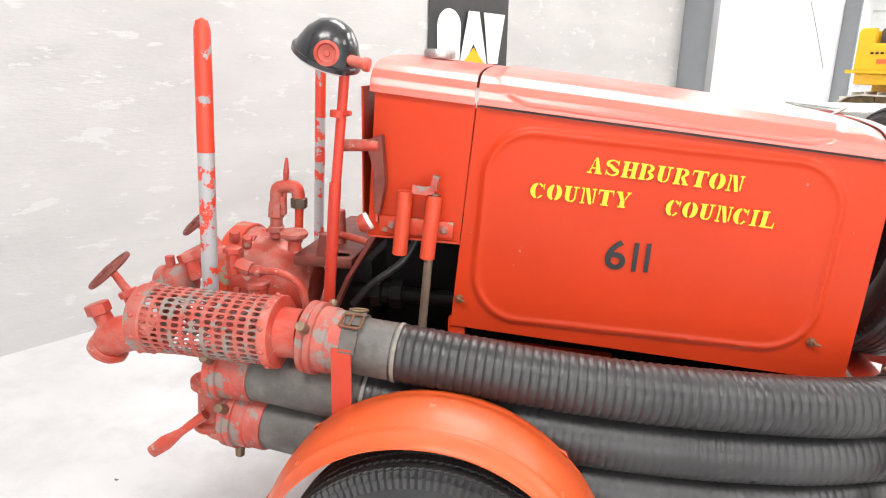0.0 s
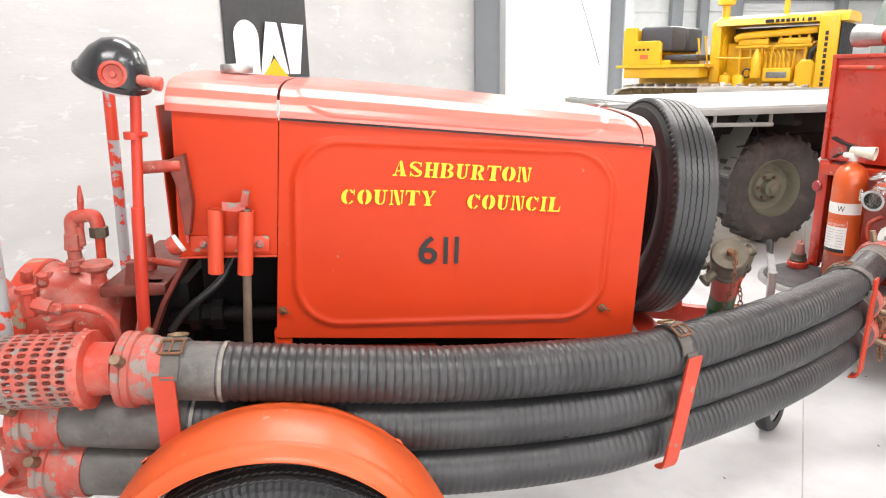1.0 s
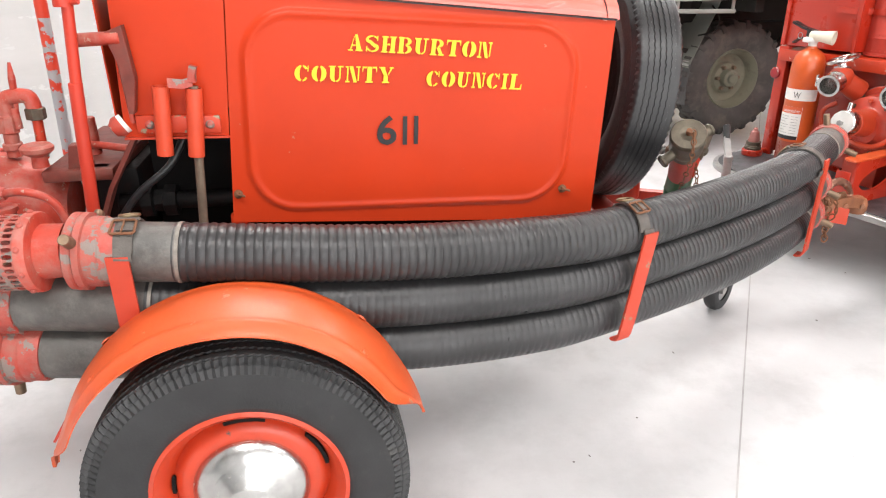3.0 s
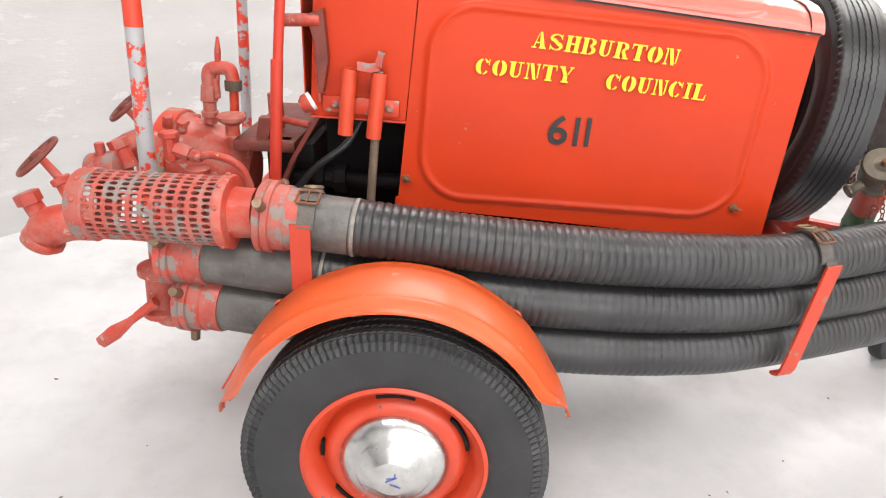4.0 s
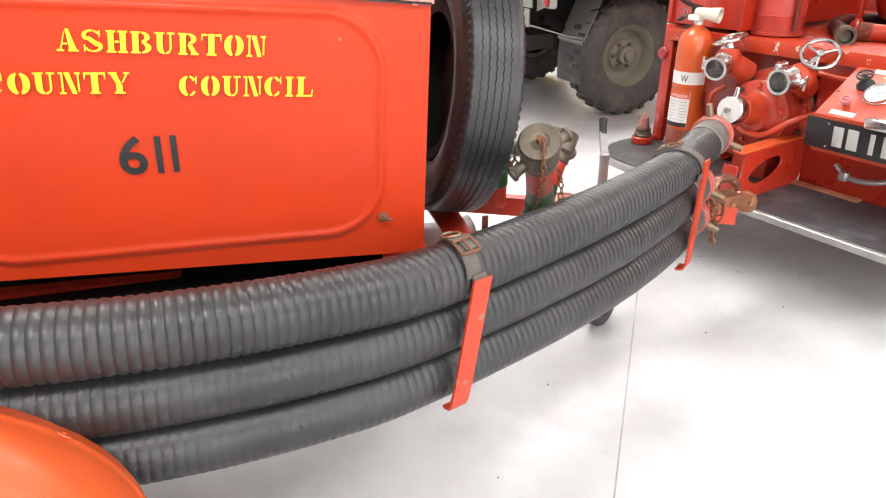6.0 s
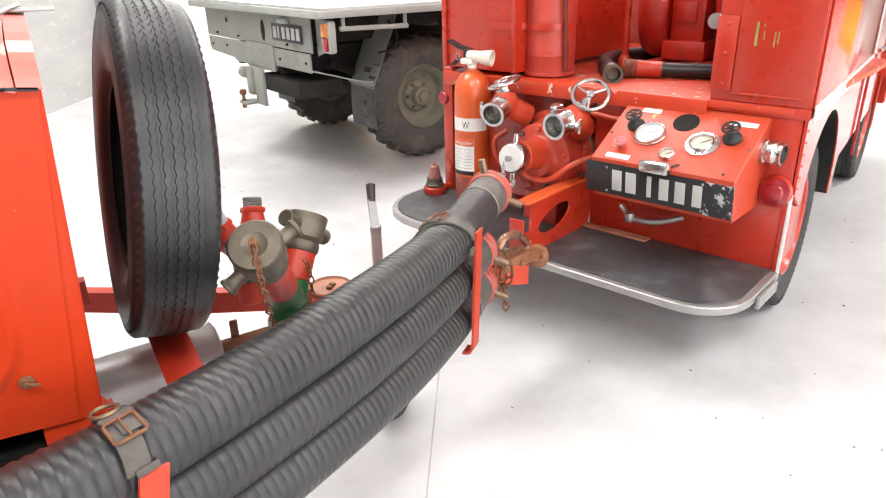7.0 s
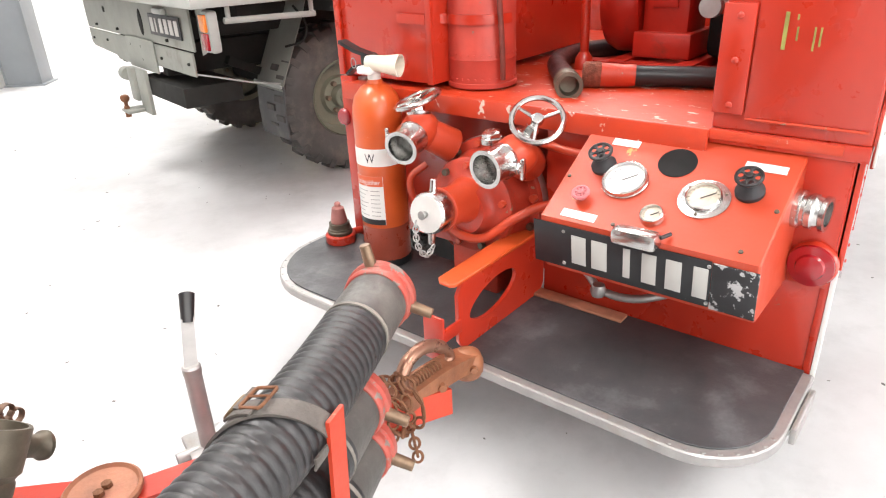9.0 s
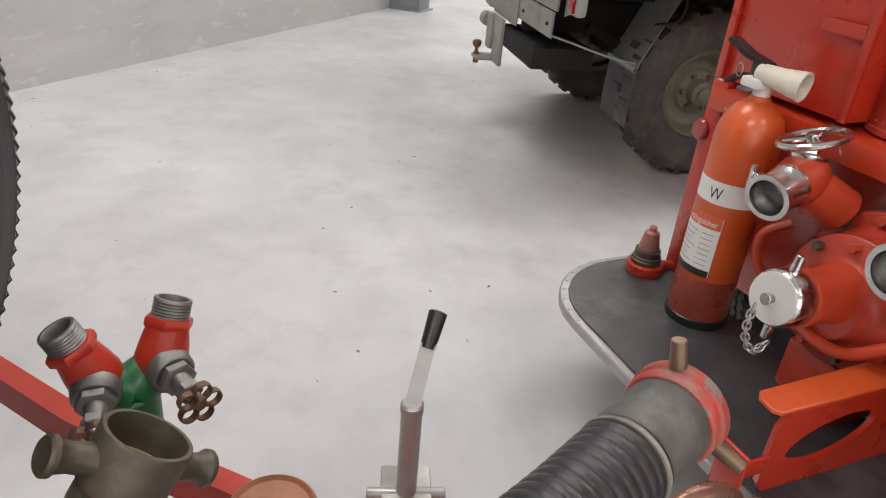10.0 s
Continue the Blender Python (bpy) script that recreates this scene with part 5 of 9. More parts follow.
# ---- dividing breeching on the drawbar ----
breech = thing("dividing_breeching", (1.565, 2.10, 0.50), "red and green cast breeching with tarnished brass couplings", "hydrant fitting")
outlets = thing("double_outlet", (1.555, 2.45, 0.50), "red twin outlet valves on a green standpipe", "hydrant fitting")


def breeching():
    foot, hub = Vector((1.565, 2.10, 0.53)), Vector((1.572, 2.108, 0.67))
    cap1, cup2 = Vector((1.446, 1.855, 0.938)), Vector((1.678, 2.192, 0.858))
    b = rod(bm_new(), foot + Vector((0, 0, -0.035)), foot + Vector((0, 0, 0.06)), 0.043, 0.043)
    for k in range(2):
        rod(b, foot + Vector((-0.04, -0.02, 0.035 - 0.03 * k)), foot + Vector((-0.075, -0.03, 0.035 - 0.03 * k)), 0.012, 0.015, 12)
    part("foot", b, M_FRAME, breech)
    b = lathe(bm_new(), [(0.043, 0.04), (0.049, 0.042), (0.050, 0.05), (0.050, 0.078), (0.056, 0.082), (0.056, 0.092), (0.050, 0.096)], pose(*foot), 32)
    part("foot_collar", b, M_ALLOY, breech)
    b = rod(bm_new(), foot + Vector((0, 0, 0.085)), hub, 0.047, 0.047, 28)
    for q, k in ((cap1, 0.30), (cup2, 0.24)):
        d = q - hub
        rod(b, hub - d * 0.08, hub + d * k, 0.047, 0.042, 28)
    part("branch_body", b, M_GREEN, breech, "green painted casting")
    for q, k, e in ((cap1, 0.28, 0.80), (cup2, 0.22, 0.66)):
        d = q - hub
        part("branch", rod(bm_new(), hub + d * k, hub + d * e, 0.0425, 0.042, 28), M_FRAME, breech, "red painted branch")

    def lugs(m, base, r0, h, along, tilt):
        u = m.to_3x3().inverted() @ Vector(along)
        at = math.atan2(u.y, u.x)
        for k in range(2):
            a = at + math.pi * k
            o = Vector((math.cos(a), math.sin(a), 0))
            part("lug", lathe(bm_new(), [(0, 0), (0.0195, 0), (0.0175, 0.010), (0.0165, 0.026), (0.0185, 0.040), (0.0225, 0.044), (0.0225, 0.050), (0.0195, 0.053), (0, 0.053)], aim(m @ (o * r0 + Vector((0, 0, h))), m @ (o * (r0 + 0.1) + Vector((0, 0, h + tilt)))), 20), M_BRASS, base)
    # capped inlet
    d = (cap1 - hub).normalized()
    m = aim(cap1 - d * 0.085, cap1 + d * 0.1)
    b = lathe(bm_new(), [(0.042, -0.03), (0.049, -0.028), (0.050, -0.004), (0.054, 0.0), (0.056, 0.02), (0.056, 0.072), (0.0585, 0.075), (0.0585, 0.088), (0.054, 0.094), (0.028, 0.096), (0.026, 0.0945), (0, 0.0945)], m, 44)
    cap = part("blank_cap", b, M_BRASS, breech, "tarnished brass blank cap")
    lugs(m, cap, 0.048, 0.02, (0.62, -0.1, 0.6), -0.01)
    b = rod(bm_new(), m @ Vector((0, 0, 0.09)), m @ Vector((0, 0, 0.115)), 0.009)
    part("chain_stud", b, M_RUST, cap)
    # open coupling
    d = (cup2 - hub).normalized()
    m = aim(cup2 - d * 0.105, cup2 + d * 0.1)
    b = lathe(bm_new(), [(0.038, 0), (0.044, 0.002), (0.047, 0.008), (0.047, 0.026), (0.044, 0.030), (0.047, 0.036), (0.0515, 0.041), (0.053, 0.10), (0.0515, 0.104), (0.0465, 0.104), (0.0445, 0.06), (0.038, 0.055), (0.036, 0.02)], m, 44)
    cup = part("open_coupling", b, M_BRASS, breech, "open tarnished brass coupling")
    part("washer", lathe(bm_new(), [(0.0445, 0.058), (0.0445, 0.062), (0.034, 0.062), (0.034, 0.056)], m, 36), M_PALEBRASS, cup)
    part("branch_floor", lathe(bm_new(), [(0.038, 0.03), (0, 0.03)], m, 24), M_BRASS, cup)
    lugs(m, cup, 0.047, 0.068, (-0.63, -0.46, 0.44), 0.0)


def twin_outlets():
    top = Vector((1.552, 2.452, 0.70))
    b = rod(bm_new(), Vector((1.552, 2.452, 0.52)), Vector((1.552, 2.452, 0.60)), 0.036, 0.036, 24)
    part("standpipe_foot", b, M_FRAME, outlets)
    b = rod(bm_new(), Vector((1.552, 2.452, 0.598)), top, 0.039, 0.041, 24)
    rod(b, top, Vector((1.508, 2.432, 0.725)), 0.04, 0.034, 24)
    rod(b, top, Vector((1.587, 2.478, 0.728)), 0.04, 0.034, 24)
    part("standpipe", b, M_GREEN, outlets, "green painted standpipe head")
    for tip, ball, side in ((Vector((1.474, 2.428, 0.826)), Vector((1.512, 2.437, 0.735)), Vector((0.28, -0.86, -0.12))),
                            (Vector((1.612, 2.516, 0.828)), Vector((1.594, 2.478, 0.738)), Vector((0.62, -0.72, -0.05)))):
        L = (tip - ball).length
        mm = aim(ball, tip)
        b = lathe(bm_new(), [(0, -0.040), (0.024, -0.035), (0.037, -0.017), (0.040, 0.005), (0.037, 0.026), (0.031, L - 0.042)], mm, 28)
        lathe(b, [(0.026, L - 0.046), (0.036, L - 0.046), (0.038, L - 0.043), (0.038, L - 0.034), (0.036, L - 0.030), (0.026, L - 0.028)], mm, 6)
        out = part("outlet_body", b, M_FRAME, outlets, "red painted outlet valve")
        thread = []
        for k in range(6):
            thread += [(0.0272, L - 0.031 + 0.0048 * k), (0.0288, L - 0.0288 + 0.0048 * k)]
        b = lathe(bm_new(), [(0.025, L - 0.032)] + thread + [(0.028, L - 0.001), (0.027, L), (0.0225, L), (0.021, L - 0.004), (0.021, L - 0.045), (0, L - 0.047)], mm, 32)
        part("threaded_end", b, M_STEELD, out, "dull steel screwed end")
        side = side.normalized()
        b = rod(bm_new(), ball + side * 0.02, ball + side * 0.046, 0.036, 0.034, 26)
        hexagon(b, ball + side * 0.046, ball + side * 0.062, 0.028)
        rod(b, ball + side * 0.058, ball + side * 0.085, 0.017, 0.015)
        hexagon(b, ball + side * 0.083, ball + side * 0.099, 0.0195)
        rod(b, ball + side * 0.096, ball + side * 0.118, 0.010, 0.009)
        part("gland", b, M_STEELD, out)
        wm = aim(ball + side * 0.12, ball + side * 0.2)
        b = bm_new()
        for k in range(5):
            a = 2 * math.pi * k / 5
            ribbon_ring(b, wm @ pose(0.0205 * math.cos(a), 0.0205 * math.sin(a), 0), 0.014, 0.011)
        rod(b, wm @ Vector((0, 0, -0.010)), wm @ Vector((0, 0, 0.008)), 0.010, seg=10)
        part("valve_wheel", b, M_RUSTBRASS, out, "rusty pierced valve wheel")


def ribbon_ring(b, m, R, w):
    """A flat-banded ring of width w along m's z."""
    return lathe(b, [(R - 0.0025, -w / 2), (R, -w / 2 - 0.0005), (R + 0.001, 0), (R, w / 2 + 0.0005), (R - 0.0025, w / 2)], m, 20, close=True)


M_PALEBRASS = shader("pale_washer", (0.55, 0.43, 0.26), 0.5, 0.2, vary=0.15, scale=30)
M_STEELD = shader("weathered_steel", (0.24, 0.235, 0.225), 0.5, 0.8, vary=0.2, scale=18, grain=0.1)
M_RUSTBRASS = shader("brown_valve_wheel", (0.15, 0.085, 0.055), 0.5, 0.5, vary=0.3, scale=25, grain=0.15)
breeching()
twin_outlets()



def chain(name, pts, label, material, R=0.011, r=0.0028):
    """Links along pts; every second one turned."""
    ch = thing(name, tuple(pts[0]), label, "chain")
    first = None
    for i, (p, q) in enumerate(zip(pts, pts[1:])):
        d = q - p
        m = aim(p, q) @ pose(0, 0, 0, 0, 0, 90 * (i % 2) + 20) @ pose(0, 0, d.length / 2, 90, 0, 0)
        mm = BASE[ch.name] @ m
        if first is None:
            b = torus(bm_new(), Matrix(), R, r, 14, 6, 1.5)
            b.transform(m)
            first = part("link", b, material, ch)
            f0 = mm
        else:
            again(first, mm @ f0.inverted())
    return ch


# hanging chain of the blank cap
cpts = smooth_path([(1.425, 1.79, 0.965), (1.428, 1.785, 0.93), (1.436, 1.80, 0.87), (1.455, 1.86, 0.79), (1.485, 1.95, 0.70), (1.525, 2.03, 0.645), (1.58, 2.045, 0.645), (1.62, 2.06, 0.69), (1.632, 2.10, 0.745), (1.62, 2.115, 0.775)], 34)
chain("cap_chain", cpts, "small rusty chain hanging from the brass cap", M_RUST, 0.0075, 0.0022)

# ---- jockey wheel, disc and coupling head on the drawbar ----
def drawbar_gear():
    J = Vector((1.988, 2.458, 0))
    b = rod(bm_new(), J + Vector((0, 0, 0.22)), J + Vector((0, 0, 0.66)), 0.018)
    j = part("jack_tube", b, M_GALV, trailer, "galvanised jockey wheel tube")
    b = lathe(bm_new(), [(0, 0), (0.0195, 0), (0.0195, 0.016), (0.016, 0.02), (0, 0.02)], Matrix.Translation(J + Vector((0, 0, 0.657))), 20)
    ribbon(b, [J + Vector((0, 0, 0.67)), J + Vector((0.008, 0.026, 0.69)), J + Vector((0.026, 0.078, 0.738))], (1, 0, 0), 0.027, 0.016)
    part("jack_crank", b, M_ALLOY, j)
    b = lathe(bm_new(), [(0, 0), (0.0135, 0), (0.016, 0.055), (0.0165, 0.064), (0.014, 0.066), (0, 0.066)], aim(J + Vector((0.024, 0.072, 0.731)), J + Vector((0.044, 0.118, 0.785))), 22)
    part("grip", b, M_PLASTIC, j, "black plastic grip")
    b = bm_new()
    box(b, J.x - 0.045, J.x + 0.045, J.y - 0.06, J.y + 0.06, 0.455, 0.475, bevel=0.004)
    rod(b, J + Vector((-0.07, 0, 0.465)), J + Vector((0.07, 0, 0.465)), 0.013)
    part("jack_clamp", b, M_ALLOY, j)
    b = rod(bm_new(), J + Vector((0, 0, 0.23)), J + Vector((0, -0.03, 0.12)), 0.016)
    part("fork", b, M_GALV, j)
    m = Matrix.Translation(J + Vector((-0.02, -0.12, 0.098))) @ pose(0, 0, 0, 90, 0, 35)
    b = lathe(bm_new(), [(0.05, -0.025), (0.07, -0.03), (0.09, -0.026), (0.098, -0.014), (0.098, 0.014), (0.09, 0.026), (0.07, 0.03), (0.05, 0.025)], m, 36)
    t = part("jockey_tyre", b, M_TYRE, trailer, "small dusty rubber jockey wheel tyre")
    part("jockey_rim", lathe(bm_new(), [(0, -0.02), (0.02, -0.03), (0.022, -0.012), (0.05, -0.018), (0.055, 0.0), (0.05, 0.018), (0.022, 0.012), (0.02, 0.03), (0, 0.03)], m, 28), M_ALLOY, t)
    b = lathe(bm_new(), [(0, 0), (0.064, 0), (0.070, 0.004), (0.070, 0.014), (0.065, 0.018), (0.060, 0.011), (0, 0.010)], pose(1.775, 2.35, 0.54), 40)
    disc = part("socket_disc", b, M_DISC, trailer, "rust-stained red steel disc")
    b = hexagon(hexagon(bm_new(), (1.768, 2.341, 0.549), (1.768, 2.341, 0.559), 0.0105), (1.784, 2.357, 0.549), (1.784, 2.357, 0.559), 0.0105)
    part("disc_bolts", b, M_RUST, disc)
    # coupling head with handle
    A, B = Vector((2.28, 2.335, 0.50)), Vector((2.545, 2.365, 0.40))
    b = ribbon(bm_new(), [Vector((2.24, 2.33, 0.475)), Vector((2.54, 2.375, 0.395))], (0, 0, 1), 0.075, 0.06)
    part("drawbar_tip", b, M_BRACKET, trailer, "orange-red drawbar tip")
    b = lathe(bm_new(), [(0, -0.035), (0.036, -0.035), (0.043, -0.02), (0.044, 0.008), (0.036, 0.03), (0.018, 0.042), (0, 0.044)], Matrix.Translation((2.655, 2.435, 0.415)), 28)
    ribbon(b, smooth_path([(2.39, 2.352, 0.455), (2.48, 2.372, 0.462), (2.58, 2.405, 0.45), (2.655, 2.435, 0.425)], 10), (-0.3, 1, 0), 0.066, 0.046)
    hexagon(b, (2.645, 2.39, 0.425), (2.638, 2.378, 0.427), 0.010)
    hexagon(b, (2.52, 2.352, 0.45), (2.515, 2.338, 0.45), 0.012)
    hd = part("coupling_head", b, M_BROWNRED, trailer, "worn brown-orange cast coupling head")
    b = tube(bm_new(), smooth_path([(2.43, 2.35, 0.468), (2.41, 2.352, 0.505), (2.435, 2.365, 0.545), (2.49, 2.385, 0.553), (2.545, 2.40, 0.53), (2.585, 2.41, 0.485), (2.575, 2.405, 0.465)], 24), [0.014] * 4 + [0.017] * 14 + [0.012] * 7, 12)
    part("release_handle", b, M_BROWNMET, hd, "brown polished release handle")
    sm = aim((2.44, 2.356, 0.494), (2.65, 2.43, 0.475))
    b = tube(bm_new(), [sm @ Vector((0.014 * math.cos(0.5 * k), 0.014 * math.sin(0.5 * k), 0.0009 * k)) for k in range(118)], 0.0026, 6)
    part("spring", b, M_RUST, hd, "rusty coil spring")
    b = ribbon(bm_new(), [(2.30, 2.30, 0.50), (2.30, 2.31, 0.565)], (1, 0, 0), 0.05, 0.006)
    part("lug_plate", b, M_FRAME, trailer)


M_DISC = shader("rust_stained_disc", (0.36, 0.15, 0.085), 0.55, vary=0.25, scale=20, grain=0.15, dirt=(0.40, 0.12, 0.08), dirt_amount=0.45, dirt_scale=14)
M_BROWNRED = shader("worn_brown_orange", (0.27, 0.105, 0.05), 0.45, 0.2, vary=0.3, scale=16, grain=0.12, dirt=(0.18, 0.09, 0.05), dirt_amount=0.45, dirt_scale=14)
M_BROWNMET = shader("brown_metal", (0.30, 0.16, 0.11), 0.3, 0.7, vary=0.2, scale=16, grain=0.05)
drawbar_gear()
# safety chain heaped round the drawbar
rnd = random.Random(4)
cp = []
for k in range(44):
    a = 2 * math.pi * k / 11
    w = 0.052 + 0.012 * rnd.random()
    cp.append(Vector((2.335 + 0.0018 * k + 0.022 * rnd.random(), 2.345 + w * math.cos(a), 0.458 + (w + 0.016) * math.sin(a))))
cp += [Vector((2.40 + 0.003 * k, 2.30, 0.40 - 0.022 * k)) for k in range(5)]
chain("safety_chain", cp, "rusty steel safety chain wound round the drawbar", M_RUST, 0.012, 0.0036)
# ---- fire engine; here x runs forward from its rear face, y to its left from its right side ----
ENG = pose(3.39, 1.912, 0, 0, 0, 17.33) @ Matrix.Diagonal((1.013, 1.013, 1.013, 1))
engine = thing("fire_engine", (1.2, 0.82, 0), "red four-wheel-drive fire engine with rear pump and control box", "fire engine", ENG)
PANEL_N = Vector((-0.16, 0, 0.27)).normalized()


def round_outline(r_right, r_left, inset=0.0):
    """The rear step seen from above."""
    x0, y0, y1 = -0.478 + inset, -0.012 + inset, 1.76 - inset
    pts = [(-0.002, y0), (x0 + r_right, y0)]
    for k in range(1, 9):
        a = radians(270 - 90 * k / 8)
        pts.append((x0 + r_right + r_right * math.cos(a), y0 + r_right + r_right * math.sin(a)))
    for k in range(9):
        a = radians(180 - 90 * k / 8)
        pts.append((x0 + r_left + r_left * math.cos(a), y1 - r_left + r_left * math.sin(a)))
    pts.append((-0.002, y1))
    return pts


def engine_body():
    E = M_ENGINE
    st = part("step", prism(bm_new(), round_outline(0.2, 0.30), 0.325, 0.356, bevel=0.004), M_ALLOY, engine, "worn alloy-edged rear step")
    part("step_mat", prism(bm_new(), round_outline(0.175, 0.275, 0.026), 0.3565, 0.361, bevel=0.001), M_MAT, st, "black ribbed rubber mat")
    rv = None
    o = round_outline(0.19, 0.29, 0.012)
    for k in range(2, len(o) - 1):
        p = Vector((*o[k], 0.356))
        m = Matrix.Translation(p)
        if rv is None:
            rv, r0 = part("rivet", lathe(bm_new(), [(0.006, 0), (0.005, 0.002), (0, 0.003)], m, 8), M_STEEL, st), BASE[engine.name] @ m
        else:
            again(rv, (BASE[engine.name] @ m) @ r0.inverted())
    b = bm_new()
    box(b, -0.24, -0.05, -0.028, -0.014, 0.30, 0.345)
    part("step_end", b, M_ALLOY, engine)
    b = bm_new()
    box(b, 0, 0.012, 0.0, 0.80, 0.30, 0.935)
    part("rear_panel", b, E, engine)
    b = bm_new()
    box(b, 0.012, 0.29, 0.788, 0.80, 0.30, 0.93)
    part("recess_side", b, E, engine)
    b = bm_new()
    box(b, 0.29, 0.30, 0.80, 1.655, 0.30, 0.93)
    part("recess_back", b, E, engine)
    b = bm_new()
    box(b, 0.13, 0.14, 0.80, 1.60, 0.36, 0.93)
    part("recess_panel", b, E, engine)
    b = bm_new()
    box(b, -0.008, -0.0005, 0.004, 0.125, 0.605, 0.935, bevel=0.002)
    part("lamp_panel", b, E, engine)
    b = bm_new()
    box(b, -0.012, 0.02, 1.60, 1.66, 0.36, 0.98)
    box(b, 0.02, 0.30, 1.648, 1.66, 0.36, 0.98)
    part("corner_post", b, E, engine)
    b = bm_new()
    box(b, -0.004, 0.30, 0.0, 0.02, 0.36, 0.62)
    part("wheel_box", b, E, engine)
    b = bm_new()
    box(b, -0.006, 0.0, -0.012, 0.0, 0.33, 0.66, bevel=0.001)
    part("edge_strip", b, M_WHITE, engine)
    b = bm_new()
    box(b, -0.02, 1.5, 0.03, 1.645, 0.94, 0.965)
    box(b, -0.035, -0.02, 0.328, 1.63, 0.905, 0.966)
    part("deck", b, M_DECK, engine, "scuffed red steel deck with a front lip")
    # drain strip on the step
    b = bm_new()
    box(b, -0.06, -0.012, 0.50, 0.84, 0.362, 0.372)
    part("hinge_strip", b, M_DISC, engine)
    # lockers
    b = bm_new()
    box(b, -0.012, 1.5, -0.02, 0.328, 0.968, 1.95, bevel=0.006)
    box(b, -0.016, 0.2, -0.022, 0.33, 0.93, 0.968, bevel=0.004)
    lk = part("locker", b, E, engine, "red steel locker")
    b = bm_new()
    box(b, -0.020, -0.013, -0.016, 0.252, 1.004, 1.93, bevel=0.002)
    part("locker_door", b, E, lk)
    b = bm_new()
    box(b, -0.024, -0.013, 0.256, 0.330, 1.008, 1.262, bevel=0.004)
    hg = part("hinge_plate", b, E, lk)
    for z in (1.03, 1.135, 1.235):
        part("bolt", lathe(bm_new(), [(0.008, 0), (0.008, 0.003), (0.004, 0.006), (0, 0.006)], aim((-0.024, 0.29, z), (-0.1, 0.29, z)), 12), E, hg)
    b = rod(bm_new(), (-0.021, -0.01, 1.0), (-0.021, 0.25, 1.0), 0.0035, seg=8)
    part("door_edge", b, M_CHIPPED, lk)
    b = bm_new()
    box(b, -0.0235, -0.020, 0.188, 0.196, 1.165, 1.245, bevel=0)
    part("green_bar", b, M_OLDGREEN, lk, "faded green bar")
    for y, z, hz in ((0.165, 1.20, 0.03), (0.168, 1.235, 0.012), (0.13, 1.19, 0.05), (0.118, 1.195, 0.04)):
        b = bm_new()
        box(b, -0.0215, -0.0203, y, y + 0.004, z - hz / 2, z + hz / 2, bevel=0)
        part("faded_marking", b, M_OLDGREEN, lk, "faded green and gold marking")
    b = bm_new()
    box(b, 0.0, 1.0, 1.222, 1.655, 0.985, 1.545, bevel=0.006)
    box(b, -0.012, 1.0, 1.215, 1.662, 1.535, 1.556, bevel=0.004)
    box(b, -0.012, 0.0, 1.222, 1.245, 0.985, 1.535, bevel=0.002)
    box(b, -0.012, 0.0, 1.635, 1.660, 0.985, 1.535, bevel=0.002)
    lk = part("locker", b, E, engine, "red steel locker")
    b = rod(bm_new(), (-0.045, 1.34, 1.484), (-0.045, 1.585, 1.488), 0.011)
    rod(b, (0, 1.345, 1.484), (-0.045, 1.345, 1.484), 0.011)
    rod(b, (0, 1.58, 1.488), (-0.045, 1.58, 1.488), 0.011)
    part("grab_rail", b, M_CHIPPED, lk)
    b = bm_new()
    box(b, 1.5, 1.52, -0.01, 1.65, 0.94, 1.95)
    part("bulkhead", b, E, engine)
    # right side skin with the wheel arch
    pts = [(0.0, 0.66), (0.0, 0.932), (2.3, 0.932), (2.3, 0.60), (1.06, 0.56), (1.0, 0.42), (0.93, 0.42)]
    for k in range(15):
        a = radians(-14 + 182 * k / 14)
        pts.append((0.53 + 0.40 * math.cos(a), 0.50 + 0.37 * math.sin(a)))
    b = prism(bm_new(), pts, 0.004, 0.016, pose(0, 0, 0, 90, 0, 0), 0.001)
    part("side_skin", b, M_ENGINESIDE, engine, "glossy red body side with a wheel arch")
    arch = bm_new()
    ring = [(0.53 + 0.40 * math.cos(radians(-14 + 182 * k / 20)), 0.50 + 0.37 * math.sin(radians(-14 + 182 * k / 20))) for k in range(21)]
    ribbon(arch, [Vector((x, 0.11, z)) for x, z in ring], (0, 1, 0), 0.24, 0.006)
    part("arch_lining", arch, M_UNDER, engine)
    b = bm_new()
    box(b, 0.0, 1.5, -0.028, -0.021, 0.968, 1.95, bevel=0.001)
    part("upper_skin", b, M_ENGINESIDE, engine)
    b = bm_new()
    box(b, -0.004, 1.55, -0.034, -0.028, 0.922, 0.980, bevel=0.001)
    tr = part("alloy_strip", b, M_ALLOYPALE, engine, "pale alloy capping strip")
    for k in range(9):
        part("rivet", lathe(bm_new(), [(0.005, 0), (0.004, 0.003), (0, 0.004)], aim((0.03 + 0.18 * k, -0.034, 0.947), (0.03 + 0.18 * k, -0.1, 0.947)), 8), M_STEEL, tr)
    b = bm_new()
    box(b, 1.51, 1.55, -0.036, -0.0285, 0.985, 1.95, bevel=0.001)
    ps = part("post_strip", b, M_ALLOYPALE, engine, "pale alloy strip on the door post")
    for k in range(14):
        part("rivet", lathe(bm_new(), [(0.005, 0), (0.004, 0.003), (0, 0.004)], aim((1.53, -0.036, 1.01 + 0.07 * k), (1.53, -0.1, 1.01 + 0.07 * k)), 8), M_STEEL, ps)
    for k in range(6):
        part("rivet", lathe(bm_new(), [(0.005, 0), (0.004, 0.003), (0, 0.004)], aim((0.018, -0.016, 0.68 + 0.042 * k), (0.018, -0.1, 0.68 + 0.042 * k)), 8), E, tr)
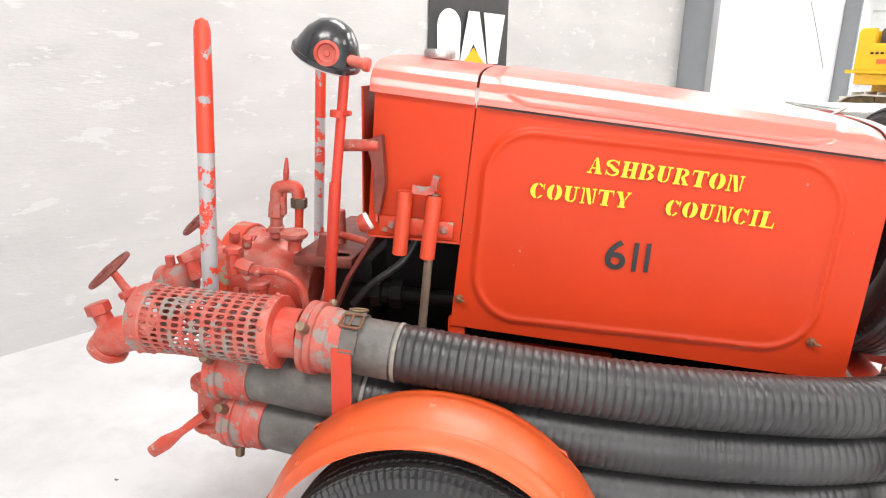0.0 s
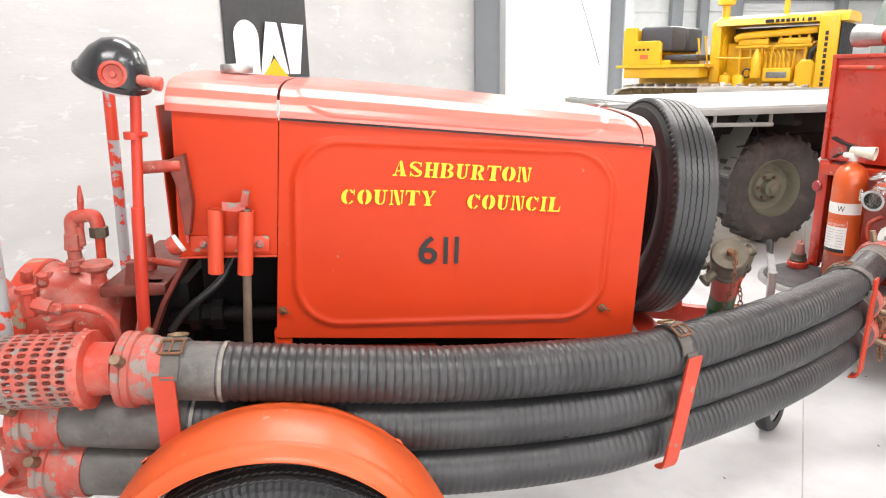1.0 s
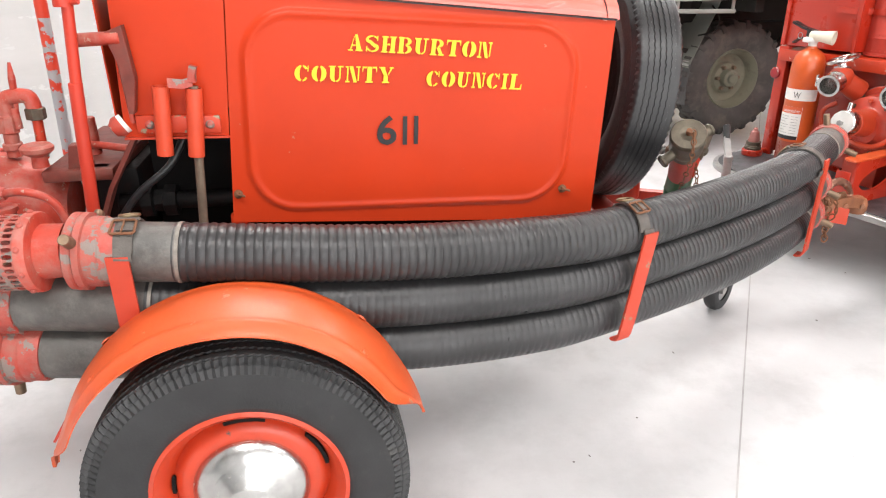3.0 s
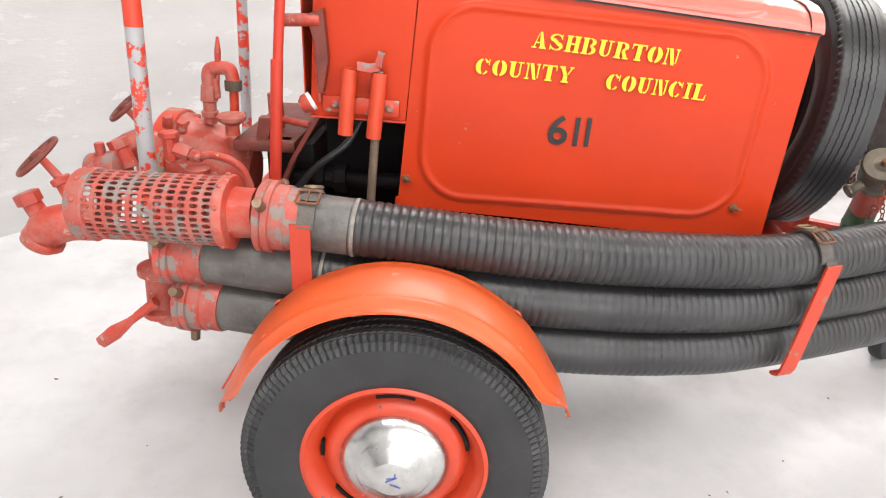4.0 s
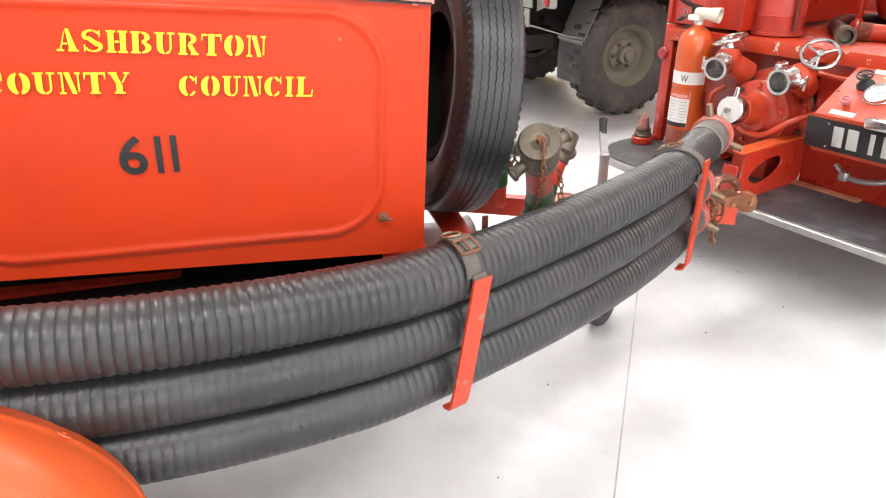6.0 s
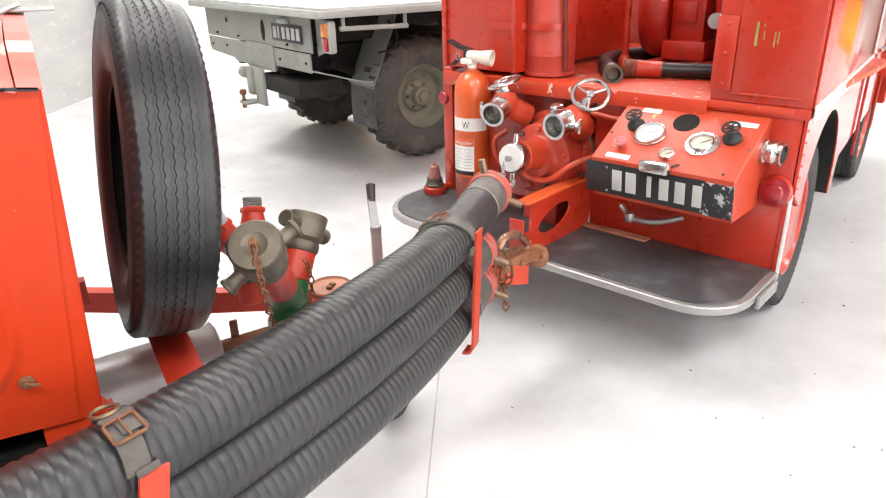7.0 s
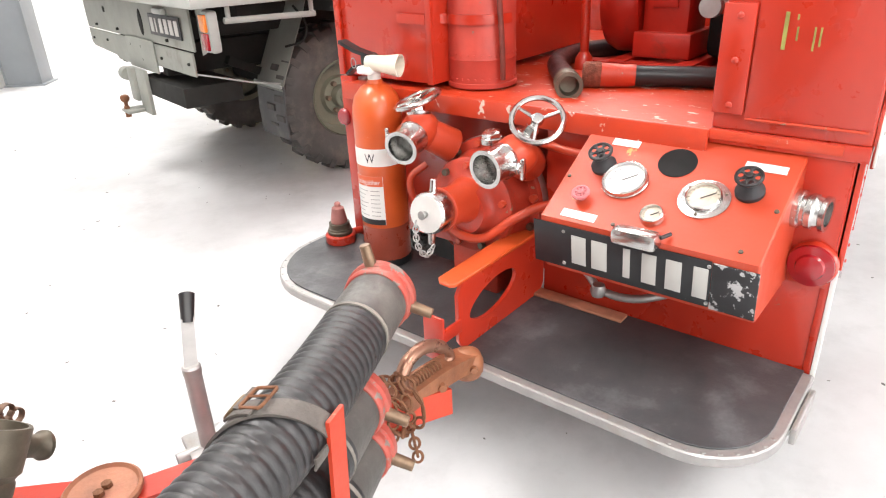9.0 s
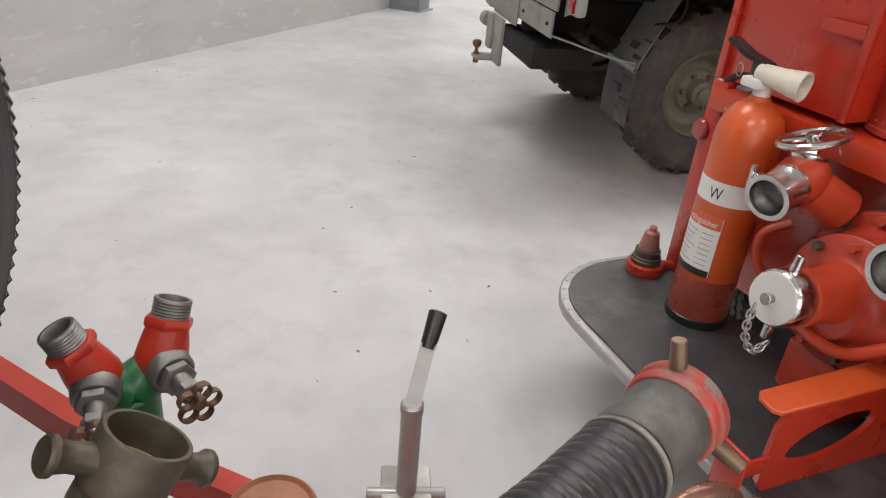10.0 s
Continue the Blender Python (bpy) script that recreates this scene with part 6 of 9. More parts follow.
    # cab
    pts = [(1.5, 0.932), (1.5, 1.95), (2.35, 1.95), (2.62, 1.42), (3.45, 1.36), (3.5, 0.62), (3.2, 0.45), (3.18, 0.60), (2.95, 0.84), (2.62, 0.84), (2.42, 0.62), (2.36, 0.58), (2.3, 0.58), (2.3, 0.932)]
    b = prism(bm_new(), pts, -1.66, 0.02, pose(0, 0, 0, 90, 0, 0), 0.01)
    cab = part("cab", b, M_ENGINESIDE, engine, "red cab with bonnet")
    b = bm_new()
    box(b, 1.62, 2.24, -0.024, -0.0205, 1.42, 1.86)
    part("door_window", b, M_GLASSY, cab)
    for x in (1.55, 2.3):
        b = bm_new()
        box(b, x, x + 0.012, -0.034, -0.02, 0.45, 1.9)
        part("door_bead", b, M_ENGINE, cab)
    b = rod(bm_new(), (1.7, -0.04, 0.98), (1.85, -0.05, 0.98), 0.012)
    part("door_handle", b, M_CHROME, cab)
    b = bm_new()
    box(b, 1.72, 1.78, -0.10, -0.03, 1.25, 1.42)
    part("side_bracket", b, M_ENGINE, cab)
    b = bm_new()
    box(b, 2.05, 2.1, -0.08, -0.03, 0.80, 0.92)
    part("side_bracket", b, M_ENGINE, cab)
    b = bm_new()
    box(b, 0.05, 3.3, 0.5, 0.62, 0.42, 0.60, bevel=0.004)
    box(b, 0.05, 3.3, 1.05, 1.17, 0.42, 0.60, bevel=0.004)
    part("chassis", b, M_UNDER, engine)
    for x, y, s in ((0.52, 0.11, 90), (2.78, 0.11, 90), (0.52, 1.53, -90), (2.78, 1.53, -90)):
        m = pose(x, y, 0.365, s, 0, 0)
        prof, shift = tyre_mesh(0.365, 0.17, 0.215, ribs=5, zig=0.005)
        w = part("wheel", lathe(bm_new(), prof, m, 120, shift), M_TYRE, engine, "black rubber tyre on a red rim")
        part("rim", lathe(bm_new(), [(0.19, -0.05), (0.222, -0.06), (0.225, 0.05), (0.222, 0.07), (0.212, 0.066), (0.20, 0.04), (0.185, 0.0), (0.16, -0.01), (0.13, 0.03), (0.07, 0.035), (0.06, 0.05), (0, 0.05)], m, 48), M_ENGINE, w)
        for k in range(5):
            a = 2 * math.pi * k / 5
            part("wheel_nut", hexagon(bm_new(), m @ Vector((0.09 * math.cos(a), 0.09 * math.sin(a), 0.03)), m @ Vector((0.09 * math.cos(a), 0.09 * math.sin(a), 0.055)), 0.014), M_ENGINE, w)


M_DECK = shader("scuffed_deck_red", (0.52, 0.046, 0.014), 0.38, vary=0.1, scale=6, grain=0.06, chip=(0.66, 0.52, 0.44), chip_scale=17, chip_amount=0.25, coat=0.2, stretch=(1.7, 1.0, 1.0))
M_OLDGREEN = shader("faded_green_gold", (0.26, 0.24, 0.06), 0.6, vary=0.3, scale=30)
M_ENGINESIDE = shader("engine_side_red", (0.52, 0.037, 0.015), 0.2, vary=0.06, scale=3, grain=0.02, coat=1.0, coat_rough=0.08, specular=0.6)
M_ALLOYPALE = shader("pale_alloy", (0.72, 0.71, 0.68), 0.45, 0.3, vary=0.1, scale=10, grain=0.05)
M_GLASSY = shader("cab_glass", (0.06, 0.07, 0.075), 0.08, vary=0.1, coat=1.0)
engine_body()


def on_panel(a, b):
    """A pose on the sloping face of the control box, z outwards."""
    z = 0.772 + (a + 0.27) * 0.16 / 0.27
    p = Vector((a, b, z)) + PANEL_N * 0.001
    return aim(p, p + PANEL_N)


def control_box():
    pts = [(-0.292, 0.759), (0.0, 0.932), (0.0, 0.60), (-0.255, 0.60), (-0.272, 0.625)]
    body = part("control_box", prism(bm_new(), pts, -0.645, -0.10, pose(0, 0, 0, 90, 0, 0), 0.004), M_ENGINEOR, engine, "orange-red sloping control box with gauges")

    def gauge(a, b, r, face, flange=False):
        m = on_panel(a, b)
        g = part("gauge", lathe(bm_new(), [(r * (1.15 if flange else 1.02), 0), (r * (1.15 if flange else 1.02), 0.004), (r * (0.82 if flange else 0.98), 0.006), (r * (0.8 if flange else 0.97), 0.016), (r * (0.74 if flange else 0.88), 0.018), (r * (0.7 if flange else 0.84), 0.010)], m, 40), M_CHROME, body, "chrome-rimmed pressure gauge")
        part("dial", lathe(bm_new(), [(r * (0.72 if flange else 0.88), 0.008), (0, 0.0085)], m, 40), face, g)
        bn = bm_new()
        box(bn, -0.0012, 0.0012, -r * 0.15, r * 0.6, 0.0095, 0.0105, m @ pose(0, 0, 0, 0, 0, -50), bevel=0)
        part("needle", bn, M_INK, g)
        bt = bm_new()
        for k in range(13):
            t = m @ pose(0, 0, 0, 0, 0, -120 + 20 * k)
            box(bt, -0.0006, 0.0006, r * 0.60, r * 0.68, 0.0088, 0.0093, t, bevel=0)
        part("dial_marks", bt, M_INK, g)
        if flange:
            for k in range(3):
                aa = 2 * math.pi * k / 3 + 0.5
                part("screw", lathe(bm_new(), [(0.004, 0), (0.003, 0.003), (0, 0.003)], m @ Matrix.Translation((r * 0.97 * math.cos(aa), r * 0.97 * math.sin(aa), 0.005)), 10), M_BRASS, g)
    gauge(-0.157, 0.478, 0.058, M_DIAL)
    gauge(-0.165, 0.275, 0.052, M_DIALBROWN, True)
    gauge(-0.235, 0.369, 0.029, M_DIALBROWN)
    # flat black disc on the closed face paints the shade of an opening
    m = on_panel(-0.08, 0.377)
    part("panel_hole", lathe(bm_new(), [(0.048, -0.0005), (0.048, 0.0005), (0.0, 0.0006)], m, 36), M_VOID, body, "black disc painted as the shade of a round opening")
    for a, b in ((-0.125, 0.553), (-0.125, 0.186)):
        m = on_panel(a, b)
        k = part("valve_boot", lathe(bm_new(), [(0.033, 0), (0.033, 0.01), (0.026, 0.018), (0.015, 0.03), (0.008, 0.034), (0.008, 0.05)], m, 28), M_RUBBERK, body, "black rubber boot")
        bw = bm_new()
        torus(bw, m @ pose(0, 0, 0.055), 0.028, 0.0045, 24, 8)
        for j in range(6):
            aa = 2 * math.pi * j / 6
            torus(bw, m @ pose(0.019 * math.cos(aa), 0.019 * math.sin(aa), 0.055), 0.009, 0.003, 12, 6)
        rod(bw, m @ Vector((0, 0, 0.048)), m @ Vector((0, 0, 0.062)), 0.009, seg=8)
        part("valve_wheel", bw, M_PLASTIC, k, "black pierced valve wheel")
    m = on_panel(-0.226, 0.56)
    bw = torus(bm_new(), m @ pose(0, 0, 0.024), 0.019, 0.005, 20, 8)
    for j in range(8):
        aa = 2 * math.pi * j / 8
        rod(bw, m @ Vector((0, 0, 0.024)), m @ Vector((0.024 * math.cos(aa), 0.024 * math.sin(aa), 0.024)), 0.004, seg=6)
    rod(bw, m @ Vector((0, 0, 0)), m @ Vector((0, 0, 0.03)), 0.008, seg=10)
    part("drain_wheel", bw, M_PINK, body, "faded pink valve wheel")
    for a, b, w in ((-0.272, 0.545, 0.095), (-0.047, 0.53, 0.075), (-0.056, 0.175, 0.095)):
        bl = bm_new()
        box(bl, -0.012, 0.012, -w / 2, w / 2, 0, 0.0012, Matrix.Translation(on_panel(a, b).translation) @ Matrix((Vector((0.27, 0, 0.16)).normalized(), Vector((0, 1, 0)), PANEL_N)).transposed().to_4x4(), bevel=0)
        part("name_strip", bl, M_WHITE, body, "white name strip")
    for a, b in ((-0.275, 0.45), (-0.16, 0.115), (-0.17, 0.63), (-0.02, 0.60), (-0.27, 0.15)):
        part("screw", lathe(bm_new(), [(0.006, 0), (0.005, 0.003), (0, 0.004)], on_panel(a, b), 10), M_BRASS, body)
    # number plate as bars
    def plate_pose(y, z):
        return Matrix.Translation((-0.287 + (0.745 - z) * 0.12, y, z)) @ pose(0, 0, 0, 0, -6.8, 0)
    bp = bm_new()
    box(bp, -0.008, -0.003, 0.20, 0.664, -0.062, 0.062, plate_pose(0, 0.683), bevel=0.002)
    pl = part("number_plate", bp, M_PLATE, body, "black number plate with silver bars")
    bp = bm_new()
    box(bp, -0.0075, -0.0025, 0.098, 0.199, -0.062, 0.062, plate_pose(0, 0.680), bevel=0.006)
    part("plate_end", bp, M_PLATEWORN, pl, "scratched end of the plate")
    for y, w in ((0.532, 0.04), (0.475, 0.042), (0.402, 0.018), (0.345, 0.036), (0.285, 0.038), (0.222, 0.034)):
        bb = bm_new()
        box(bb, -0.0100, -0.008, y - w / 2, y + w / 2, -0.04, 0.042, plate_pose(0, 0.682), bevel=0.001)
        part("plate_bar", bb, M_SILVER, pl)
    for y, z in ((0.575, 0.047), (0.575, -0.047), (0.205, 0.05), (0.205, -0.05)):
        part("screw", lathe(bm_new(), [(0.005, 0), (0.004, 0.003), (0, 0.003)], plate_pose(0, 0.682) @ aim((-0.008, y, z), (-0.1, y, z)), 10), M_STEEL, pl)
    bl = bm_new()
    box(bl, -0.335, -0.285, 0.318, 0.432, 0.745, 0.788, bevel=0.014)
    pl2 = part("plate_lamp", bl, M_CHROME, body, "chrome number plate lamp")
    part("lamp_wire", rod(bm_new(), (-0.30, 0.32, 0.775), (-0.275, 0.305, 0.78), 0.005, seg=8), M_PLASTIC, pl2)
    # outlet on its side
    m = aim((-0.05, 0.10, 0.815), (-0.06, 0.0, 0.815))
    part("chrome_outlet", lathe(bm_new(), [(0.046, 0), (0.046, 0.016), (0.038, 0.02), (0.038, 0.028), (0.042, 0.032), (0.042, 0.044), (0.037, 0.048), (0.034, 0.058), (0.042, 0.062), (0.042, 0.072), (0.03, 0.072), (0.028, 0.04), (0, 0.04)], m, 36), M_CHROME, body, "polished chrome hose outlet")
    # tail lamp
    m = aim((-0.008, 0.046, 0.668), (-0.2, 0.046, 0.668))
    t = part("tail_lamp", lathe(bm_new(), [(0.058, 0), (0.058, 0.01), (0.054, 0.018), (0.05, 0.018)], m, 36), M_ENGINE, engine, "round red tail lamp")
    part("lens", lathe(bm_new(), [(0.054, 0.012), (0.052, 0.026), (0.034, 0.032), (0.03, 0.04), (0.016, 0.046), (0, 0.047)], m, 36), M_REDLENS, t, "ribbed red lens")
    # pipe below
    b = tube(bm_new(), smooth_path([(-0.06, 0.62, 0.50), (-0.09, 0.55, 0.47), (-0.09, 0.45, 0.475), (-0.04, 0.36, 0.50)], 14), 0.012, 12)
    lathe(b, [(0, -0.02), (0.018, -0.018), (0.024, 0), (0.018, 0.018), (0, 0.02)], pose(-0.10, 0.56, 0.475), 16)
    part("drain_pipe", b, M_ALLOY, engine)


M_VOID = shader("unlit_black", (0.004, 0.004, 0.004), 0.9, vary=0.1, grain=0)
M_RUBBERK = shader("boot_rubber", (0.025, 0.025, 0.028), 0.6, vary=0.2, grain=0.05)
M_PINK = shader("faded_pink", (0.55, 0.16, 0.17), 0.5, vary=0.2, scale=30, chip=(0.35, 0.33, 0.32), chip_scale=60, chip_amount=0.2)
control_box()


M_PUMPCAST = shader("cast_pump_red", (0.46, 0.045, 0.022), 0.42, vary=0.2, scale=9, grain=0.15, grain_scale=60, coat=0.2, dirt=(0.22, 0.06, 0.045), dirt_amount=0.45, dirt_scale=9, chip=(0.34, 0.22, 0.14), chip_scale=26, chip_amount=0.16)


def engine_pump():
    P = M_ENGINEOR
    c = Vector((-0.02, 0.985, 0.655))
    m = aim(c, c + Vector((-1, 0, 0.06)))
    b = lathe(bm_new(), [(0, -0.2), (0.14, -0.2), (0.15, -0.05), (0.19, -0.03), (0.196, -0.02), (0.196, 0.02), (0.19, 0.028), (0.165, 0.03), (0.158, 0.05), (0.146, 0.09), (0.150, 0.094), (0.150, 0.118), (0.145, 0.123), (0.105, 0.128), (0.088, 0.140), (0.08, 0.165), (0, 0.165)], m, 48)
    pump = part("water_pump", b, M_PUMPCAST, engine, "orange-red cast water pump with chrome outlets")
    part("casing_strip", lathe(bm_new(), [(0.1965, -0.016), (0.198, -0.014), (0.198, 0.014), (0.1965, 0.016)], m, 48), M_STEEL, pump, "bare metal casing joint")
    for k in range(12):
        a = 2 * math.pi * k / 12 + 0.2
        o = Vector((0.178 * math.cos(a), 0.178 * math.sin(a), 0.026))
        part("bolt", hexagon(bm_new(), m @ o, m @ (o + Vector((0, 0, 0.022))), 0.0125), M_BRASS if k % 3 else P, pump)
    for k in range(9):
        a = 2 * math.pi * (k + 0.35) / 9
        o = Vector((0.129 * math.cos(a), 0.129 * math.sin(a), 0.122))
        part("flange_bolt", hexagon(bm_new(), m @ o, m @ (o + Vector((0, 0, 0.020))), 0.0115), M_BRASS if k % 2 else P, pump)
    b = bm_new()
    box(b, -0.12, 0.2, 0.90, 1.08, 0.36, 0.50, bevel=0.01)
    part("pump_foot", b, M_PUMPCAST, pump)
    # suction inlet with its cap
    i0, i1 = Vector((-0.17, 0.985, 0.685)), Vector((-0.375, 0.975, 0.712))
    d = (i1 - i0).normalized()
    part("suction_inlet", lathe(bm_new(), [(0.085, -0.04), (0.07, 0.0), (0.06, 0.03), (0.058, 0.12), (0.066, 0.122), (0.066, 0.135), (0.05, 0.135)], aim(i0, i1), 36), P, pump)
    mc = aim(i0 + d * 0.135, i1)
    cap = part("suction_cap", lathe(bm_new(), [(0.05, 0), (0.06, 0.002), (0.062, 0.01), (0.062, 0.05), (0.06, 0.056), (0.056, 0.06), (0, 0.062)], mc, 40), M_CHROME, pump, "chrome blank cap with a chain")
    part("cap_face", lathe(bm_new(), [(0.056, 0.0605), (0.055, 0.064), (0, 0.065)], mc, 40), M_ALLOYPALE, cap)
    for s in (-1, 1):
        part("lug", rod(bm_new(), mc @ Vector((0, 0.055 * s, 0.03)), mc @ Vector((0, 0.098 * s, 0.03)), 0.012, 0.010), M_CHROME, cap)
    part("eye_bolt", rod(bm_new(), mc @ Vector((0, 0, 0.064)), mc @ Vector((0, 0, 0.085)), 0.010, 0.013), M_STEEL, cap)
    # two deliveries with hand wheels
    for mouth, ball, wheel_at, normal in ((Vector((-0.265, 1.15, 0.85)), Vector((-0.14, 1.178, 0.875)), Vector((-0.125, 1.195, 0.965)), Vector((-0.22, 0.25, 0.95))),
                                          (Vector((-0.29, 0.822, 0.848)), Vector((-0.15, 0.812, 0.855)), Vector((-0.112, 0.768, 0.952)), Vector((-0.60, -0.36, 0.72)))):
        d = (mouth - ball).normalized()
        b = lathe(bm_new(), [(0, -0.062), (0.03, -0.055), (0.052, -0.035), (0.06, 0.0), (0.056, 0.03), (0.048, 0.045), (0.046, 0.065)], aim(ball, mouth), 32)
        rod(b, ball, ball + (Vector((0.10, -0.05, -0.07)) if mouth.y > 1 else Vector((0.11, 0.03, -0.06))), 0.048, 0.056, 24)
        v = part("delivery_valve", b, P, pump, "orange-red delivery valve")
        L = (mouth - ball).length
        part("outlet", lathe(bm_new(), [(0.047, L - 0.085), (0.052, L - 0.082), (0.052, L - 0.07), (0.048, L - 0.065), (0.048, L - 0.012), (0.054, L - 0.006), (0.054, L), (0.042, L), (0.040, L - 0.03), (0.036, L - 0.035), (0.036, L - 0.085), (0, L - 0.088)], aim(ball, mouth), 36), M_CHROME, v, "polished chrome outlet")
        side = Vector((0, 1, 0)) if mouth.y > 1 else Vector((0.1, -1, 0))
        q = ball + d * (L - 0.05)
        b = rod(bm_new(), q + side * 0.045, q + side * 0.085, 0.014)
        hexagon(b, q + side * 0.062, q + side * 0.075, 0.019)
        box(b, q.x - 0.006, q.x + 0.006, q.y + side.y * 0.086 - 0.006, q.y + side.y * 0.086 + 0.006, q.z - 0.03, q.z + 0.03, bevel=0.003)
        part("release_lug", b, M_CHROME, v)
        n = normal.normalized()
        b = rod(bm_new(), ball + (wheel_at - ball) * 0.45, wheel_at, 0.012)
        lathe(b, [(0, 0), (0.038, 0), (0.04, 0.004), (0.04, 0.01), (0.024, 0.014), (0, 0.014)], aim(ball + (wheel_at - ball) * 0.5, wheel_at), 28)
        hexagon(b, ball + (wheel_at - ball) * 0.62, ball + (wheel_at - ball) * 0.8, 0.022)
        part("gland", b, M_CHROME, v)
        part("hand_wheel", hand_wheel(bm_new(), aim(wheel_at, wheel_at + n), 0.072, 0.0085), M_CHROME, v, "polished chrome hand wheel")
    b = hexagon(bm_new(), (-0.10, 0.93, 0.868), (-0.105, 0.93, 0.895), 0.03)
    lathe(b, [(0.036, -0.012), (0.036, 0.004), (0.03, 0.008)], pose(-0.10, 0.93, 0.872), 28)
    part("filler_plug", b, M_CHROME, pump)
    b = tube(bm_new(), smooth_path([(-0.17, 1.05, 0.60), (-0.20, 0.99, 0.585), (-0.19, 0.90, 0.59), (-0.15, 0.82, 0.655), (-0.10, 0.74, 0.70), (-0.06, 0.64, 0.705)], 26), 0.014, 14)
    hexagon(b, (-0.165, 1.07, 0.605), (-0.18, 1.03, 0.597), 0.024)
    part("feed_pipe", b, P, pump)
    part("feed_pipe", tube(bm_new(), smooth_path([(-0.03, 0.80, 0.86), (-0.04, 0.72, 0.855), (-0.04, 0.63, 0.85)], 10), 0.012, 12), P, pump)
    part("side_pipe", tube(bm_new(), smooth_path([(-0.08, 1.21, 0.74), (-0.13, 1.24, 0.70), (-0.12, 1.235, 0.62), (-0.08, 1.2, 0.55)], 14), 0.012, 12), P, pump)
    # tow bracket over the step
    ys = (0.800, 0.812)
    outer, inner, n = [], [], 40
    for k in range(n):
        a = 2 * math.pi * k / n
        ix, iz = 0.118 * math.cos(a), 0.052 * math.sin(a)
        ix *= 1 - 0.25 * max(0, -math.sin(a)) * (1 if ix < 0 else 0)
        inner.append((-0.285 + ix, 0.47 + iz + 0.16 * ix))
        x, z = math.cos(a), math.sin(a)
        q = 1 / max(abs(x) / 0.225, abs(z) / 0.104)
        outer.append((-0.228 + x * q, 0.466 + z * q))
    b = bm_new()
    rows = [[b.verts.new((x, y, z)) for x, z in ring] for y in ys for ring in (outer, inner)]
    for k in range(n):
        q = (k + 1) % n
        b.faces.new((rows[0][k], rows[0][q], rows[1][q], rows[1][k]))
        b.faces.new((rows[2][k], rows[2][q], rows[3][q], rows[3][k]))
        b.faces.new((rows[0][k], rows[0][q], rows[2][q], rows[2][k]))
        b.faces.new((rows[1][k], rows[1][q], rows[3][q], rows[3][k]))
    part("tow_bracket", b, M_ENGINE, engine, "red steel tow bracket with an oval hole")
    b = prism(bm_new(), [(-0.462, 0.798), (-0.475, 0.812), (-0.472, 0.848), (-0.455, 0.864), (-0.15, 0.872), (0.0, 0.872), (0.0, 0.798)], 0.570, 0.582, bevel=0.003)
    part("bracket_top", b, M_FENDER, engine, "orange-red flat bracket top")
    b = bm_new()
    box(b, -0.60, -0.592, 0.735, 0.80, 0.43, 0.56, bevel=0.002)
    box(b, -0.60, -0.45, 0.792, 0.80, 0.43, 0.47, bevel=0.002)
    part("hitch_plate", b, M_ENGINE, engine)


engine_pump()
mc = Vector((-0.405, 0.972, 0.715))
chain("cap_chain", [ENG @ p for p in smooth_path([mc + Vector((-0.008, 0, -0.012)), mc + Vector((-0.014, -0.002, -0.05)), mc + Vector((-0.008, -0.006, -0.092)), mc + Vector((0.012, -0.016, -0.118)), mc + Vector((0.034, -0.024, -0.095))], 12)], "bright steel chain on the pump's suction cap", M_STEEL, 0.008, 0.0022)


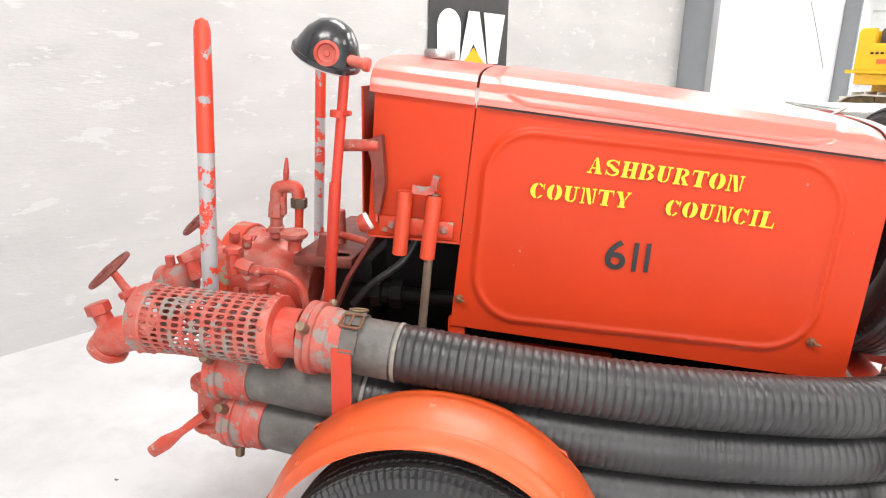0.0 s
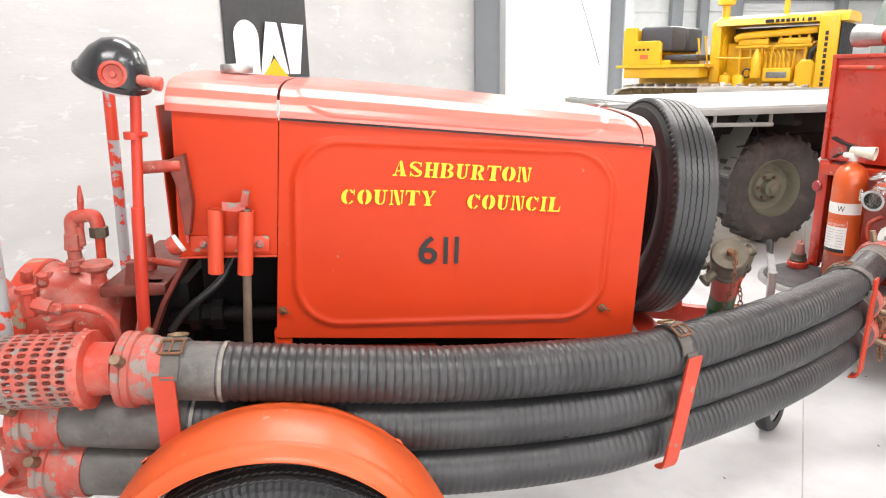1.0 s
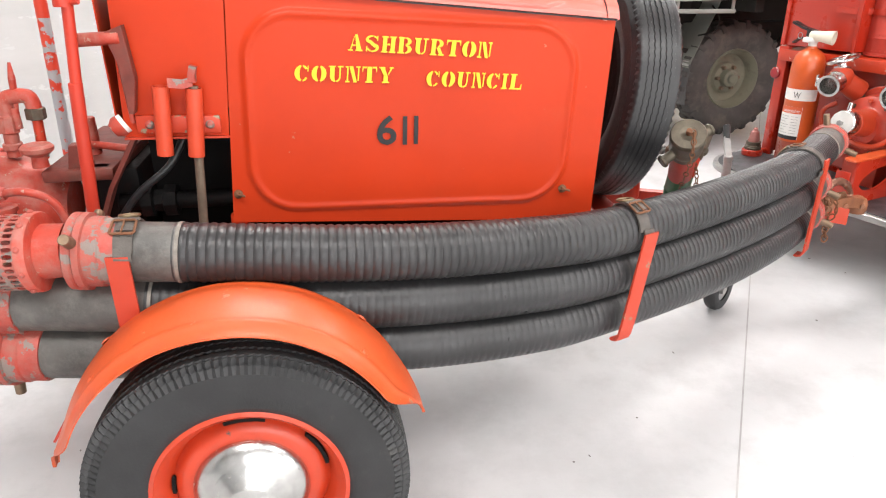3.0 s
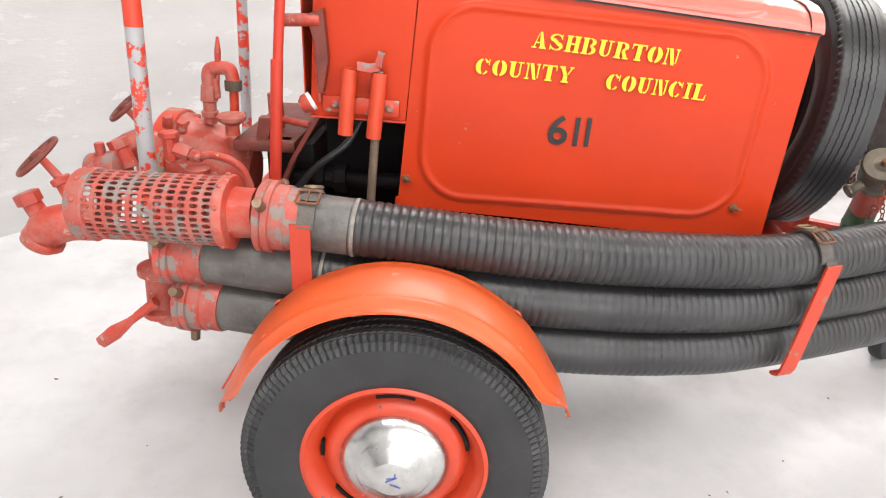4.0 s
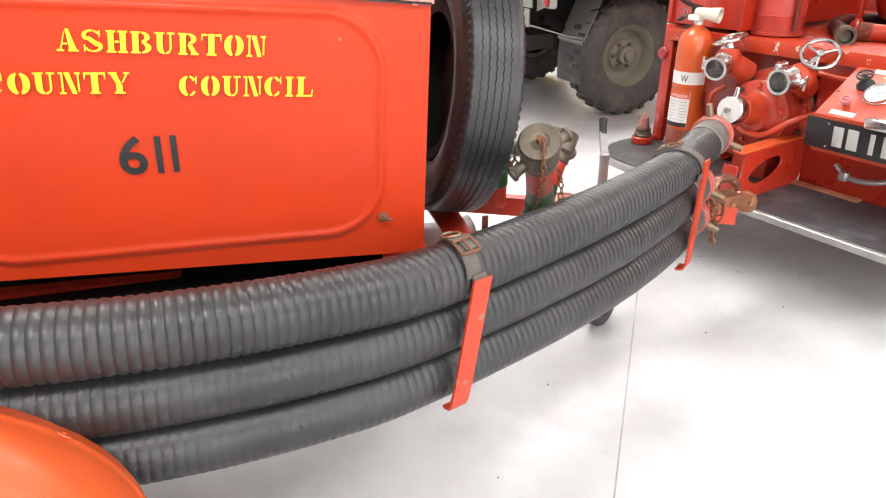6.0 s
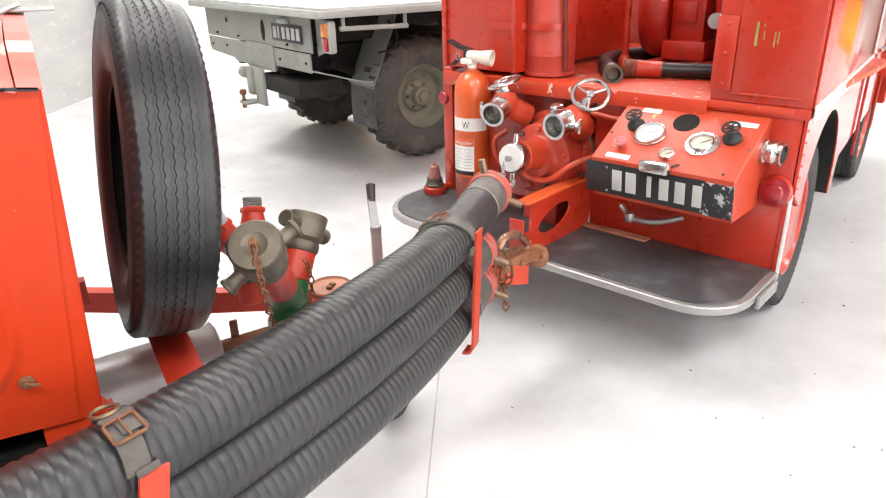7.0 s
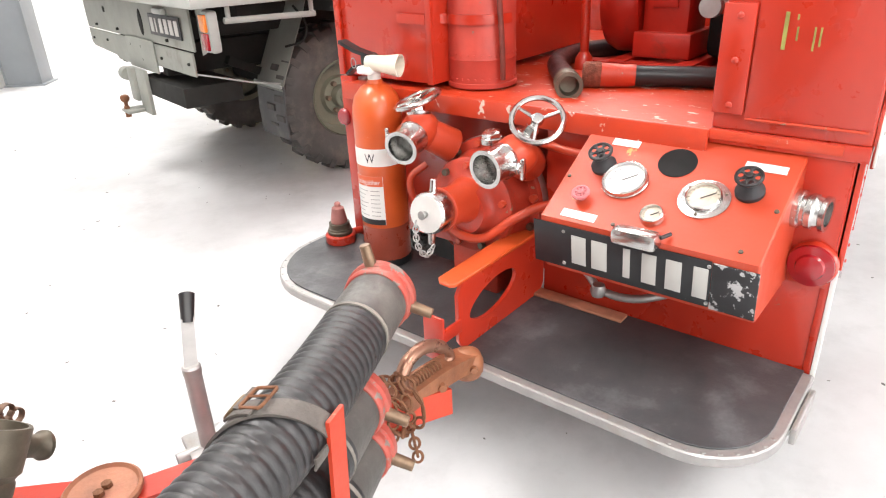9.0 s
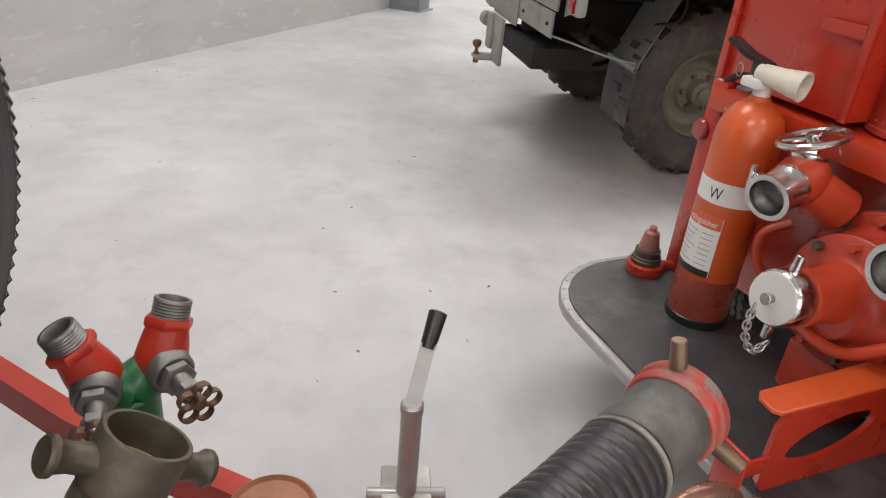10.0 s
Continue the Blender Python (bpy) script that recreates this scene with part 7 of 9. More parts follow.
# ---- extinguishers ----
def extinguisher():
    c = Vector((-0.112, 1.388, 0))
    e = thing("fire_extinguisher", (c.x, c.y, 0.361), "scratched orange fire extinguisher standing on the engine's step", "extinguisher", ENG)
    m = Matrix.Translation(c)
    R = 0.083
    b = lathe(bm_new(), [(0, 0.375), (R - 0.006, 0.377), (R, 0.385), (R, 0.89), (R * 0.97, 0.925), (R * 0.86, 0.958), (R * 0.6, 0.985), (0.028, 0.998), (0.024, 1.01), (0, 1.01)], m, 44)
    part("cylinder", b, M_EXT, e, "orange painted cylinder")
    part("base_ring", lathe(bm_new(), [(R + 0.003, 0.362), (R + 0.004, 0.385), (R, 0.388), (R - 0.01, 0.37), (R - 0.012, 0.362)], m, 44), M_PLASTIC, e)

    def patch(name, z0, z1, a0, a1, mat, r=0.0008):
        bb = bm_new()
        n = 16 if a1 - a0 < 200 else 44
        lo = [bb.verts.new(m @ Vector(((R + r) * math.cos(radians(a0 + (a1 - a0) * k / n)), (R + r) * math.sin(radians(a0 + (a1 - a0) * k / n)), z0))) for k in range(n + 1)]
        hi = [bb.verts.new(Vector((v.co.x, v.co.y, z1))) for v in lo]
        for k in range(n):
            bb.faces.new((lo[k], lo[k + 1], hi[k + 1], hi[k]))
        return part(name, bb, mat, e)
    # brown-red band paints the mat's dark reflection and shade on the cylinder's foot
    patch("lower_band", 0.389, 0.512, 0, 360, M_EXTLOW, 0.0006)
    patch("white_band", 0.735, 0.795, 110, 270, M_LABEL)
    lb = patch("label", 0.525, 0.70, 135, 225, M_LABEL)
    patch("label_red", 0.665, 0.70, 136, 224, M_REDPRINT, 0.0014)
    patch("label_black", 0.525, 0.545, 136, 224, M_INK, 0.0014)
    for k, z in enumerate((0.65, 0.635, 0.62, 0.605, 0.59, 0.575, 0.56)):
        patch("label_line", z - 0.0025, z, 145, 185 - 6 * (k % 3), M_GREYPRINT, 0.0014)
        patch("label_line", z - 0.0025, z, 192, 215, M_GREYPRINT, 0.0014)
    # printed word on the orange bar, letter on the white band
    for word, a0, span, z0, size, mt in (("extinguisher", 152, 66, 0.672, 0.026, M_LABEL), ("W", 186, 24, 0.748, 0.046, M_INK)):
        bw = bm_new()
        tmp = bpy.data.curves.new("word", "FONT")
        tmp.body, tmp.extrude, tmp.resolution_u = word, 0.0, 2
        ob = new("word", tmp)
        bpy.context.view_layer.update()
        me = bpy.data.meshes.new_from_object(ob.evaluated_get(bpy.context.evaluated_depsgraph_get()))
        bpy.data.objects.remove(ob)
        bw.from_mesh(me)
        bpy.data.meshes.remove(me)
        w = max(v.co.x for v in bw.verts)
        for v in bw.verts:
            a = radians(a0) + radians(span) * v.co.x / w
            v.co = m @ Vector(((R + 0.0024) * math.cos(a), (R + 0.0024) * math.sin(a), z0 + size * v.co.y))
        part("label_word", bw, mt, e, smooth=0)
    for a in (150, 240):
        p = m @ Vector((0.055 * math.cos(radians(a)), 0.055 * math.sin(radians(a)), 0.968))
        part("scuff", lathe(bm_new(), [(0.018, 0.0), (0.014, 0.003), (0, 0.004)], aim(p, p + Vector((math.cos(radians(a)), math.sin(radians(a)), 1.1))), 14), M_STEEL, e)
    b = lathe(bm_new(), [(0, 1.0), (0.022, 1.0), (0.022, 1.03), (0.03, 1.034), (0.03, 1.046), (0, 1.046)], m, 24)
    box(b, c.x - 0.05, c.x + 0.02, c.y - 0.025, c.y + 0.03, 1.03, 1.055, bevel=0.006)
    v = part("valve", b, M_LABEL, e, "white plastic valve")
    b = bm_new()
    box(b, c.x - 0.03, c.x + 0.02, c.y - 0.01, c.y + 0.03, 1.055, 1.09, bevel=0.008)
    ribbon(b, [c + Vector((-0.01, -0.01, 1.085)), c + Vector((-0.02, 0.05, 1.10)), c + Vector((-0.025, 0.11, 1.125))], (1, 0, 0), 0.035, 0.012)
    ribbon(b, [c + Vector((0, 0.02, 1.05)), c + Vector((-0.01, 0.07, 1.045)), c + Vector((-0.015, 0.10, 1.02))], (1, 0, 0), 0.028, 0.01)
    part("lever", b, M_PLASTIC, v, "black squeeze lever")
    h0, h1 = c + Vector((-0.025, 0.005, 1.066)), c + Vector((0.01, -0.108, 1.058))
    L = (h1 - h0).length
    part("horn", lathe(bm_new(), [(0.02, 0), (0.024, 0.005), (0.027, L * 0.5), (0.036, L), (0.031, L), (0.022, L * 0.45), (0, L * 0.4)], aim(h0, h1), 32), M_CREAM, v, "cream plastic discharge horn")
    part("pin_ring", torus(bm_new(), aim(c + Vector((-0.03, 0.06, 1.06)), c + Vector((-0.1, 0.08, 1.06))), 0.016, 0.0018, 18, 6), M_STEEL, v)
    return e


# cylinder colour darkened for reflection and shade near the step
M_EXTLOW = shader("extinguisher_brown_red", (0.26, 0.045, 0.022), 0.3, vary=0.2, scale=9, grain=0.05, coat=0.4, dirt=(0.14, 0.05, 0.035), dirt_amount=0.45, dirt_scale=8)
M_LABEL = shader("label_white", (0.76, 0.75, 0.72), 0.5, vary=0.06, scale=20, dirt=(0.55, 0.5, 0.45), dirt_amount=0.25, dirt_scale=20)
M_REDPRINT = shader("label_orange_print", (0.7, 0.12, 0.04), 0.5, vary=0.05)
M_GREYPRINT = shader("label_grey_print", (0.35, 0.34, 0.33), 0.6, vary=0.1)
M_CREAM = shader("cream_plastic", (0.68, 0.63, 0.52), 0.5, vary=0.06, scale=10, dirt=(0.4, 0.36, 0.28), dirt_amount=0.3, dirt_scale=12)
extinguisher()


def old_extinguisher():
    c = Vector((0.16, 1.15, 0))
    e = thing("old_extinguisher", (c.x, c.y, 0.966), "scratched dark red riveted cylinder strapped against the locker", "extinguisher", ENG)
    m = Matrix.Translation(c)
    R = 0.112
    part("cylinder", lathe(bm_new(), [(0, 0.968), (R - 0.004, 0.968), (R + 0.004, 0.972), (R + 0.004, 0.985), (R, 0.988), (R, 1.055), (R + 0.002, 1.06), (R, 1.065), (R, 1.44), (R * 0.97, 1.465), (R * 0.85, 1.485), (0.05, 1.505), (0.045, 1.53), (0, 1.53)], m, 48), M_OLDCYL, e, "dark red paint scratched to grey metal")
    rv = None
    for z in (1.0, 1.075):
        for k in range(30):
            a = 2 * math.pi * k / 30
            mm = aim(m @ Vector((R * math.cos(a), R * math.sin(a), z)), m @ Vector((2 * R * math.cos(a), 2 * R * math.sin(a), z)))
            if rv is None:
                rv, r0 = part("rivet", lathe(bm_new(), [(0.004, -0.001), (0.003, 0.002), (0, 0.003)], mm, 8), M_OLDCYL, e), BASE[e.name] @ mm
            else:
                again(rv, (BASE[e.name] @ mm) @ r0.inverted())
    b = lathe(bm_new(), [(0, 1.525), (0.05, 1.525), (0.052, 1.53), (0.052, 1.545), (0.03, 1.55), (0.028, 1.60), (0, 1.60)], m, 24)
    torus(b, m @ pose(0, 0, 1.55), 0.068, 0.007, 28, 8)
    part("screw_cap", b, M_CHIPPED, e)
    part("carry_handle", tube(bm_new(), [c + Vector(p) for p in ((-0.09, 0.06, 1.46), (-0.11, 0.08, 1.50), (-0.115, 0.085, 1.525), (-0.115, -0.05, 1.525), (-0.11, -0.06, 1.50), (-0.09, -0.05, 1.46))], 0.006, 8), M_STEEL, e)
    part("discharge_hose", tube(bm_new(), smooth_path([c + Vector(p) for p in ((-0.02, -0.10, 1.48), (-0.06, -0.125, 1.45), (-0.075, -0.12, 1.30), (-0.06, -0.122, 1.10), (-0.055, -0.12, 1.0))], 20), 0.009, 10), M_RUSTRED, e)
    pts = [c + Vector(((R + 0.006) * math.cos(radians(a)), (R + 0.006) * math.sin(radians(a)), 1.185)) for a in range(100, 275, 8)]
    b = ribbon(bm_new(), [Vector((-0.014, 1.36, 1.19)), Vector((-0.014, 1.30, 1.188))] + [Vector((-0.012, 1.25, 1.187))] + [p for p in pts if p.y < 1.22] , (0, 0, 1), 0.03, 0.005)
    part("holding_strap", b, M_ENGINE, engine, "red flat steel strap")


M_OLDCYL = shader("scratched_dark_red", (0.46, 0.05, 0.032), 0.45, vary=0.15, scale=10, grain=0.08, chip=(0.18, 0.14, 0.10), chip_scale=7, chip_amount=0.22)
old_extinguisher()


def cone_nozzle():
    p = Vector((-0.105, 1.648, 0))
    n = thing("branch_nozzle", (p.x, p.y, 0.361), "brass-collared nozzle standing in a red ring bracket", "nozzle", ENG)
    m = Matrix.Translation(p)
    part("cone", lathe(bm_new(), [(0, 0.440), (0.030, 0.440), (0.032, 0.447), (0.023, 0.50), (0.019, 0.503), (0.013, 0.505), (0.011, 0.513), (0.013, 0.516), (0.008, 0.522), (0, 0.523)], m, 26), M_NOZZLE, n)
    part("collar", lathe(bm_new(), [(0, 0.396), (0.046, 0.396), (0.048, 0.408), (0.044, 0.412), (0.044, 0.418), (0.040, 0.420), (0.040, 0.440), (0, 0.441)], m, 28), M_BRASS, n, "tarnished brass collar")
    b = lathe(bm_new(), [(0.03, 0.362), (0.056, 0.362), (0.058, 0.366), (0.058, 0.392), (0.054, 0.396), (0.03, 0.397)], m, 32)
    rod(b, p + Vector((0.04, 0.0, 0.38)), p + Vector((0.10, -0.02, 0.38)), 0.014)
    part("ring_bracket", b, M_ENGINE, engine)
    part("reflector", lathe(bm_new(), [(0.032, 0), (0.032, 0.008), (0.026, 0.014), (0, 0.016)], aim((-0.012, 1.655, 0.83), (-0.1, 1.66, 0.83)), 24), M_REDLENS, engine, "round red reflector")


M_NOZZLE = shader("worn_nozzle", (0.38, 0.16, 0.14), 0.5, 0.3, vary=0.2, scale=20, grain=0.08)
cone_nozzle()


def deck_load():
    # monitor pipe across the lockers
    p = thing("branch_pipe", (0.14, 1.2, 1.56), "red hose branch pipe with a grey nozzle lying across the lockers", "pipe", ENG)
    part("barrel", rod(bm_new(), (0.12, 1.50, 1.645), (0.12, 0.40, 1.60), 0.042, 0.05, 28), M_FRAME, p)
    a, c = Vector((0.12, 1.46, 1.643)), Vector((0.12, 1.63, 1.652))
    L = (c - a).length
    part("nozzle", lathe(bm_new(), [(0.045, 0), (0.05, 0.01), (0.053, L * 0.55), (0.06, L * 0.62), (0.06, L), (0.045, L), (0.042, L * 0.6), (0, L * 0.5)], aim(a, c), 36), M_STEEL, p, "dull grey nozzle")
    b = ribbon(bm_new(), [(0.05, 1.28, 1.55), (0.05, 1.27, 1.64), (0.055, 1.25, 1.72)], (0.3, 1, 0), 0.03, 0.012)
    part("clamp_lever", b, M_FRAME, p)
    part("support", rod(bm_new(), (0.12, 1.34, 1.556), (0.12, 1.34, 1.61), 0.014), M_FRAME, p)
    part("support", rod(bm_new(), (0.12, 0.95, 1.5), (0.12, 0.95, 1.60), 0.02), M_STEEL, p)
    # hose lengths
    h = thing("delivery_hose", (0.16, 0.82, 0.966), "black rubber delivery hose with a brass end lying on the deck", "hose", ENG)
    line = smooth_path([(0.14, 0.815, 1.0), (0.26, 0.90, 1.0), (0.45, 1.03, 1.0), (0.66, 1.07, 1.0), (0.85, 1.0, 1.0), (1.0, 0.85, 1.0)], 40)
    part("hose_body", tube(bm_new(), line[2:], 0.034, 20), M_RUBBER, h)
    d = (line[0] - line[2]).normalized()
    part("coupling", lathe(bm_new(), [(0.036, -0.05), (0.041, -0.045), (0.041, -0.005), (0.037, 0.0), (0.037, 0.012), (0.042, 0.014), (0.042, 0.03), (0.030, 0.03), (0.024, 0.0), (0, -0.005)], aim(line[0], line[0] + d), 30), M_BRASS, h, "tarnished brass coupling")
    g = thing("suction_rose_hose", (0.32, 0.72, 0.966), "black hose with a rusty wire rose on the deck", "hose", ENG)
    q0, q1 = Vector((0.275, 0.835, 1.005)), Vector((0.36, 0.66, 1.0))
    part("rose", lathe(bm_new(), [(0, -0.005), (0.034, -0.003), (0.041, 0.005), (0.041, 0.05), (0.038, 0.055)], aim(q0, q1), 28), M_RUSTMESH, g, "rusty wire mesh rose")
    part("rose_neck", lathe(bm_new(), [(0.038, 0.053), (0.036, 0.11), (0.034, 0.125), (0.036, 0.13), (0.036, 0.16), (0.03, 0.16)], aim(q0, q1), 28), M_CHIPPED, g)
    part("hose_body", tube(bm_new(), smooth_path([q0.lerp(q1, 0.8), q1, (0.42, 0.50, 1.0), (0.47, 0.36, 1.0)], 16), 0.032, 20), M_PLASTIC, g)
    # pump set
    s = thing("pump_set", (0.95, 0.75, 0.966), "red engine-driven pump set bolted to the deck", "pump", ENG)
    m = aim((0.82, 1.0, 1.20), (0.86, 0.6, 1.20))
    part("fan_housing", lathe(bm_new(), [(0, 0), (0.14, 0), (0.19, 0.012), (0.205, 0.04), (0.205, 0.13), (0.19, 0.15), (0.1, 0.16), (0, 0.16)], m, 44), M_ENGINEDK, s, "round red fan housing")
    b = bm_new()
    box(b, 0.68, 0.86, 0.66, 0.83, 1.0, 1.50, bevel=0.02)
    box(b, 0.66, 0.88, 0.64, 0.85, 1.0, 1.09, bevel=0.01)
    box(b, 0.672, 0.68, 0.70, 0.79, 1.17, 1.26, bevel=0.003)
    part("crank_case", b, M_ENGINEDK, s)
    b = bm_new()
    box(b, 0.74, 1.1, 0.36, 0.62, 1.0, 1.45, bevel=0.03)
    part("cylinder_block", b, M_DARK, s)
    part("starter_drum", lathe(bm_new(), [(0, 0), (0.13, 0), (0.15, 0.02), (0.15, 0.1), (0, 0.1)], aim((0.72, 0.60, 1.30), (0.74, 0.4, 1.30)), 36), M_ENGINEDK, s)
    b = bm_new()
    box(b, 0.58, 0.64, 0.36, 1.0, 0.966, 0.995, bevel=0.003)
    box(b, 1.0, 1.06, 0.36, 1.0, 0.966, 0.995, bevel=0.003)
    box(b, 0.58, 1.06, 0.60, 0.66, 0.967, 1.0, bevel=0.003)
    box(b, 0.58, 1.06, 0.84, 0.90, 0.967, 1.0, bevel=0.003)
    part("bed_frame", b, M_ENGINEDK, s)
    b = rod(bm_new(), (0.56, 0.985, 0.966), (0.56, 0.985, 1.75), 0.016)
    lathe(b, [(0.035, 0), (0.03, 0.04), (0.016, 0.06)], pose(0.56, 0.985, 0.966), 20)
    part("guard_rail", b, M_ENGINE, engine)
    m = aim((0.42, 0.50, 1.205), (0.3, 0.50, 1.215))
    part("outlet_cap", lathe(bm_new(), [(0, 0), (0.03, 0), (0.032, 0.004), (0.032, 0.03), (0, 0.032)], m, 28), M_ALLOY, s)
    part("outlet_neck", rod(bm_new(), (0.46, 0.48, 1.21), (0.46, 0.48, 1.40), 0.026), M_STEEL, s)


M_RUSTMESH = shader("rusty_wire_mesh", (0.24, 0.07, 0.04), 0.7, 0.2, vary=0.4, scale=60, grain=0.8, grain_scale=220)
M_ENGINEDK = shader("deep_red_enamel", (0.40, 0.02, 0.01), 0.35, vary=0.15, scale=8, grain=0.06, coat=0.3, dirt=(0.12, 0.03, 0.02), dirt_amount=0.35, dirt_scale=9)
deck_load()


def taper_side():
    """The body's right side closes in towards the cab."""
    todo = list(engine.children)
    off = Vector((1.2, 0.82, 0))
    while todo:
        ob = todo.pop()
        todo += list(ob.children)
        if ob.type != "MESH" or ob.matrix_basis != Matrix() or ob.name.split(".")[0] in ("deck", "holding_strap", "guard_rail"):
            continue
        for v in ob.data.vertices:
            p = v.co + off
            if p.x > 0.02 and p.y < 0.6:
                v.co.y += 0.10 * (p.x - 0.02) * min(1.0, (0.6 - p.y) / 0.4)


taper_side()
# ---- flatbed truck; here x runs forward from the tray's rear edge, y to its left ----
TRK = pose(2.607, 5.893, 0, 0, 0, 5.9)
truck = thing("flatbed_truck", (1.6, 0, 0), "grey-green flatbed truck with chunky tyres and a pale tray", "truck", TRK)


M_TRUCKRIM = shader("dusty_green_rim", (0.21, 0.21, 0.155), 0.55, vary=0.12, scale=8, grain=0.06, dirt=(0.12, 0.10, 0.07), dirt_amount=0.4, dirt_scale=9)
M_TRUCKTYRE = shader("dusty_bar_tyre", (0.075, 0.07, 0.066), 0.7, vary=0.3, scale=5, grain=0.15, grain_scale=120, dirt=(0.20, 0.17, 0.14), dirt_amount=0.5, dirt_scale=4)


def bar_tyre(parent, m, R=0.485, W=0.25, rim=0.25):
    prof = [(rim, -W * 0.36), (rim + 0.03, -W * 0.44), ((R + rim) / 2, -W * 0.5), (R - 0.06, -W * 0.49), (R - 0.025, -W * 0.42), (R - 0.018, -W * 0.3), (R - 0.018, W * 0.3), (R - 0.025, W * 0.42), (R - 0.06, W * 0.49), ((R + rim) / 2, W * 0.5), (rim + 0.03, W * 0.44), (rim, W * 0.36)]
    b = lathe(bm_new(), prof, m, 64)
    w = part("wheel", b, M_TRUCKTYRE, parent, "chunky bar-tread tyre")
    lug = None
    for side in (-1, 1):
        for k in range(24):
            a = 360 * (k + (0.5 if side > 0 else 0)) / 24
            mm = m @ pose(0, 0, 0, 0, 0, a)
            if lug is None or side != last:
                b = bm_new()
                prism(b, [(R - 0.065, side * W * 0.505), (R - 0.02, side * W * 0.475), (R, side * W * 0.40), (R, side * W * 0.02), (R - 0.03, side * W * 0.02), (R - 0.03, side * W * 0.38), (R - 0.07, side * W * 0.46)], -0.021, 0.021, mm @ Matrix(((1, 0, 0, 0), (0, 0, 1, 0), (0, 1, 0, 0), (0, 0, 0, 1))), 0.002)
                lug, l0, last = part("tread_lug", b, M_TRUCKTYRE, w), BASE[truck.name] @ mm, side
            else:
                again(lug, (BASE[truck.name] @ mm) @ l0.inverted())
    r = part("rim", lathe(bm_new(), [(rim - 0.03, -W * 0.3), (rim + 0.004, -W * 0.38), (rim + 0.004, W * 0.38), (rim - 0.004, W * 0.42), (rim - 0.016, W * 0.34), (rim - 0.034, W * 0.20), (rim - 0.046, -W * 0.06), (0.17, -W * 0.12), (0.135, -W * 0.08), (0.12, W * 0.03), (0.075, W * 0.06), (0.07, W * 0.30), (0.062, W * 0.33), (0.045, W * 0.34), (0.04, W * 0.42), (0.03, W * 0.44), (0, W * 0.44)], m, 48), M_TRUCKRIM, w, "grey-green steel rim")
    for k in range(6):
        a = 2 * math.pi * k / 6
        part("wheel_nut", hexagon(bm_new(), m @ Vector((0.10 * math.cos(a), 0.10 * math.sin(a), 0.0)), m @ Vector((0.10 * math.cos(a), 0.10 * math.sin(a), W * 0.17)), 0.017), M_TRUCKNUT, w)
    return w


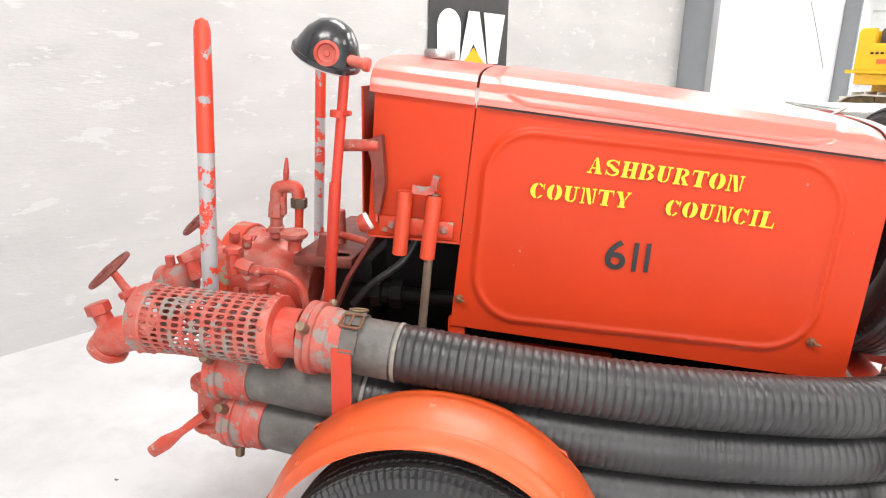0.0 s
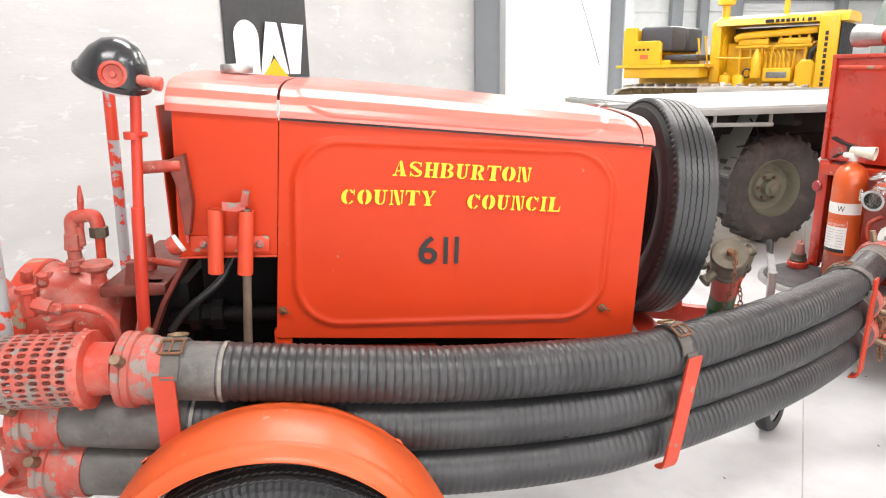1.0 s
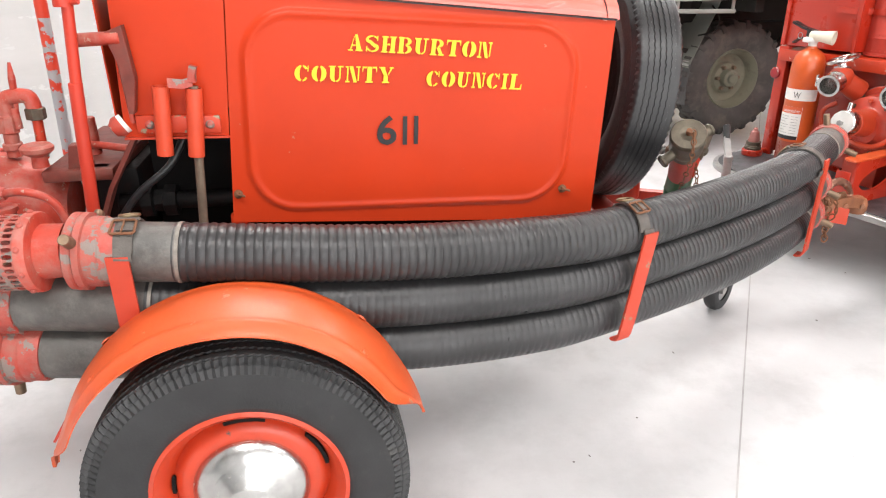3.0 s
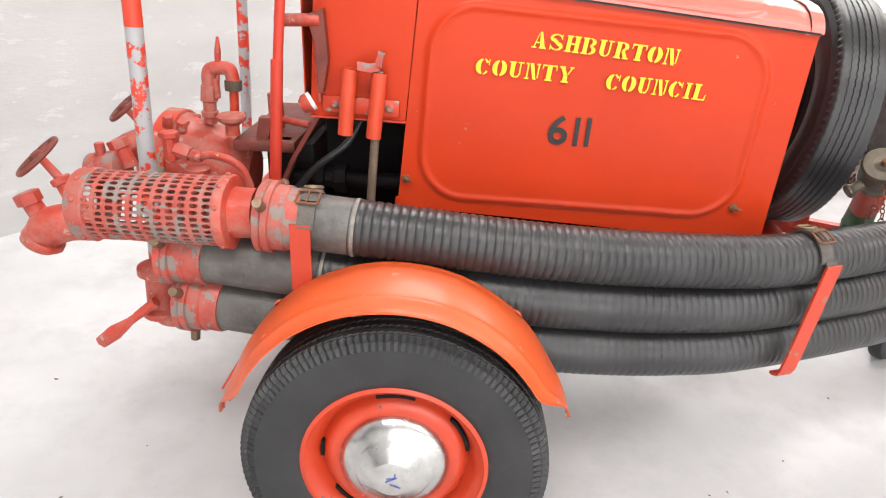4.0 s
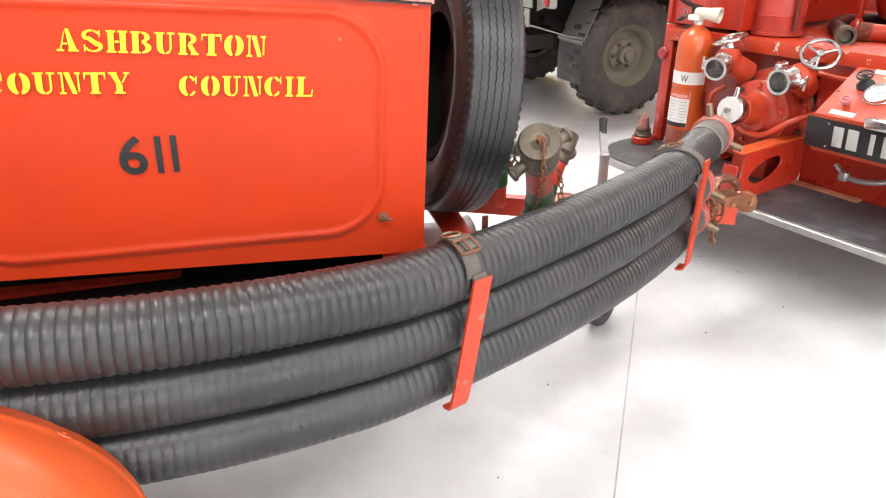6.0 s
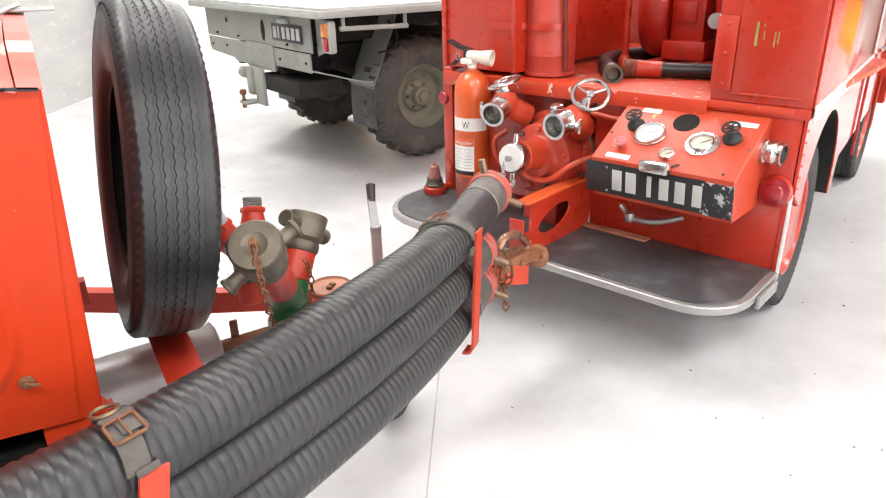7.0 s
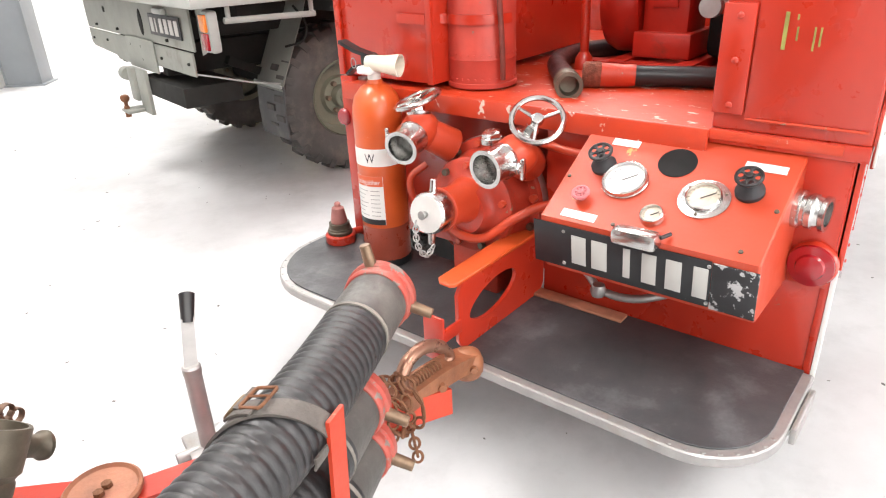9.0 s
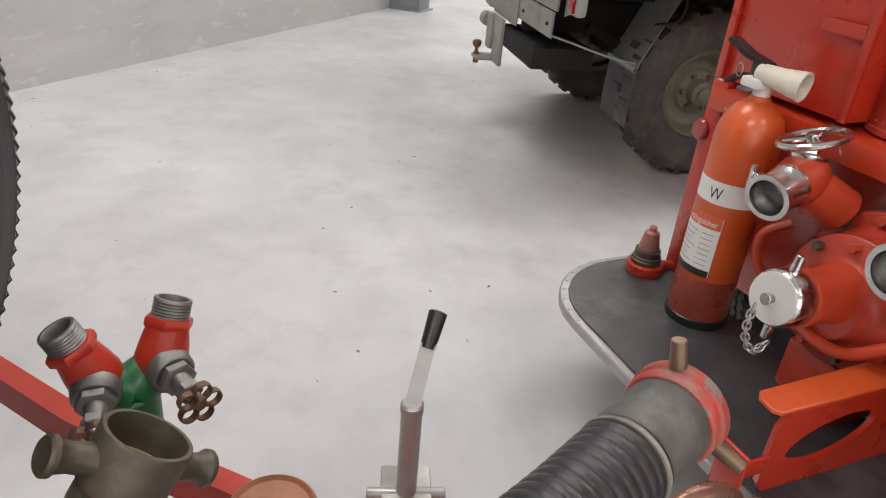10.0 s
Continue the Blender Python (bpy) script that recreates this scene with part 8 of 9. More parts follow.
def flatbed():
    G = M_OLIVE
    C = 0.22           # the chassis' middle line
    tray = bm_new()
    box(tray, -0.03, 3.45, -1.165, 1.40, 1.165, 1.212, bevel=0.004)
    tray = part("tray_frame", tray, M_TRAYEDGE, truck, "pale grey-green tray edge")
    pl = bm_new()
    box(pl, 0.0, 3.42, -1.15, -0.925, 1.2125, 1.228, bevel=0.002)
    pl = part("plank", pl, M_TRAY, tray)
    for k in range(1, 11):
        again(pl, Matrix.Translation((0, 0.2305 * k, 0)))
    b = bm_new()
    box(b, 0.07, 0.085, -0.83, 1.27, 0.922, 1.175, bevel=0.003)
    tb = part("tail_board", b, G, truck, "riveted grey-green tail board")
    b = bm_new()
    box(b, 0.066, 0.08, -0.80, -0.152, 0.785, 0.914, bevel=0.003)
    box(b, 0.056, 0.066, -0.20, 0.34, 0.735, 0.93, bevel=0.003)
    prism(b, [(-0.15, 0.745), (0.62, 0.745), (0.66, 0.768), (1.20, 0.790), (1.25, 0.82), (1.25, 0.914), (-0.15, 0.914)], -0.08, -0.066, Matrix(((0, 0, -1, 0), (1, 0, 0, 0), (0, 1, 0, 0), (0, 0, 0, 1))), 0.002)
    part("lower_board", b, G, tb)
    b = lathe(bm_new(), [(0.05, 0), (0.045, 0.004), (0, 0.004)], aim((0.069, -0.02, 1.03), (0.0, -0.02, 1.03)) @ Matrix.Diagonal((0.7, 1.6, 1, 1)), 24)
    part("filler_recess", b, M_UNDER, tb)
    b = lathe(bm_new(), [(0.022, 0), (0.02, 0.004), (0, 0.004)], aim((0.069, 0.75, 1.07), (0.0, 0.75, 1.07)), 16)
    part("board_hole", b, M_UNDER, tb)
    for y, z in ((-0.74, 0.85), (-0.45, 0.955), (-0.30, 0.84), (0.05, 0.80), (0.05, 0.88), (0.25, 0.88), (0.50, 0.955), (0.80, 0.86), (1.0, 0.955), (1.15, 0.85)):
        part("bolt", lathe(bm_new(), [(0.010, 0), (0.008, 0.014), (0, 0.014)], aim((0.07, y, z), (0, y, z)), 10), M_UNDER, tb)
    b = bm_new()
    box(b, 0.055, 0.064, -0.72, -0.22, 0.975, 1.095, bevel=0.002)
    np_ = part("number_plate", b, M_PLATE, truck, "black number plate with pale bars")
    for y, w in ((-0.67, 0.050), (-0.59, 0.052), (-0.51, 0.050), (-0.43, 0.048), (-0.345, 0.020), (-0.28, 0.050)):
        bb = bm_new()
        box(bb, 0.052, 0.056, y - w / 2, y + w / 2, 0.995, 1.075, bevel=0)
        part("plate_bar", bb, M_SILVER, np_)
    b = bm_new()
    box(b, 0.03, 0.07, -0.52, -0.38, 1.10, 1.135, bevel=0.012)
    part("plate_lamp", b, M_TRAYEDGE, truck)
    b = bm_new()
    box(b, 0.06, 0.12, -1.12, -1.02, 0.94, 1.148, bevel=0.02)
    tl = part("tail_light", b, M_TRAYEDGE, truck, "amber and red tail light")
    for z0, z1, mt in ((1.045, 1.13, M_AMBER), (0.955, 1.04, M_REDLENS)):
        b = bm_new()
        box(b, 0.045, 0.065, -1.105, -1.035, z0, z1, bevel=0.012)
        part("lens", b, mt, tl)
    b = prism(bm_new(), [(-1.02, 0.96), (-0.96, 1.16), (-0.83, 1.16), (-0.83, 0.90)], -0.125, -0.115, Matrix(((0, 0, -1, 0), (1, 0, 0, 0), (0, 1, 0, 0), (0, 0, 0, 1))), 0.002)
    part("lamp_bracket", b, G, truck, "grey-green lamp bracket")
    b = bm_new()
    for y in (C - 0.42, C + 0.42):
        box(b, 0.1, 5.2, y - 0.04, y + 0.04, 0.72, 0.90, bevel=0.005)
    part("chassis", b, M_UNDER, truck)
    for x in (0.25, 0.9, 1.9, 2.6, 3.3):
        b = bm_new()
        box(b, x, x + 0.08, -1.05, 1.35, 1.06, 1.165, bevel=0.005)
        part("cross_bearer", b, M_UNDER, truck)
    for y in (C - 0.60, C + 0.60):
        b = bm_new()
        box(b, 0.15, 3.4, y - 0.03, y + 0.03, 0.94, 1.165, bevel=0.005)
        part("tray_bearer", b, M_UNDER, truck)
    part("axle", rod(bm_new(), (1.09, C - 0.8, 0.485), (1.09, C + 0.8, 0.485), 0.06), M_UNDER, truck)
    part("axle_casing", lathe(bm_new(), [(0, -0.15), (0.08, -0.13), (0.17, 0), (0.08, 0.13), (0, 0.15)], pose(1.09, C + 0.1, 0.485, 0, 90, 0), 24), M_UNDER, truck)
    for y in (C - 0.55, C + 0.55):
        b = ribbon(bm_new(), smooth_path([(0.45, y, 0.78), (0.8, y, 0.62), (1.05, y, 0.56), (1.55, y, 0.62), (1.9, y, 0.78)], 14), (0, 1, 0), 0.06, 0.05)
        part("leaf_spring", b, M_UNDER, truck)
    for y, s in ((C - 0.80, 90), (C + 0.80, -90)):
        bar_tyre(truck, pose(1.09, y, 0.485, s, 0, 0))
        bar_tyre(truck, pose(4.45, y, 0.485, s, 0, 0))
    for y in (C - 0.74, C + 0.74):
        b = ribbon(bm_new(), [(0.90, y + 0.06, 1.165), (0.84, y + 0.05, 1.02), (0.64, y, 0.66), (0.62, y, 0.60)], (0, 1, 0), 0.36, 0.006)
        mg = part("mudguard_strip", b, G, truck)
        b = bm_new()
        box(b, 0.604, 0.616, y - 0.185, y + 0.185, 0.618, 0.640, bevel=0.002)
        part("flap_clamp", b, M_TRAYEDGE, mg)
        part("mud_flap", ribbon(bm_new(), [(0.625, y - 0.01, 0.63), (0.62, y, 0.45), (0.63, y + 0.01, 0.29)], (0, 1, 0), 0.37, 0.008), M_FLAP, mg, "grey rubber mud flap")
    part("side_rail", rod(bm_new(), (0.155, -1.10, 1.092), (0.68, -1.10, 1.08), 0.016), M_TRAYEDGE, truck)
    for x in (0.18, 0.66):
        part("rail_post", rod(bm_new(), (x, -1.10, 1.085), (x, -1.10, 1.17), 0.013), M_TRAYEDGE, truck)
    part("cable", tube(bm_new(), smooth_path([(0.075, -0.79, 0.80), (0.2, -0.80, 0.765), (0.42, -0.78, 0.70), (0.61, -0.70, 0.655)], 14), 0.0055, 8), M_TRAYEDGE, truck)
    part("brake_hose", tube(bm_new(), smooth_path([(0.74, -0.74, 1.10), (0.78, -0.80, 1.0), (0.76, -0.78, 0.90), (0.70, -0.66, 0.86)], 12), 0.007, 8), M_UNDER, truck)
    # tow hitch
    H = Vector((-0.02, 0.20, 0))
    b = bm_new()
    box(b, 0.02, 0.045, -0.02, 0.16, 0.455, 0.74, bevel=0.004)
    box(b, -0.09, 0.04, H.y - 0.09, H.y + 0.06, 0.46, 0.482, bevel=0.005)
    box(b, 0.0, 0.05, H.y - 0.02, H.y + 0.08, 0.52, 0.74, bevel=0.012)
    h = part("tow_hitch", b, G, truck, "grey-green drop plate of the tow hitch")
    b = bm_new()
    box(b, 0.045, 0.40, -0.62, 0.10, 0.585, 0.70, bevel=0.004)
    part("draw_beam", b, M_UNDER, h)
    part("hitch_eye", lathe(bm_new(), [(0, -0.04), (0.040, -0.04), (0.045, -0.03), (0.045, 0.03), (0.040, 0.04), (0, 0.04)], pose(0.01, H.y + 0.12, 0.69, 90, 0, 0), 20), G, h)
    b = lathe(bm_new(), [(0, -0.05), (0.018, -0.05), (0.018, 0.02), (0.012, 0.025), (0.012, 0.045), (0.025, 0.058), (0.03, 0.075), (0.025, 0.092), (0, 0.10)], pose(-0.07, H.y, 0.478), 20)
    part("tow_ball", b, M_RUST, h, "rusty tow ball")
    # cab
    pts = [(3.55, 0.80), (3.55, 2.0), (3.70, 2.35), (4.65, 2.35), (4.95, 1.55), (5.6, 1.45), (5.65, 0.75), (4.95, 0.75), (4.8, 0.98), (3.95, 0.98), (3.8, 0.80)]
    cab = part("cab", prism(bm_new(), pts, -0.92 - C, 0.92 - C, pose(0, 0, 0, 90, 0, 0), 0.02), M_CABGREEN, truck, "dark grey-green cab")
    for y in (C - 0.925, C + 0.925):
        b = bm_new()
        box(b, 3.95, 4.62, y - 0.006, y + 0.006, 1.62, 2.15, bevel=0.004)
        part("cab_window", b, M_GLASSY, cab)
    b = bm_new()
    box(b, 3.545, 3.552, C - 0.7, C + 0.7, 1.55, 1.92, bevel=0.002)
    part("rear_window", b, M_GLASSY, cab)



M_FLAP = shader("dusty_grey_flap", (0.10, 0.10, 0.10), 0.7, vary=0.2, scale=5, grain=0.1, dirt=(0.20, 0.19, 0.175), dirt_amount=0.4, dirt_scale=5)
M_TRUCKNUT = shader("rusty_nut", (0.22, 0.17, 0.12), 0.6, 0.4, vary=0.3, scale=30)
M_TRAYEDGE = shader("pale_grey_green", (0.36, 0.375, 0.35), 0.5, vary=0.1, scale=5, grain=0.05, dirt=(0.22, 0.21, 0.17), dirt_amount=0.3, dirt_scale=5)
M_CABGREEN = shader("cab_green", (0.20, 0.235, 0.21), 0.4, vary=0.1, scale=4, coat=0.3)
flatbed()


# ---- crawler tractor behind the truck; here x runs forward along it, y away from the truck ----
TRC = pose(4.618, 12.416, 0, 0, 0, -45.4) @ Matrix.Diagonal((0.921, 0.921, 1.022, 1))
tractor = thing("crawler_tractor", (2.1, 1.0, 0), "bright yellow crawler tractor with an open engine bay", "tractor", TRC)


def crawler():
    Y = M_CAT
    # tracks
    def track(y0):
        line = []
        r, xa, xb, zt = 0.55, 0.55, 3.55, 0.58
        for k in range(14):
            line.append((xa + (xb - xa) * k / 14, zt + r))
        for k in range(9):
            a = radians(90 - 180 * k / 9)
            line.append((xb + r * math.cos(a), zt + r * math.sin(a)))
        for k in range(14):
            line.append((xb - (xb - xa) * k / 14, zt - r))
        for k in range(9):
            a = radians(270 - 180 * k / 9)
            line.append((xa + r * math.cos(a), zt + r * math.sin(a)))
        tk = part("track_frame", prism(bm_new(), [(0.5, 0.25), (3.6, 0.25), (3.7, 0.6), (3.3, 0.8), (0.7, 0.8), (0.4, 0.6)], -(y0 + 0.42), -(y0 + 0.08), pose(0, 0, 0, 90, 0, 0), 0.01), Y, tractor)
        shoe = None
        n = len(line)
        for k in range(n):
            (x0, z0), (x1, z1) = line[k], line[(k + 1) % n]
            a = math.atan2(z1 - z0, x1 - x0)
            mm = Matrix.Translation(((x0 + x1) / 2, y0 + 0.25, (z0 + z1) / 2)) @ Matrix.Rotation(-a, 4, "Y")
            if shoe is None:
                b = bm_new()
                box(b, -0.105, 0.105, -0.25, 0.25, 0.0, 0.025, mm, bevel=0.004)
                box(b, -0.02, 0.0, -0.25, 0.25, 0.025, 0.07, mm, bevel=0.004)
                shoe, s0 = part("track_shoe", b, M_SHOE, tk, "pale worn steel track shoe"), BASE[tractor.name] @ mm
                b = bm_new()
                for y in (-0.13, 0.13):
                    box(b, -0.075, 0.125, y - 0.03, y + 0.03, -0.11, 0.0, mm, bevel=0.02)
                link = part("track_link", b, M_CATDARK, tk, "oily yellow track link")
            else:
                again(shoe, (BASE[tractor.name] @ mm) @ s0.inverted())
                again(link, (BASE[tractor.name] @ mm) @ s0.inverted())
    track(0.0)
    track(1.6)
    b = bm_new()
    box(b, 0.5, 2.1, 0.55, 1.55, 0.6, 1.45, bevel=0.02)
    part("transmission", b, Y, tractor)
    # fender ledge, seat box
    b = bm_new()
    box(b, 0.28, 2.0, -0.05, 0.55, 1.47, 1.52, bevel=0.006)
    box(b, 0.28, 2.0, 1.55, 2.15, 1.47, 1.52, bevel=0.006)
    box(b, 0.42, 1.9, 0.0, 0.5, 1.30, 1.47, bevel=0.02)
    part("fender", b, Y, tractor)
    pts = [(0.38, 1.52), (0.38, 2.08), (0.42, 2.15), (0.64, 2.15), (0.65, 1.92), (1.08, 1.92), (1.13, 1.87), (1.13, 1.52)]
    for y in (0.02, 1.95):
        part("seat_side", prism(bm_new(), pts, -(y + 0.12), -y, pose(0, 0, 0, 90, 0, 0), 0.01), Y, tractor)
    b = bm_new()
    box(b, 0.45, 0.60, 0.12, 1.95, 1.52, 2.12, bevel=0.02)
    box(b, 0.6, 1.3, 0.12, 1.95, 1.50, 1.60, bevel=0.02)
    part("seat_box", b, Y, tractor)
    for y in (0.16, 1.1):
        b = bm_new()
        box(b, 0.66, 1.30 if y < 1 else 1.28, y, y + 0.75, 1.74, 2.16, bevel=0.06)
        part("seat_back", b, M_VINYL, tractor, "black vinyl seat back")
        b = bm_new()
        box(b, 1.15, 1.78, y, y + 0.75, 1.58, 1.68, bevel=0.04)
        part("seat_cushion", b, M_VINYL, tractor, "black vinyl seat cushion")
    b = bm_new()
    for k, (x, z) in enumerate(((0.62, 1.76), (0.70, 1.76), (0.78, 1.76), (0.87, 1.76))):
        box(b, x, x + 0.05, 0.012, 0.021, z, z + 0.035, bevel=0)
    part("model_bars", b, M_INK, tractor)
    b = bm_new()
    box(b, 0.74, 0.90, 0.010, 0.021, 1.62, 1.69, bevel=0)
    part("badge", b, M_REDPRINT, tractor)
    # levers and dash
    for k in range(6):
        x = 1.75 + 0.09 * k
        part("lever", rod(bm_new(), (x, 0.5 + 0.12 * k, 1.45), (x - 0.08, 0.5 + 0.12 * k, 1.95 + 0.03 * (k % 3)), 0.016, 0.02), Y, tractor)
    b = bm_new()
    box(b, 1.90, 2.10, 0.48, 1.62, 1.2, 2.20, bevel=0.06)
    part("dash", b, Y, tractor)
    # hood and radiator
    pts = [(0.45, 2.12), (0.5, 2.22), (0.62, 2.27), (1.48, 2.27), (1.6, 2.22), (1.65, 2.12)]
    b = prism(bm_new(), pts, 2.0, 4.15, Matrix(((0, 0, 1, 0), (1, 0, 0, 0), (0, 1, 0, 0), (0, 0, 0, 1))), 0.01)
    hood = part("hood", b, Y, tractor)
    b = bm_new()
    for k, w in enumerate((0.10, 0.06, 0.06, 0.06, 0.06, 0.05, 0.03, 0.03, 0.06, 0.04)):
        box(b, 2.85 + 0.085 * k, 2.85 + 0.085 * k + w, 0.440, 0.4495, 2.135, 2.185, bevel=0)
    part("name_bars", b, M_INK, hood)
    b = bm_new()
    box(b, 3.72, 4.02, 0.42, 1.68, 0.95, 2.2, bevel=0.03)
    rad = part("radiator", b, Y, tractor)
    b = bm_new()
    for k in range(10):
        box(b, 3.83, 3.88, 0.412, 0.4195, 1.15 + 0.085 * k, 1.15 + 0.085 * k + 0.06, bevel=0)
    part("name_bars", b, M_INK, rad)
    bar = None
    for k in range(8):
        if bar is None:
            bar = part("grille_bar", rod(bm_new(), (4.05, 0.50, 1.0), (4.05, 0.50, 2.1), 0.028, seg=10), M_INK, rad)
        else:
            again(bar, Matrix.Translation((0, 0.15 * k, 0)))
    b = bm_new()
    box(b, 4.02, 4.03, 0.45, 1.65, 1.0, 2.12, bevel=0)
    part("grille_back", b, Y, rad)
    # engine bay
    b = bm_new()
    box(b, 2.14, 3.72, 0.75, 1.35, 0.95, 1.85, bevel=0.03)
    box(b, 2.3, 3.6, 0.65, 0.76, 1.72, 1.80, bevel=0.03)
    part("engine_block", b, Y, tractor)
    for k in range(7):
        x = 2.40 + 0.185 * k
        part("push_rod", rod(bm_new(), (x, 0.66, 1.30), (x, 0.66, 1.78), 0.022 if k % 2 else 0.032), Y, tractor)
    for x0, x1 in ((2.34, 2.92), (3.02, 3.62)):
        b = bm_new()
        box(b, x0, x1, 0.57, 0.80, 1.76, 1.80, bevel=0.008)
        box(b, x0 + 0.03, x1 - 0.03, 0.59, 0.80, 1.80, 1.90, bevel=0.03)
        cov = part("valve_cover", b, Y, tractor)
        for k in range(4):
            x = x0 + 0.07 + 0.15 * k
            part("cover_stud", rod(bm_new(), (x, 0.63, 1.89), (x, 0.63, 1.935), 0.022), Y, cov)
    part("exhaust_manifold", tube(bm_new(), smooth_path([(2.32, 0.60, 1.90), (2.45, 0.60, 1.95), (3.0, 0.60, 1.975), (3.68, 0.60, 2.01)], 20), 0.055, 14), Y, tractor)
    b = lathe(bm_new(), [(0, 0), (0.085, 0), (0.09, 0.02), (0.09, 0.31), (0.075, 0.34), (0.05, 0.40), (0.035, 0.42), (0.03, 0.46), (0, 0.46)], pose(2.74, 0.52, 1.28), 24)
    part("oil_filter", b, Y, tractor)
    for x in (2.22, 2.46):
        b = lathe(bm_new(), [(0, 0), (0.10, 0), (0.10, 0.30), (0.085, 0.33), (0.03, 0.34), (0.03, 0.38), (0, 0.38)], pose(x, 0.50, 1.0), 24)
        f = part("fuel_filter", b, Y, tractor)
    b = bm_new()
    box(b, 2.18, 2.26, 0.393, 0.3985, 1.14, 1.22, bevel=0)
    part("filter_label", b, M_WHITE, f)
    b = bm_new()
    box(b, 2.86, 3.34, 0.50, 0.78, 1.22, 1.44, bevel=0.03)
    inj = part("injection_pump", b, Y, tractor)
    b = bm_new()
    box(b, 2.93, 3.27, 0.492, 0.501, 1.28, 1.38, bevel=0.004)
    part("maker_plate", b, M_STEELD, inj)
    for k in range(6):
        x = 2.90 + 0.075 * k
        part("pump_element", rod(bm_new(), (x, 0.56, 1.44), (x, 0.56, 1.53), 0.02), Y, inj)
        part("fuel_line", tube(bm_new(), smooth_path([(x, 0.56, 1.53), (x, 0.55, 1.62), (x - 0.06, 0.60, 1.70), (x - 0.08, 0.66, 1.78)], 8), 0.008, 6), Y, inj)
    for k in range(5):
        x = 2.66 + 0.15 * k
        b = lathe(bm_new(), [(0, -0.03), (0.055, -0.03), (0.06, -0.02), (0.06, 0.0), (0.03, 0.012), (0, 0.012)], aim((x, 0.66, 1.10), (x, 0.5, 1.10)), 18)
        part("inspection_cover", b, Y, tractor)
    pts = [(3.38, 1.0), (3.70, 1.0), (3.70, 1.50), (3.62, 1.56), (3.48, 1.56), (3.40, 1.46)]
    part("timing_case", prism(bm_new(), pts, -0.80, -0.50, pose(0, 0, 0, 90, 0, 0), 0.03), Y, tractor)
    part("water_hose", tube(bm_new(), smooth_path([(3.58, 0.6, 1.52), (3.62, 0.6, 1.68), (3.70, 0.62, 1.74)], 10), 0.05, 14), M_INK, tractor)
    part("hand_rail", tube(bm_new(), smooth_path([(2.02, 0.46, 1.62), (2.4, 0.45, 1.60), (2.7, 0.45, 1.60)], 8), 0.012, 8), Y, tractor)
    part("oil_hose", torus(bm_new(), aim((2.60, 0.50, 1.36), (2.60, 0.40, 1.36)), 0.07, 0.014, 20, 8), M_INK, tractor)
    # cowl at the engine's rear, with its round bulkhead
    part("bulkhead", lathe(bm_new(), [(0.0, 0), (0.40, 0), (0.43, 0.03), (0.43, 0.06), (0.38, 0.09), (0, 0.09)], aim((2.05, 1.0, 1.68), (2.2, 1.0, 1.68)), 40), Y, tractor)
    b = bm_new()
    box(b, 2.1, 3.75, 1.3, 1.36, 1.2, 2.1, bevel=0)
    part("far_cover", b, M_CATDARK, tractor)
    part("stack", rod(bm_new(), (3.05, 1.0, 2.2), (3.05, 1.0, 2.95), 0.045), Y, tractor)
    b = rod(bm_new(), (2.08, 0.7, 2.1), (2.08, 0.7, 2.45), 0.07)
    lathe(b, [(0.07, 0), (0.15, 0.02), (0.16, 0.10), (0.12, 0.19), (0.04, 0.22), (0, 0.22)], pose(2.08, 0.7, 2.45), 24)
    part("air_cleaner", b, Y, tractor)
    b = rod(bm_new(), (3.9, 1.05, 2.2), (3.9, 1.05, 2.30), 0.08)
    part("radiator_cap", b, Y, tractor)
    b = bm_new()
    box(b, 1.95, 4.2, -0.16, -0.12, 1.02, 1.15, bevel=0.004)
    part("side_board", b, M_BOARD, tractor, "weathered timber side board")


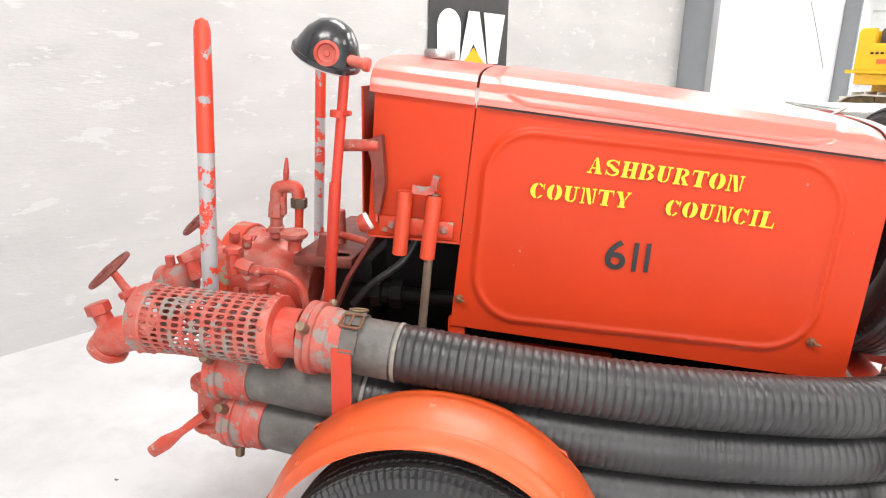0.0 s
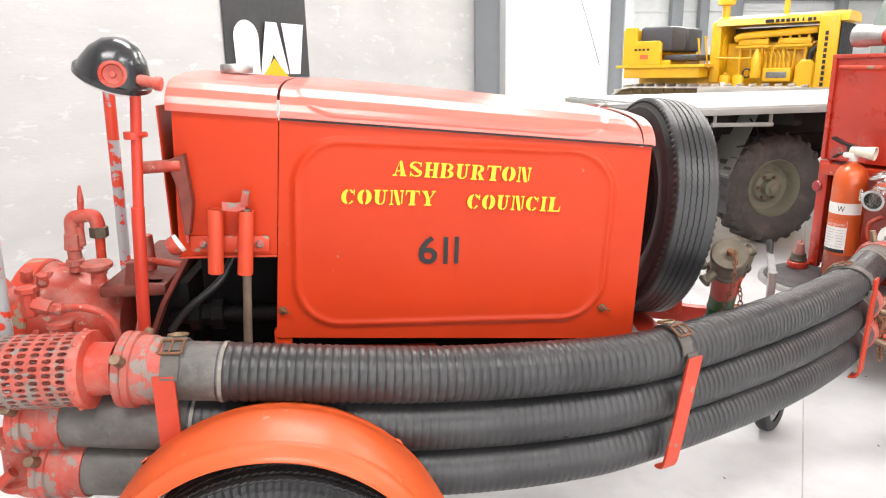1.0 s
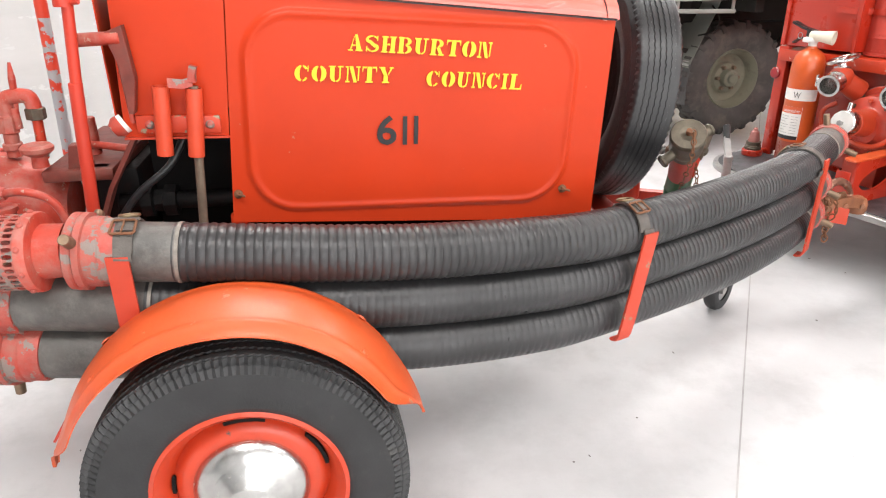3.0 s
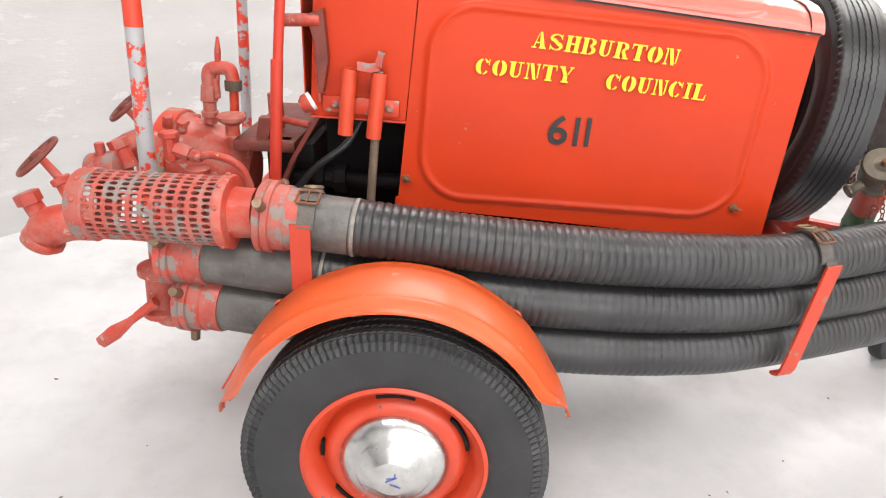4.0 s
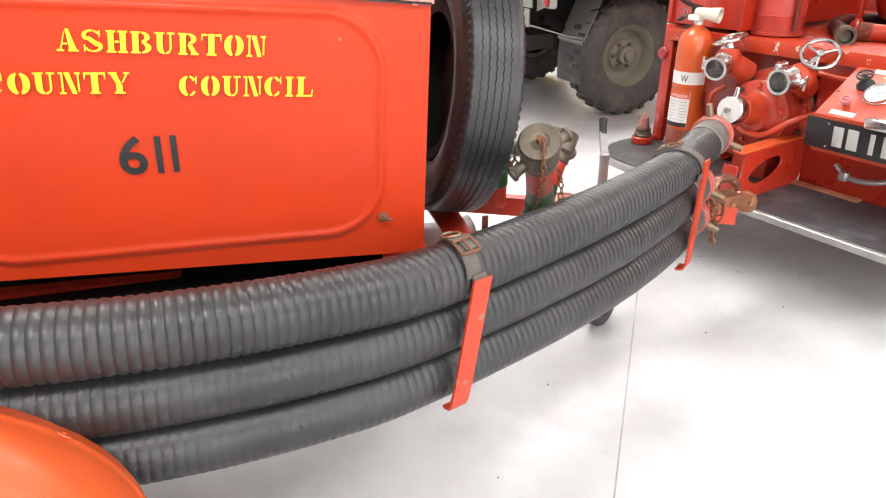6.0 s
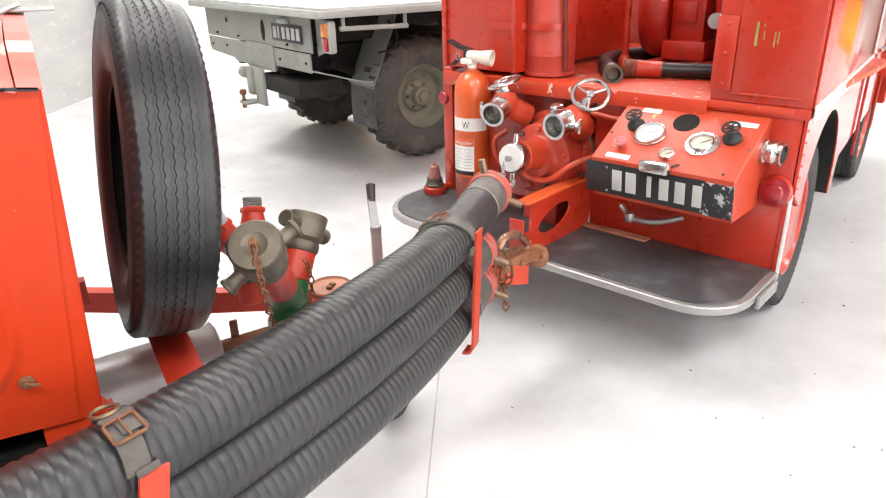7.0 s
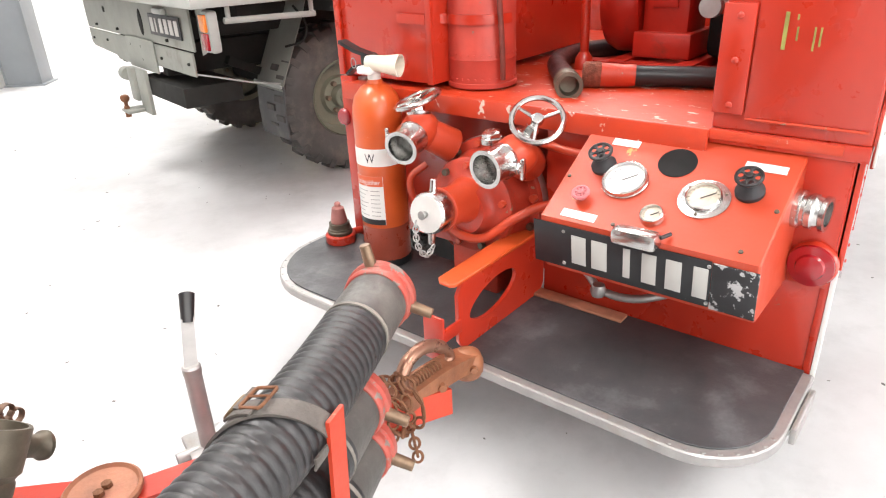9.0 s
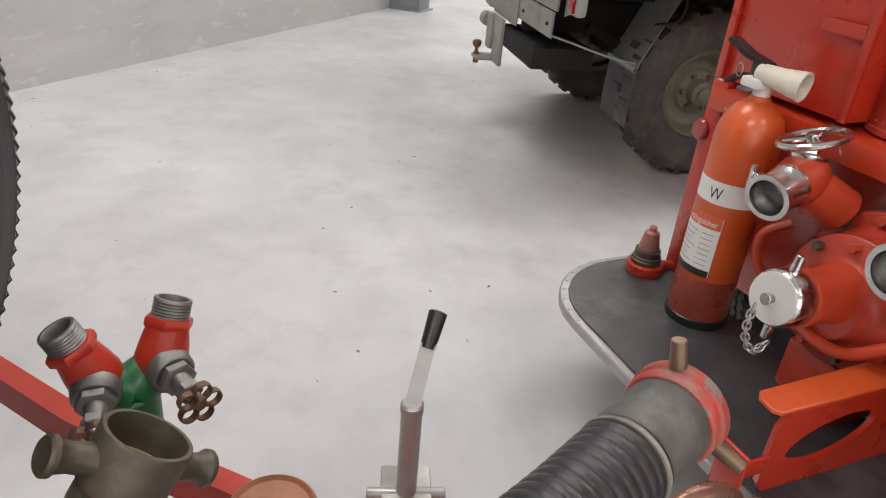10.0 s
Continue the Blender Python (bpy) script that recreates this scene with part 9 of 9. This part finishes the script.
M_SHOE = shader("worn_shoe_steel", (0.52, 0.49, 0.45), 0.5, 0.2, vary=0.25, scale=6, grain=0.15, dirt=(0.25, 0.19, 0.12), dirt_amount=0.4, dirt_scale=5)
M_BOARD = shader("weathered_board", (0.40, 0.37, 0.33), 0.7, vary=0.2, scale=5, grain=0.2, stretch=(0.3, 1, 3))
crawler()


# ---- yellow blade and rope posts across the hall ----
def rope_post(x, y):
    e = thing("rope_post", (x, y, 0), "thin black barrier post on a square steel base plate", "barrier post", group="barrier posts by the yellow blade")
    b = bm_new()
    box(b, x - 0.16, x + 0.16, y - 0.16, y + 0.16, 0.0, 0.008, bevel=0.002)
    part("base_plate", b, M_STEELD, e)
    b = rod(bm_new(), (x, y, 0.008), (x, y, 1.0), 0.011, seg=12)
    lathe(b, [(0.011, 0), (0.017, 0.008), (0.012, 0.022), (0, 0.026)], pose(x, y, 0.995), 12)
    part("post", b, M_INK, e)


def yellow_blade():
    S = pose(10.15, 3.45, 0, 0, 0, -72)
    e = thing("grader_blade", (0.9, 0.1, 0.0), "yellow steel machine blade with a black top edge on the floor", "machine blade", S)
    b = bm_new()
    grid(b, 10, 12, lambda s, t, d: (0.05 + 1.9 * s, 0.16 - 0.22 * (0.5 - t) ** 2 * 2 + d, 0.24 + 0.58 * t), 0.02)
    part("mouldboard", b, M_CAT, e)
    b = bm_new()
    box(b, 0.0, 2.0, 0.02, 0.08, 0.0, 0.24, bevel=0.006)
    lo = part("cutting_edge", b, M_CAT, e)
    for k in range(9):
        part("bolt", lathe(bm_new(), [(0.014, 0), (0.012, 0.006), (0, 0.007)], aim((0.12 + 0.22 * k, 0.02, 0.13), (0.12 + 0.22 * k, -0.1, 0.13)), 10), M_STEEL, lo)
    b = bm_new()
    box(b, 0.0, 2.0, 0.08, 0.20, 0.82, 0.86, bevel=0.006)
    part("top_edge", b, M_INK, e)
    b = bm_new()
    box(b, 0.0, 0.03, 0.05, 0.35, 0.0, 0.82, bevel=0.006)
    part("end_plate", b, M_CAT, e)


rope_post(9.72, 3.62)
rope_post(9.85, 3.2)
yellow_blade()
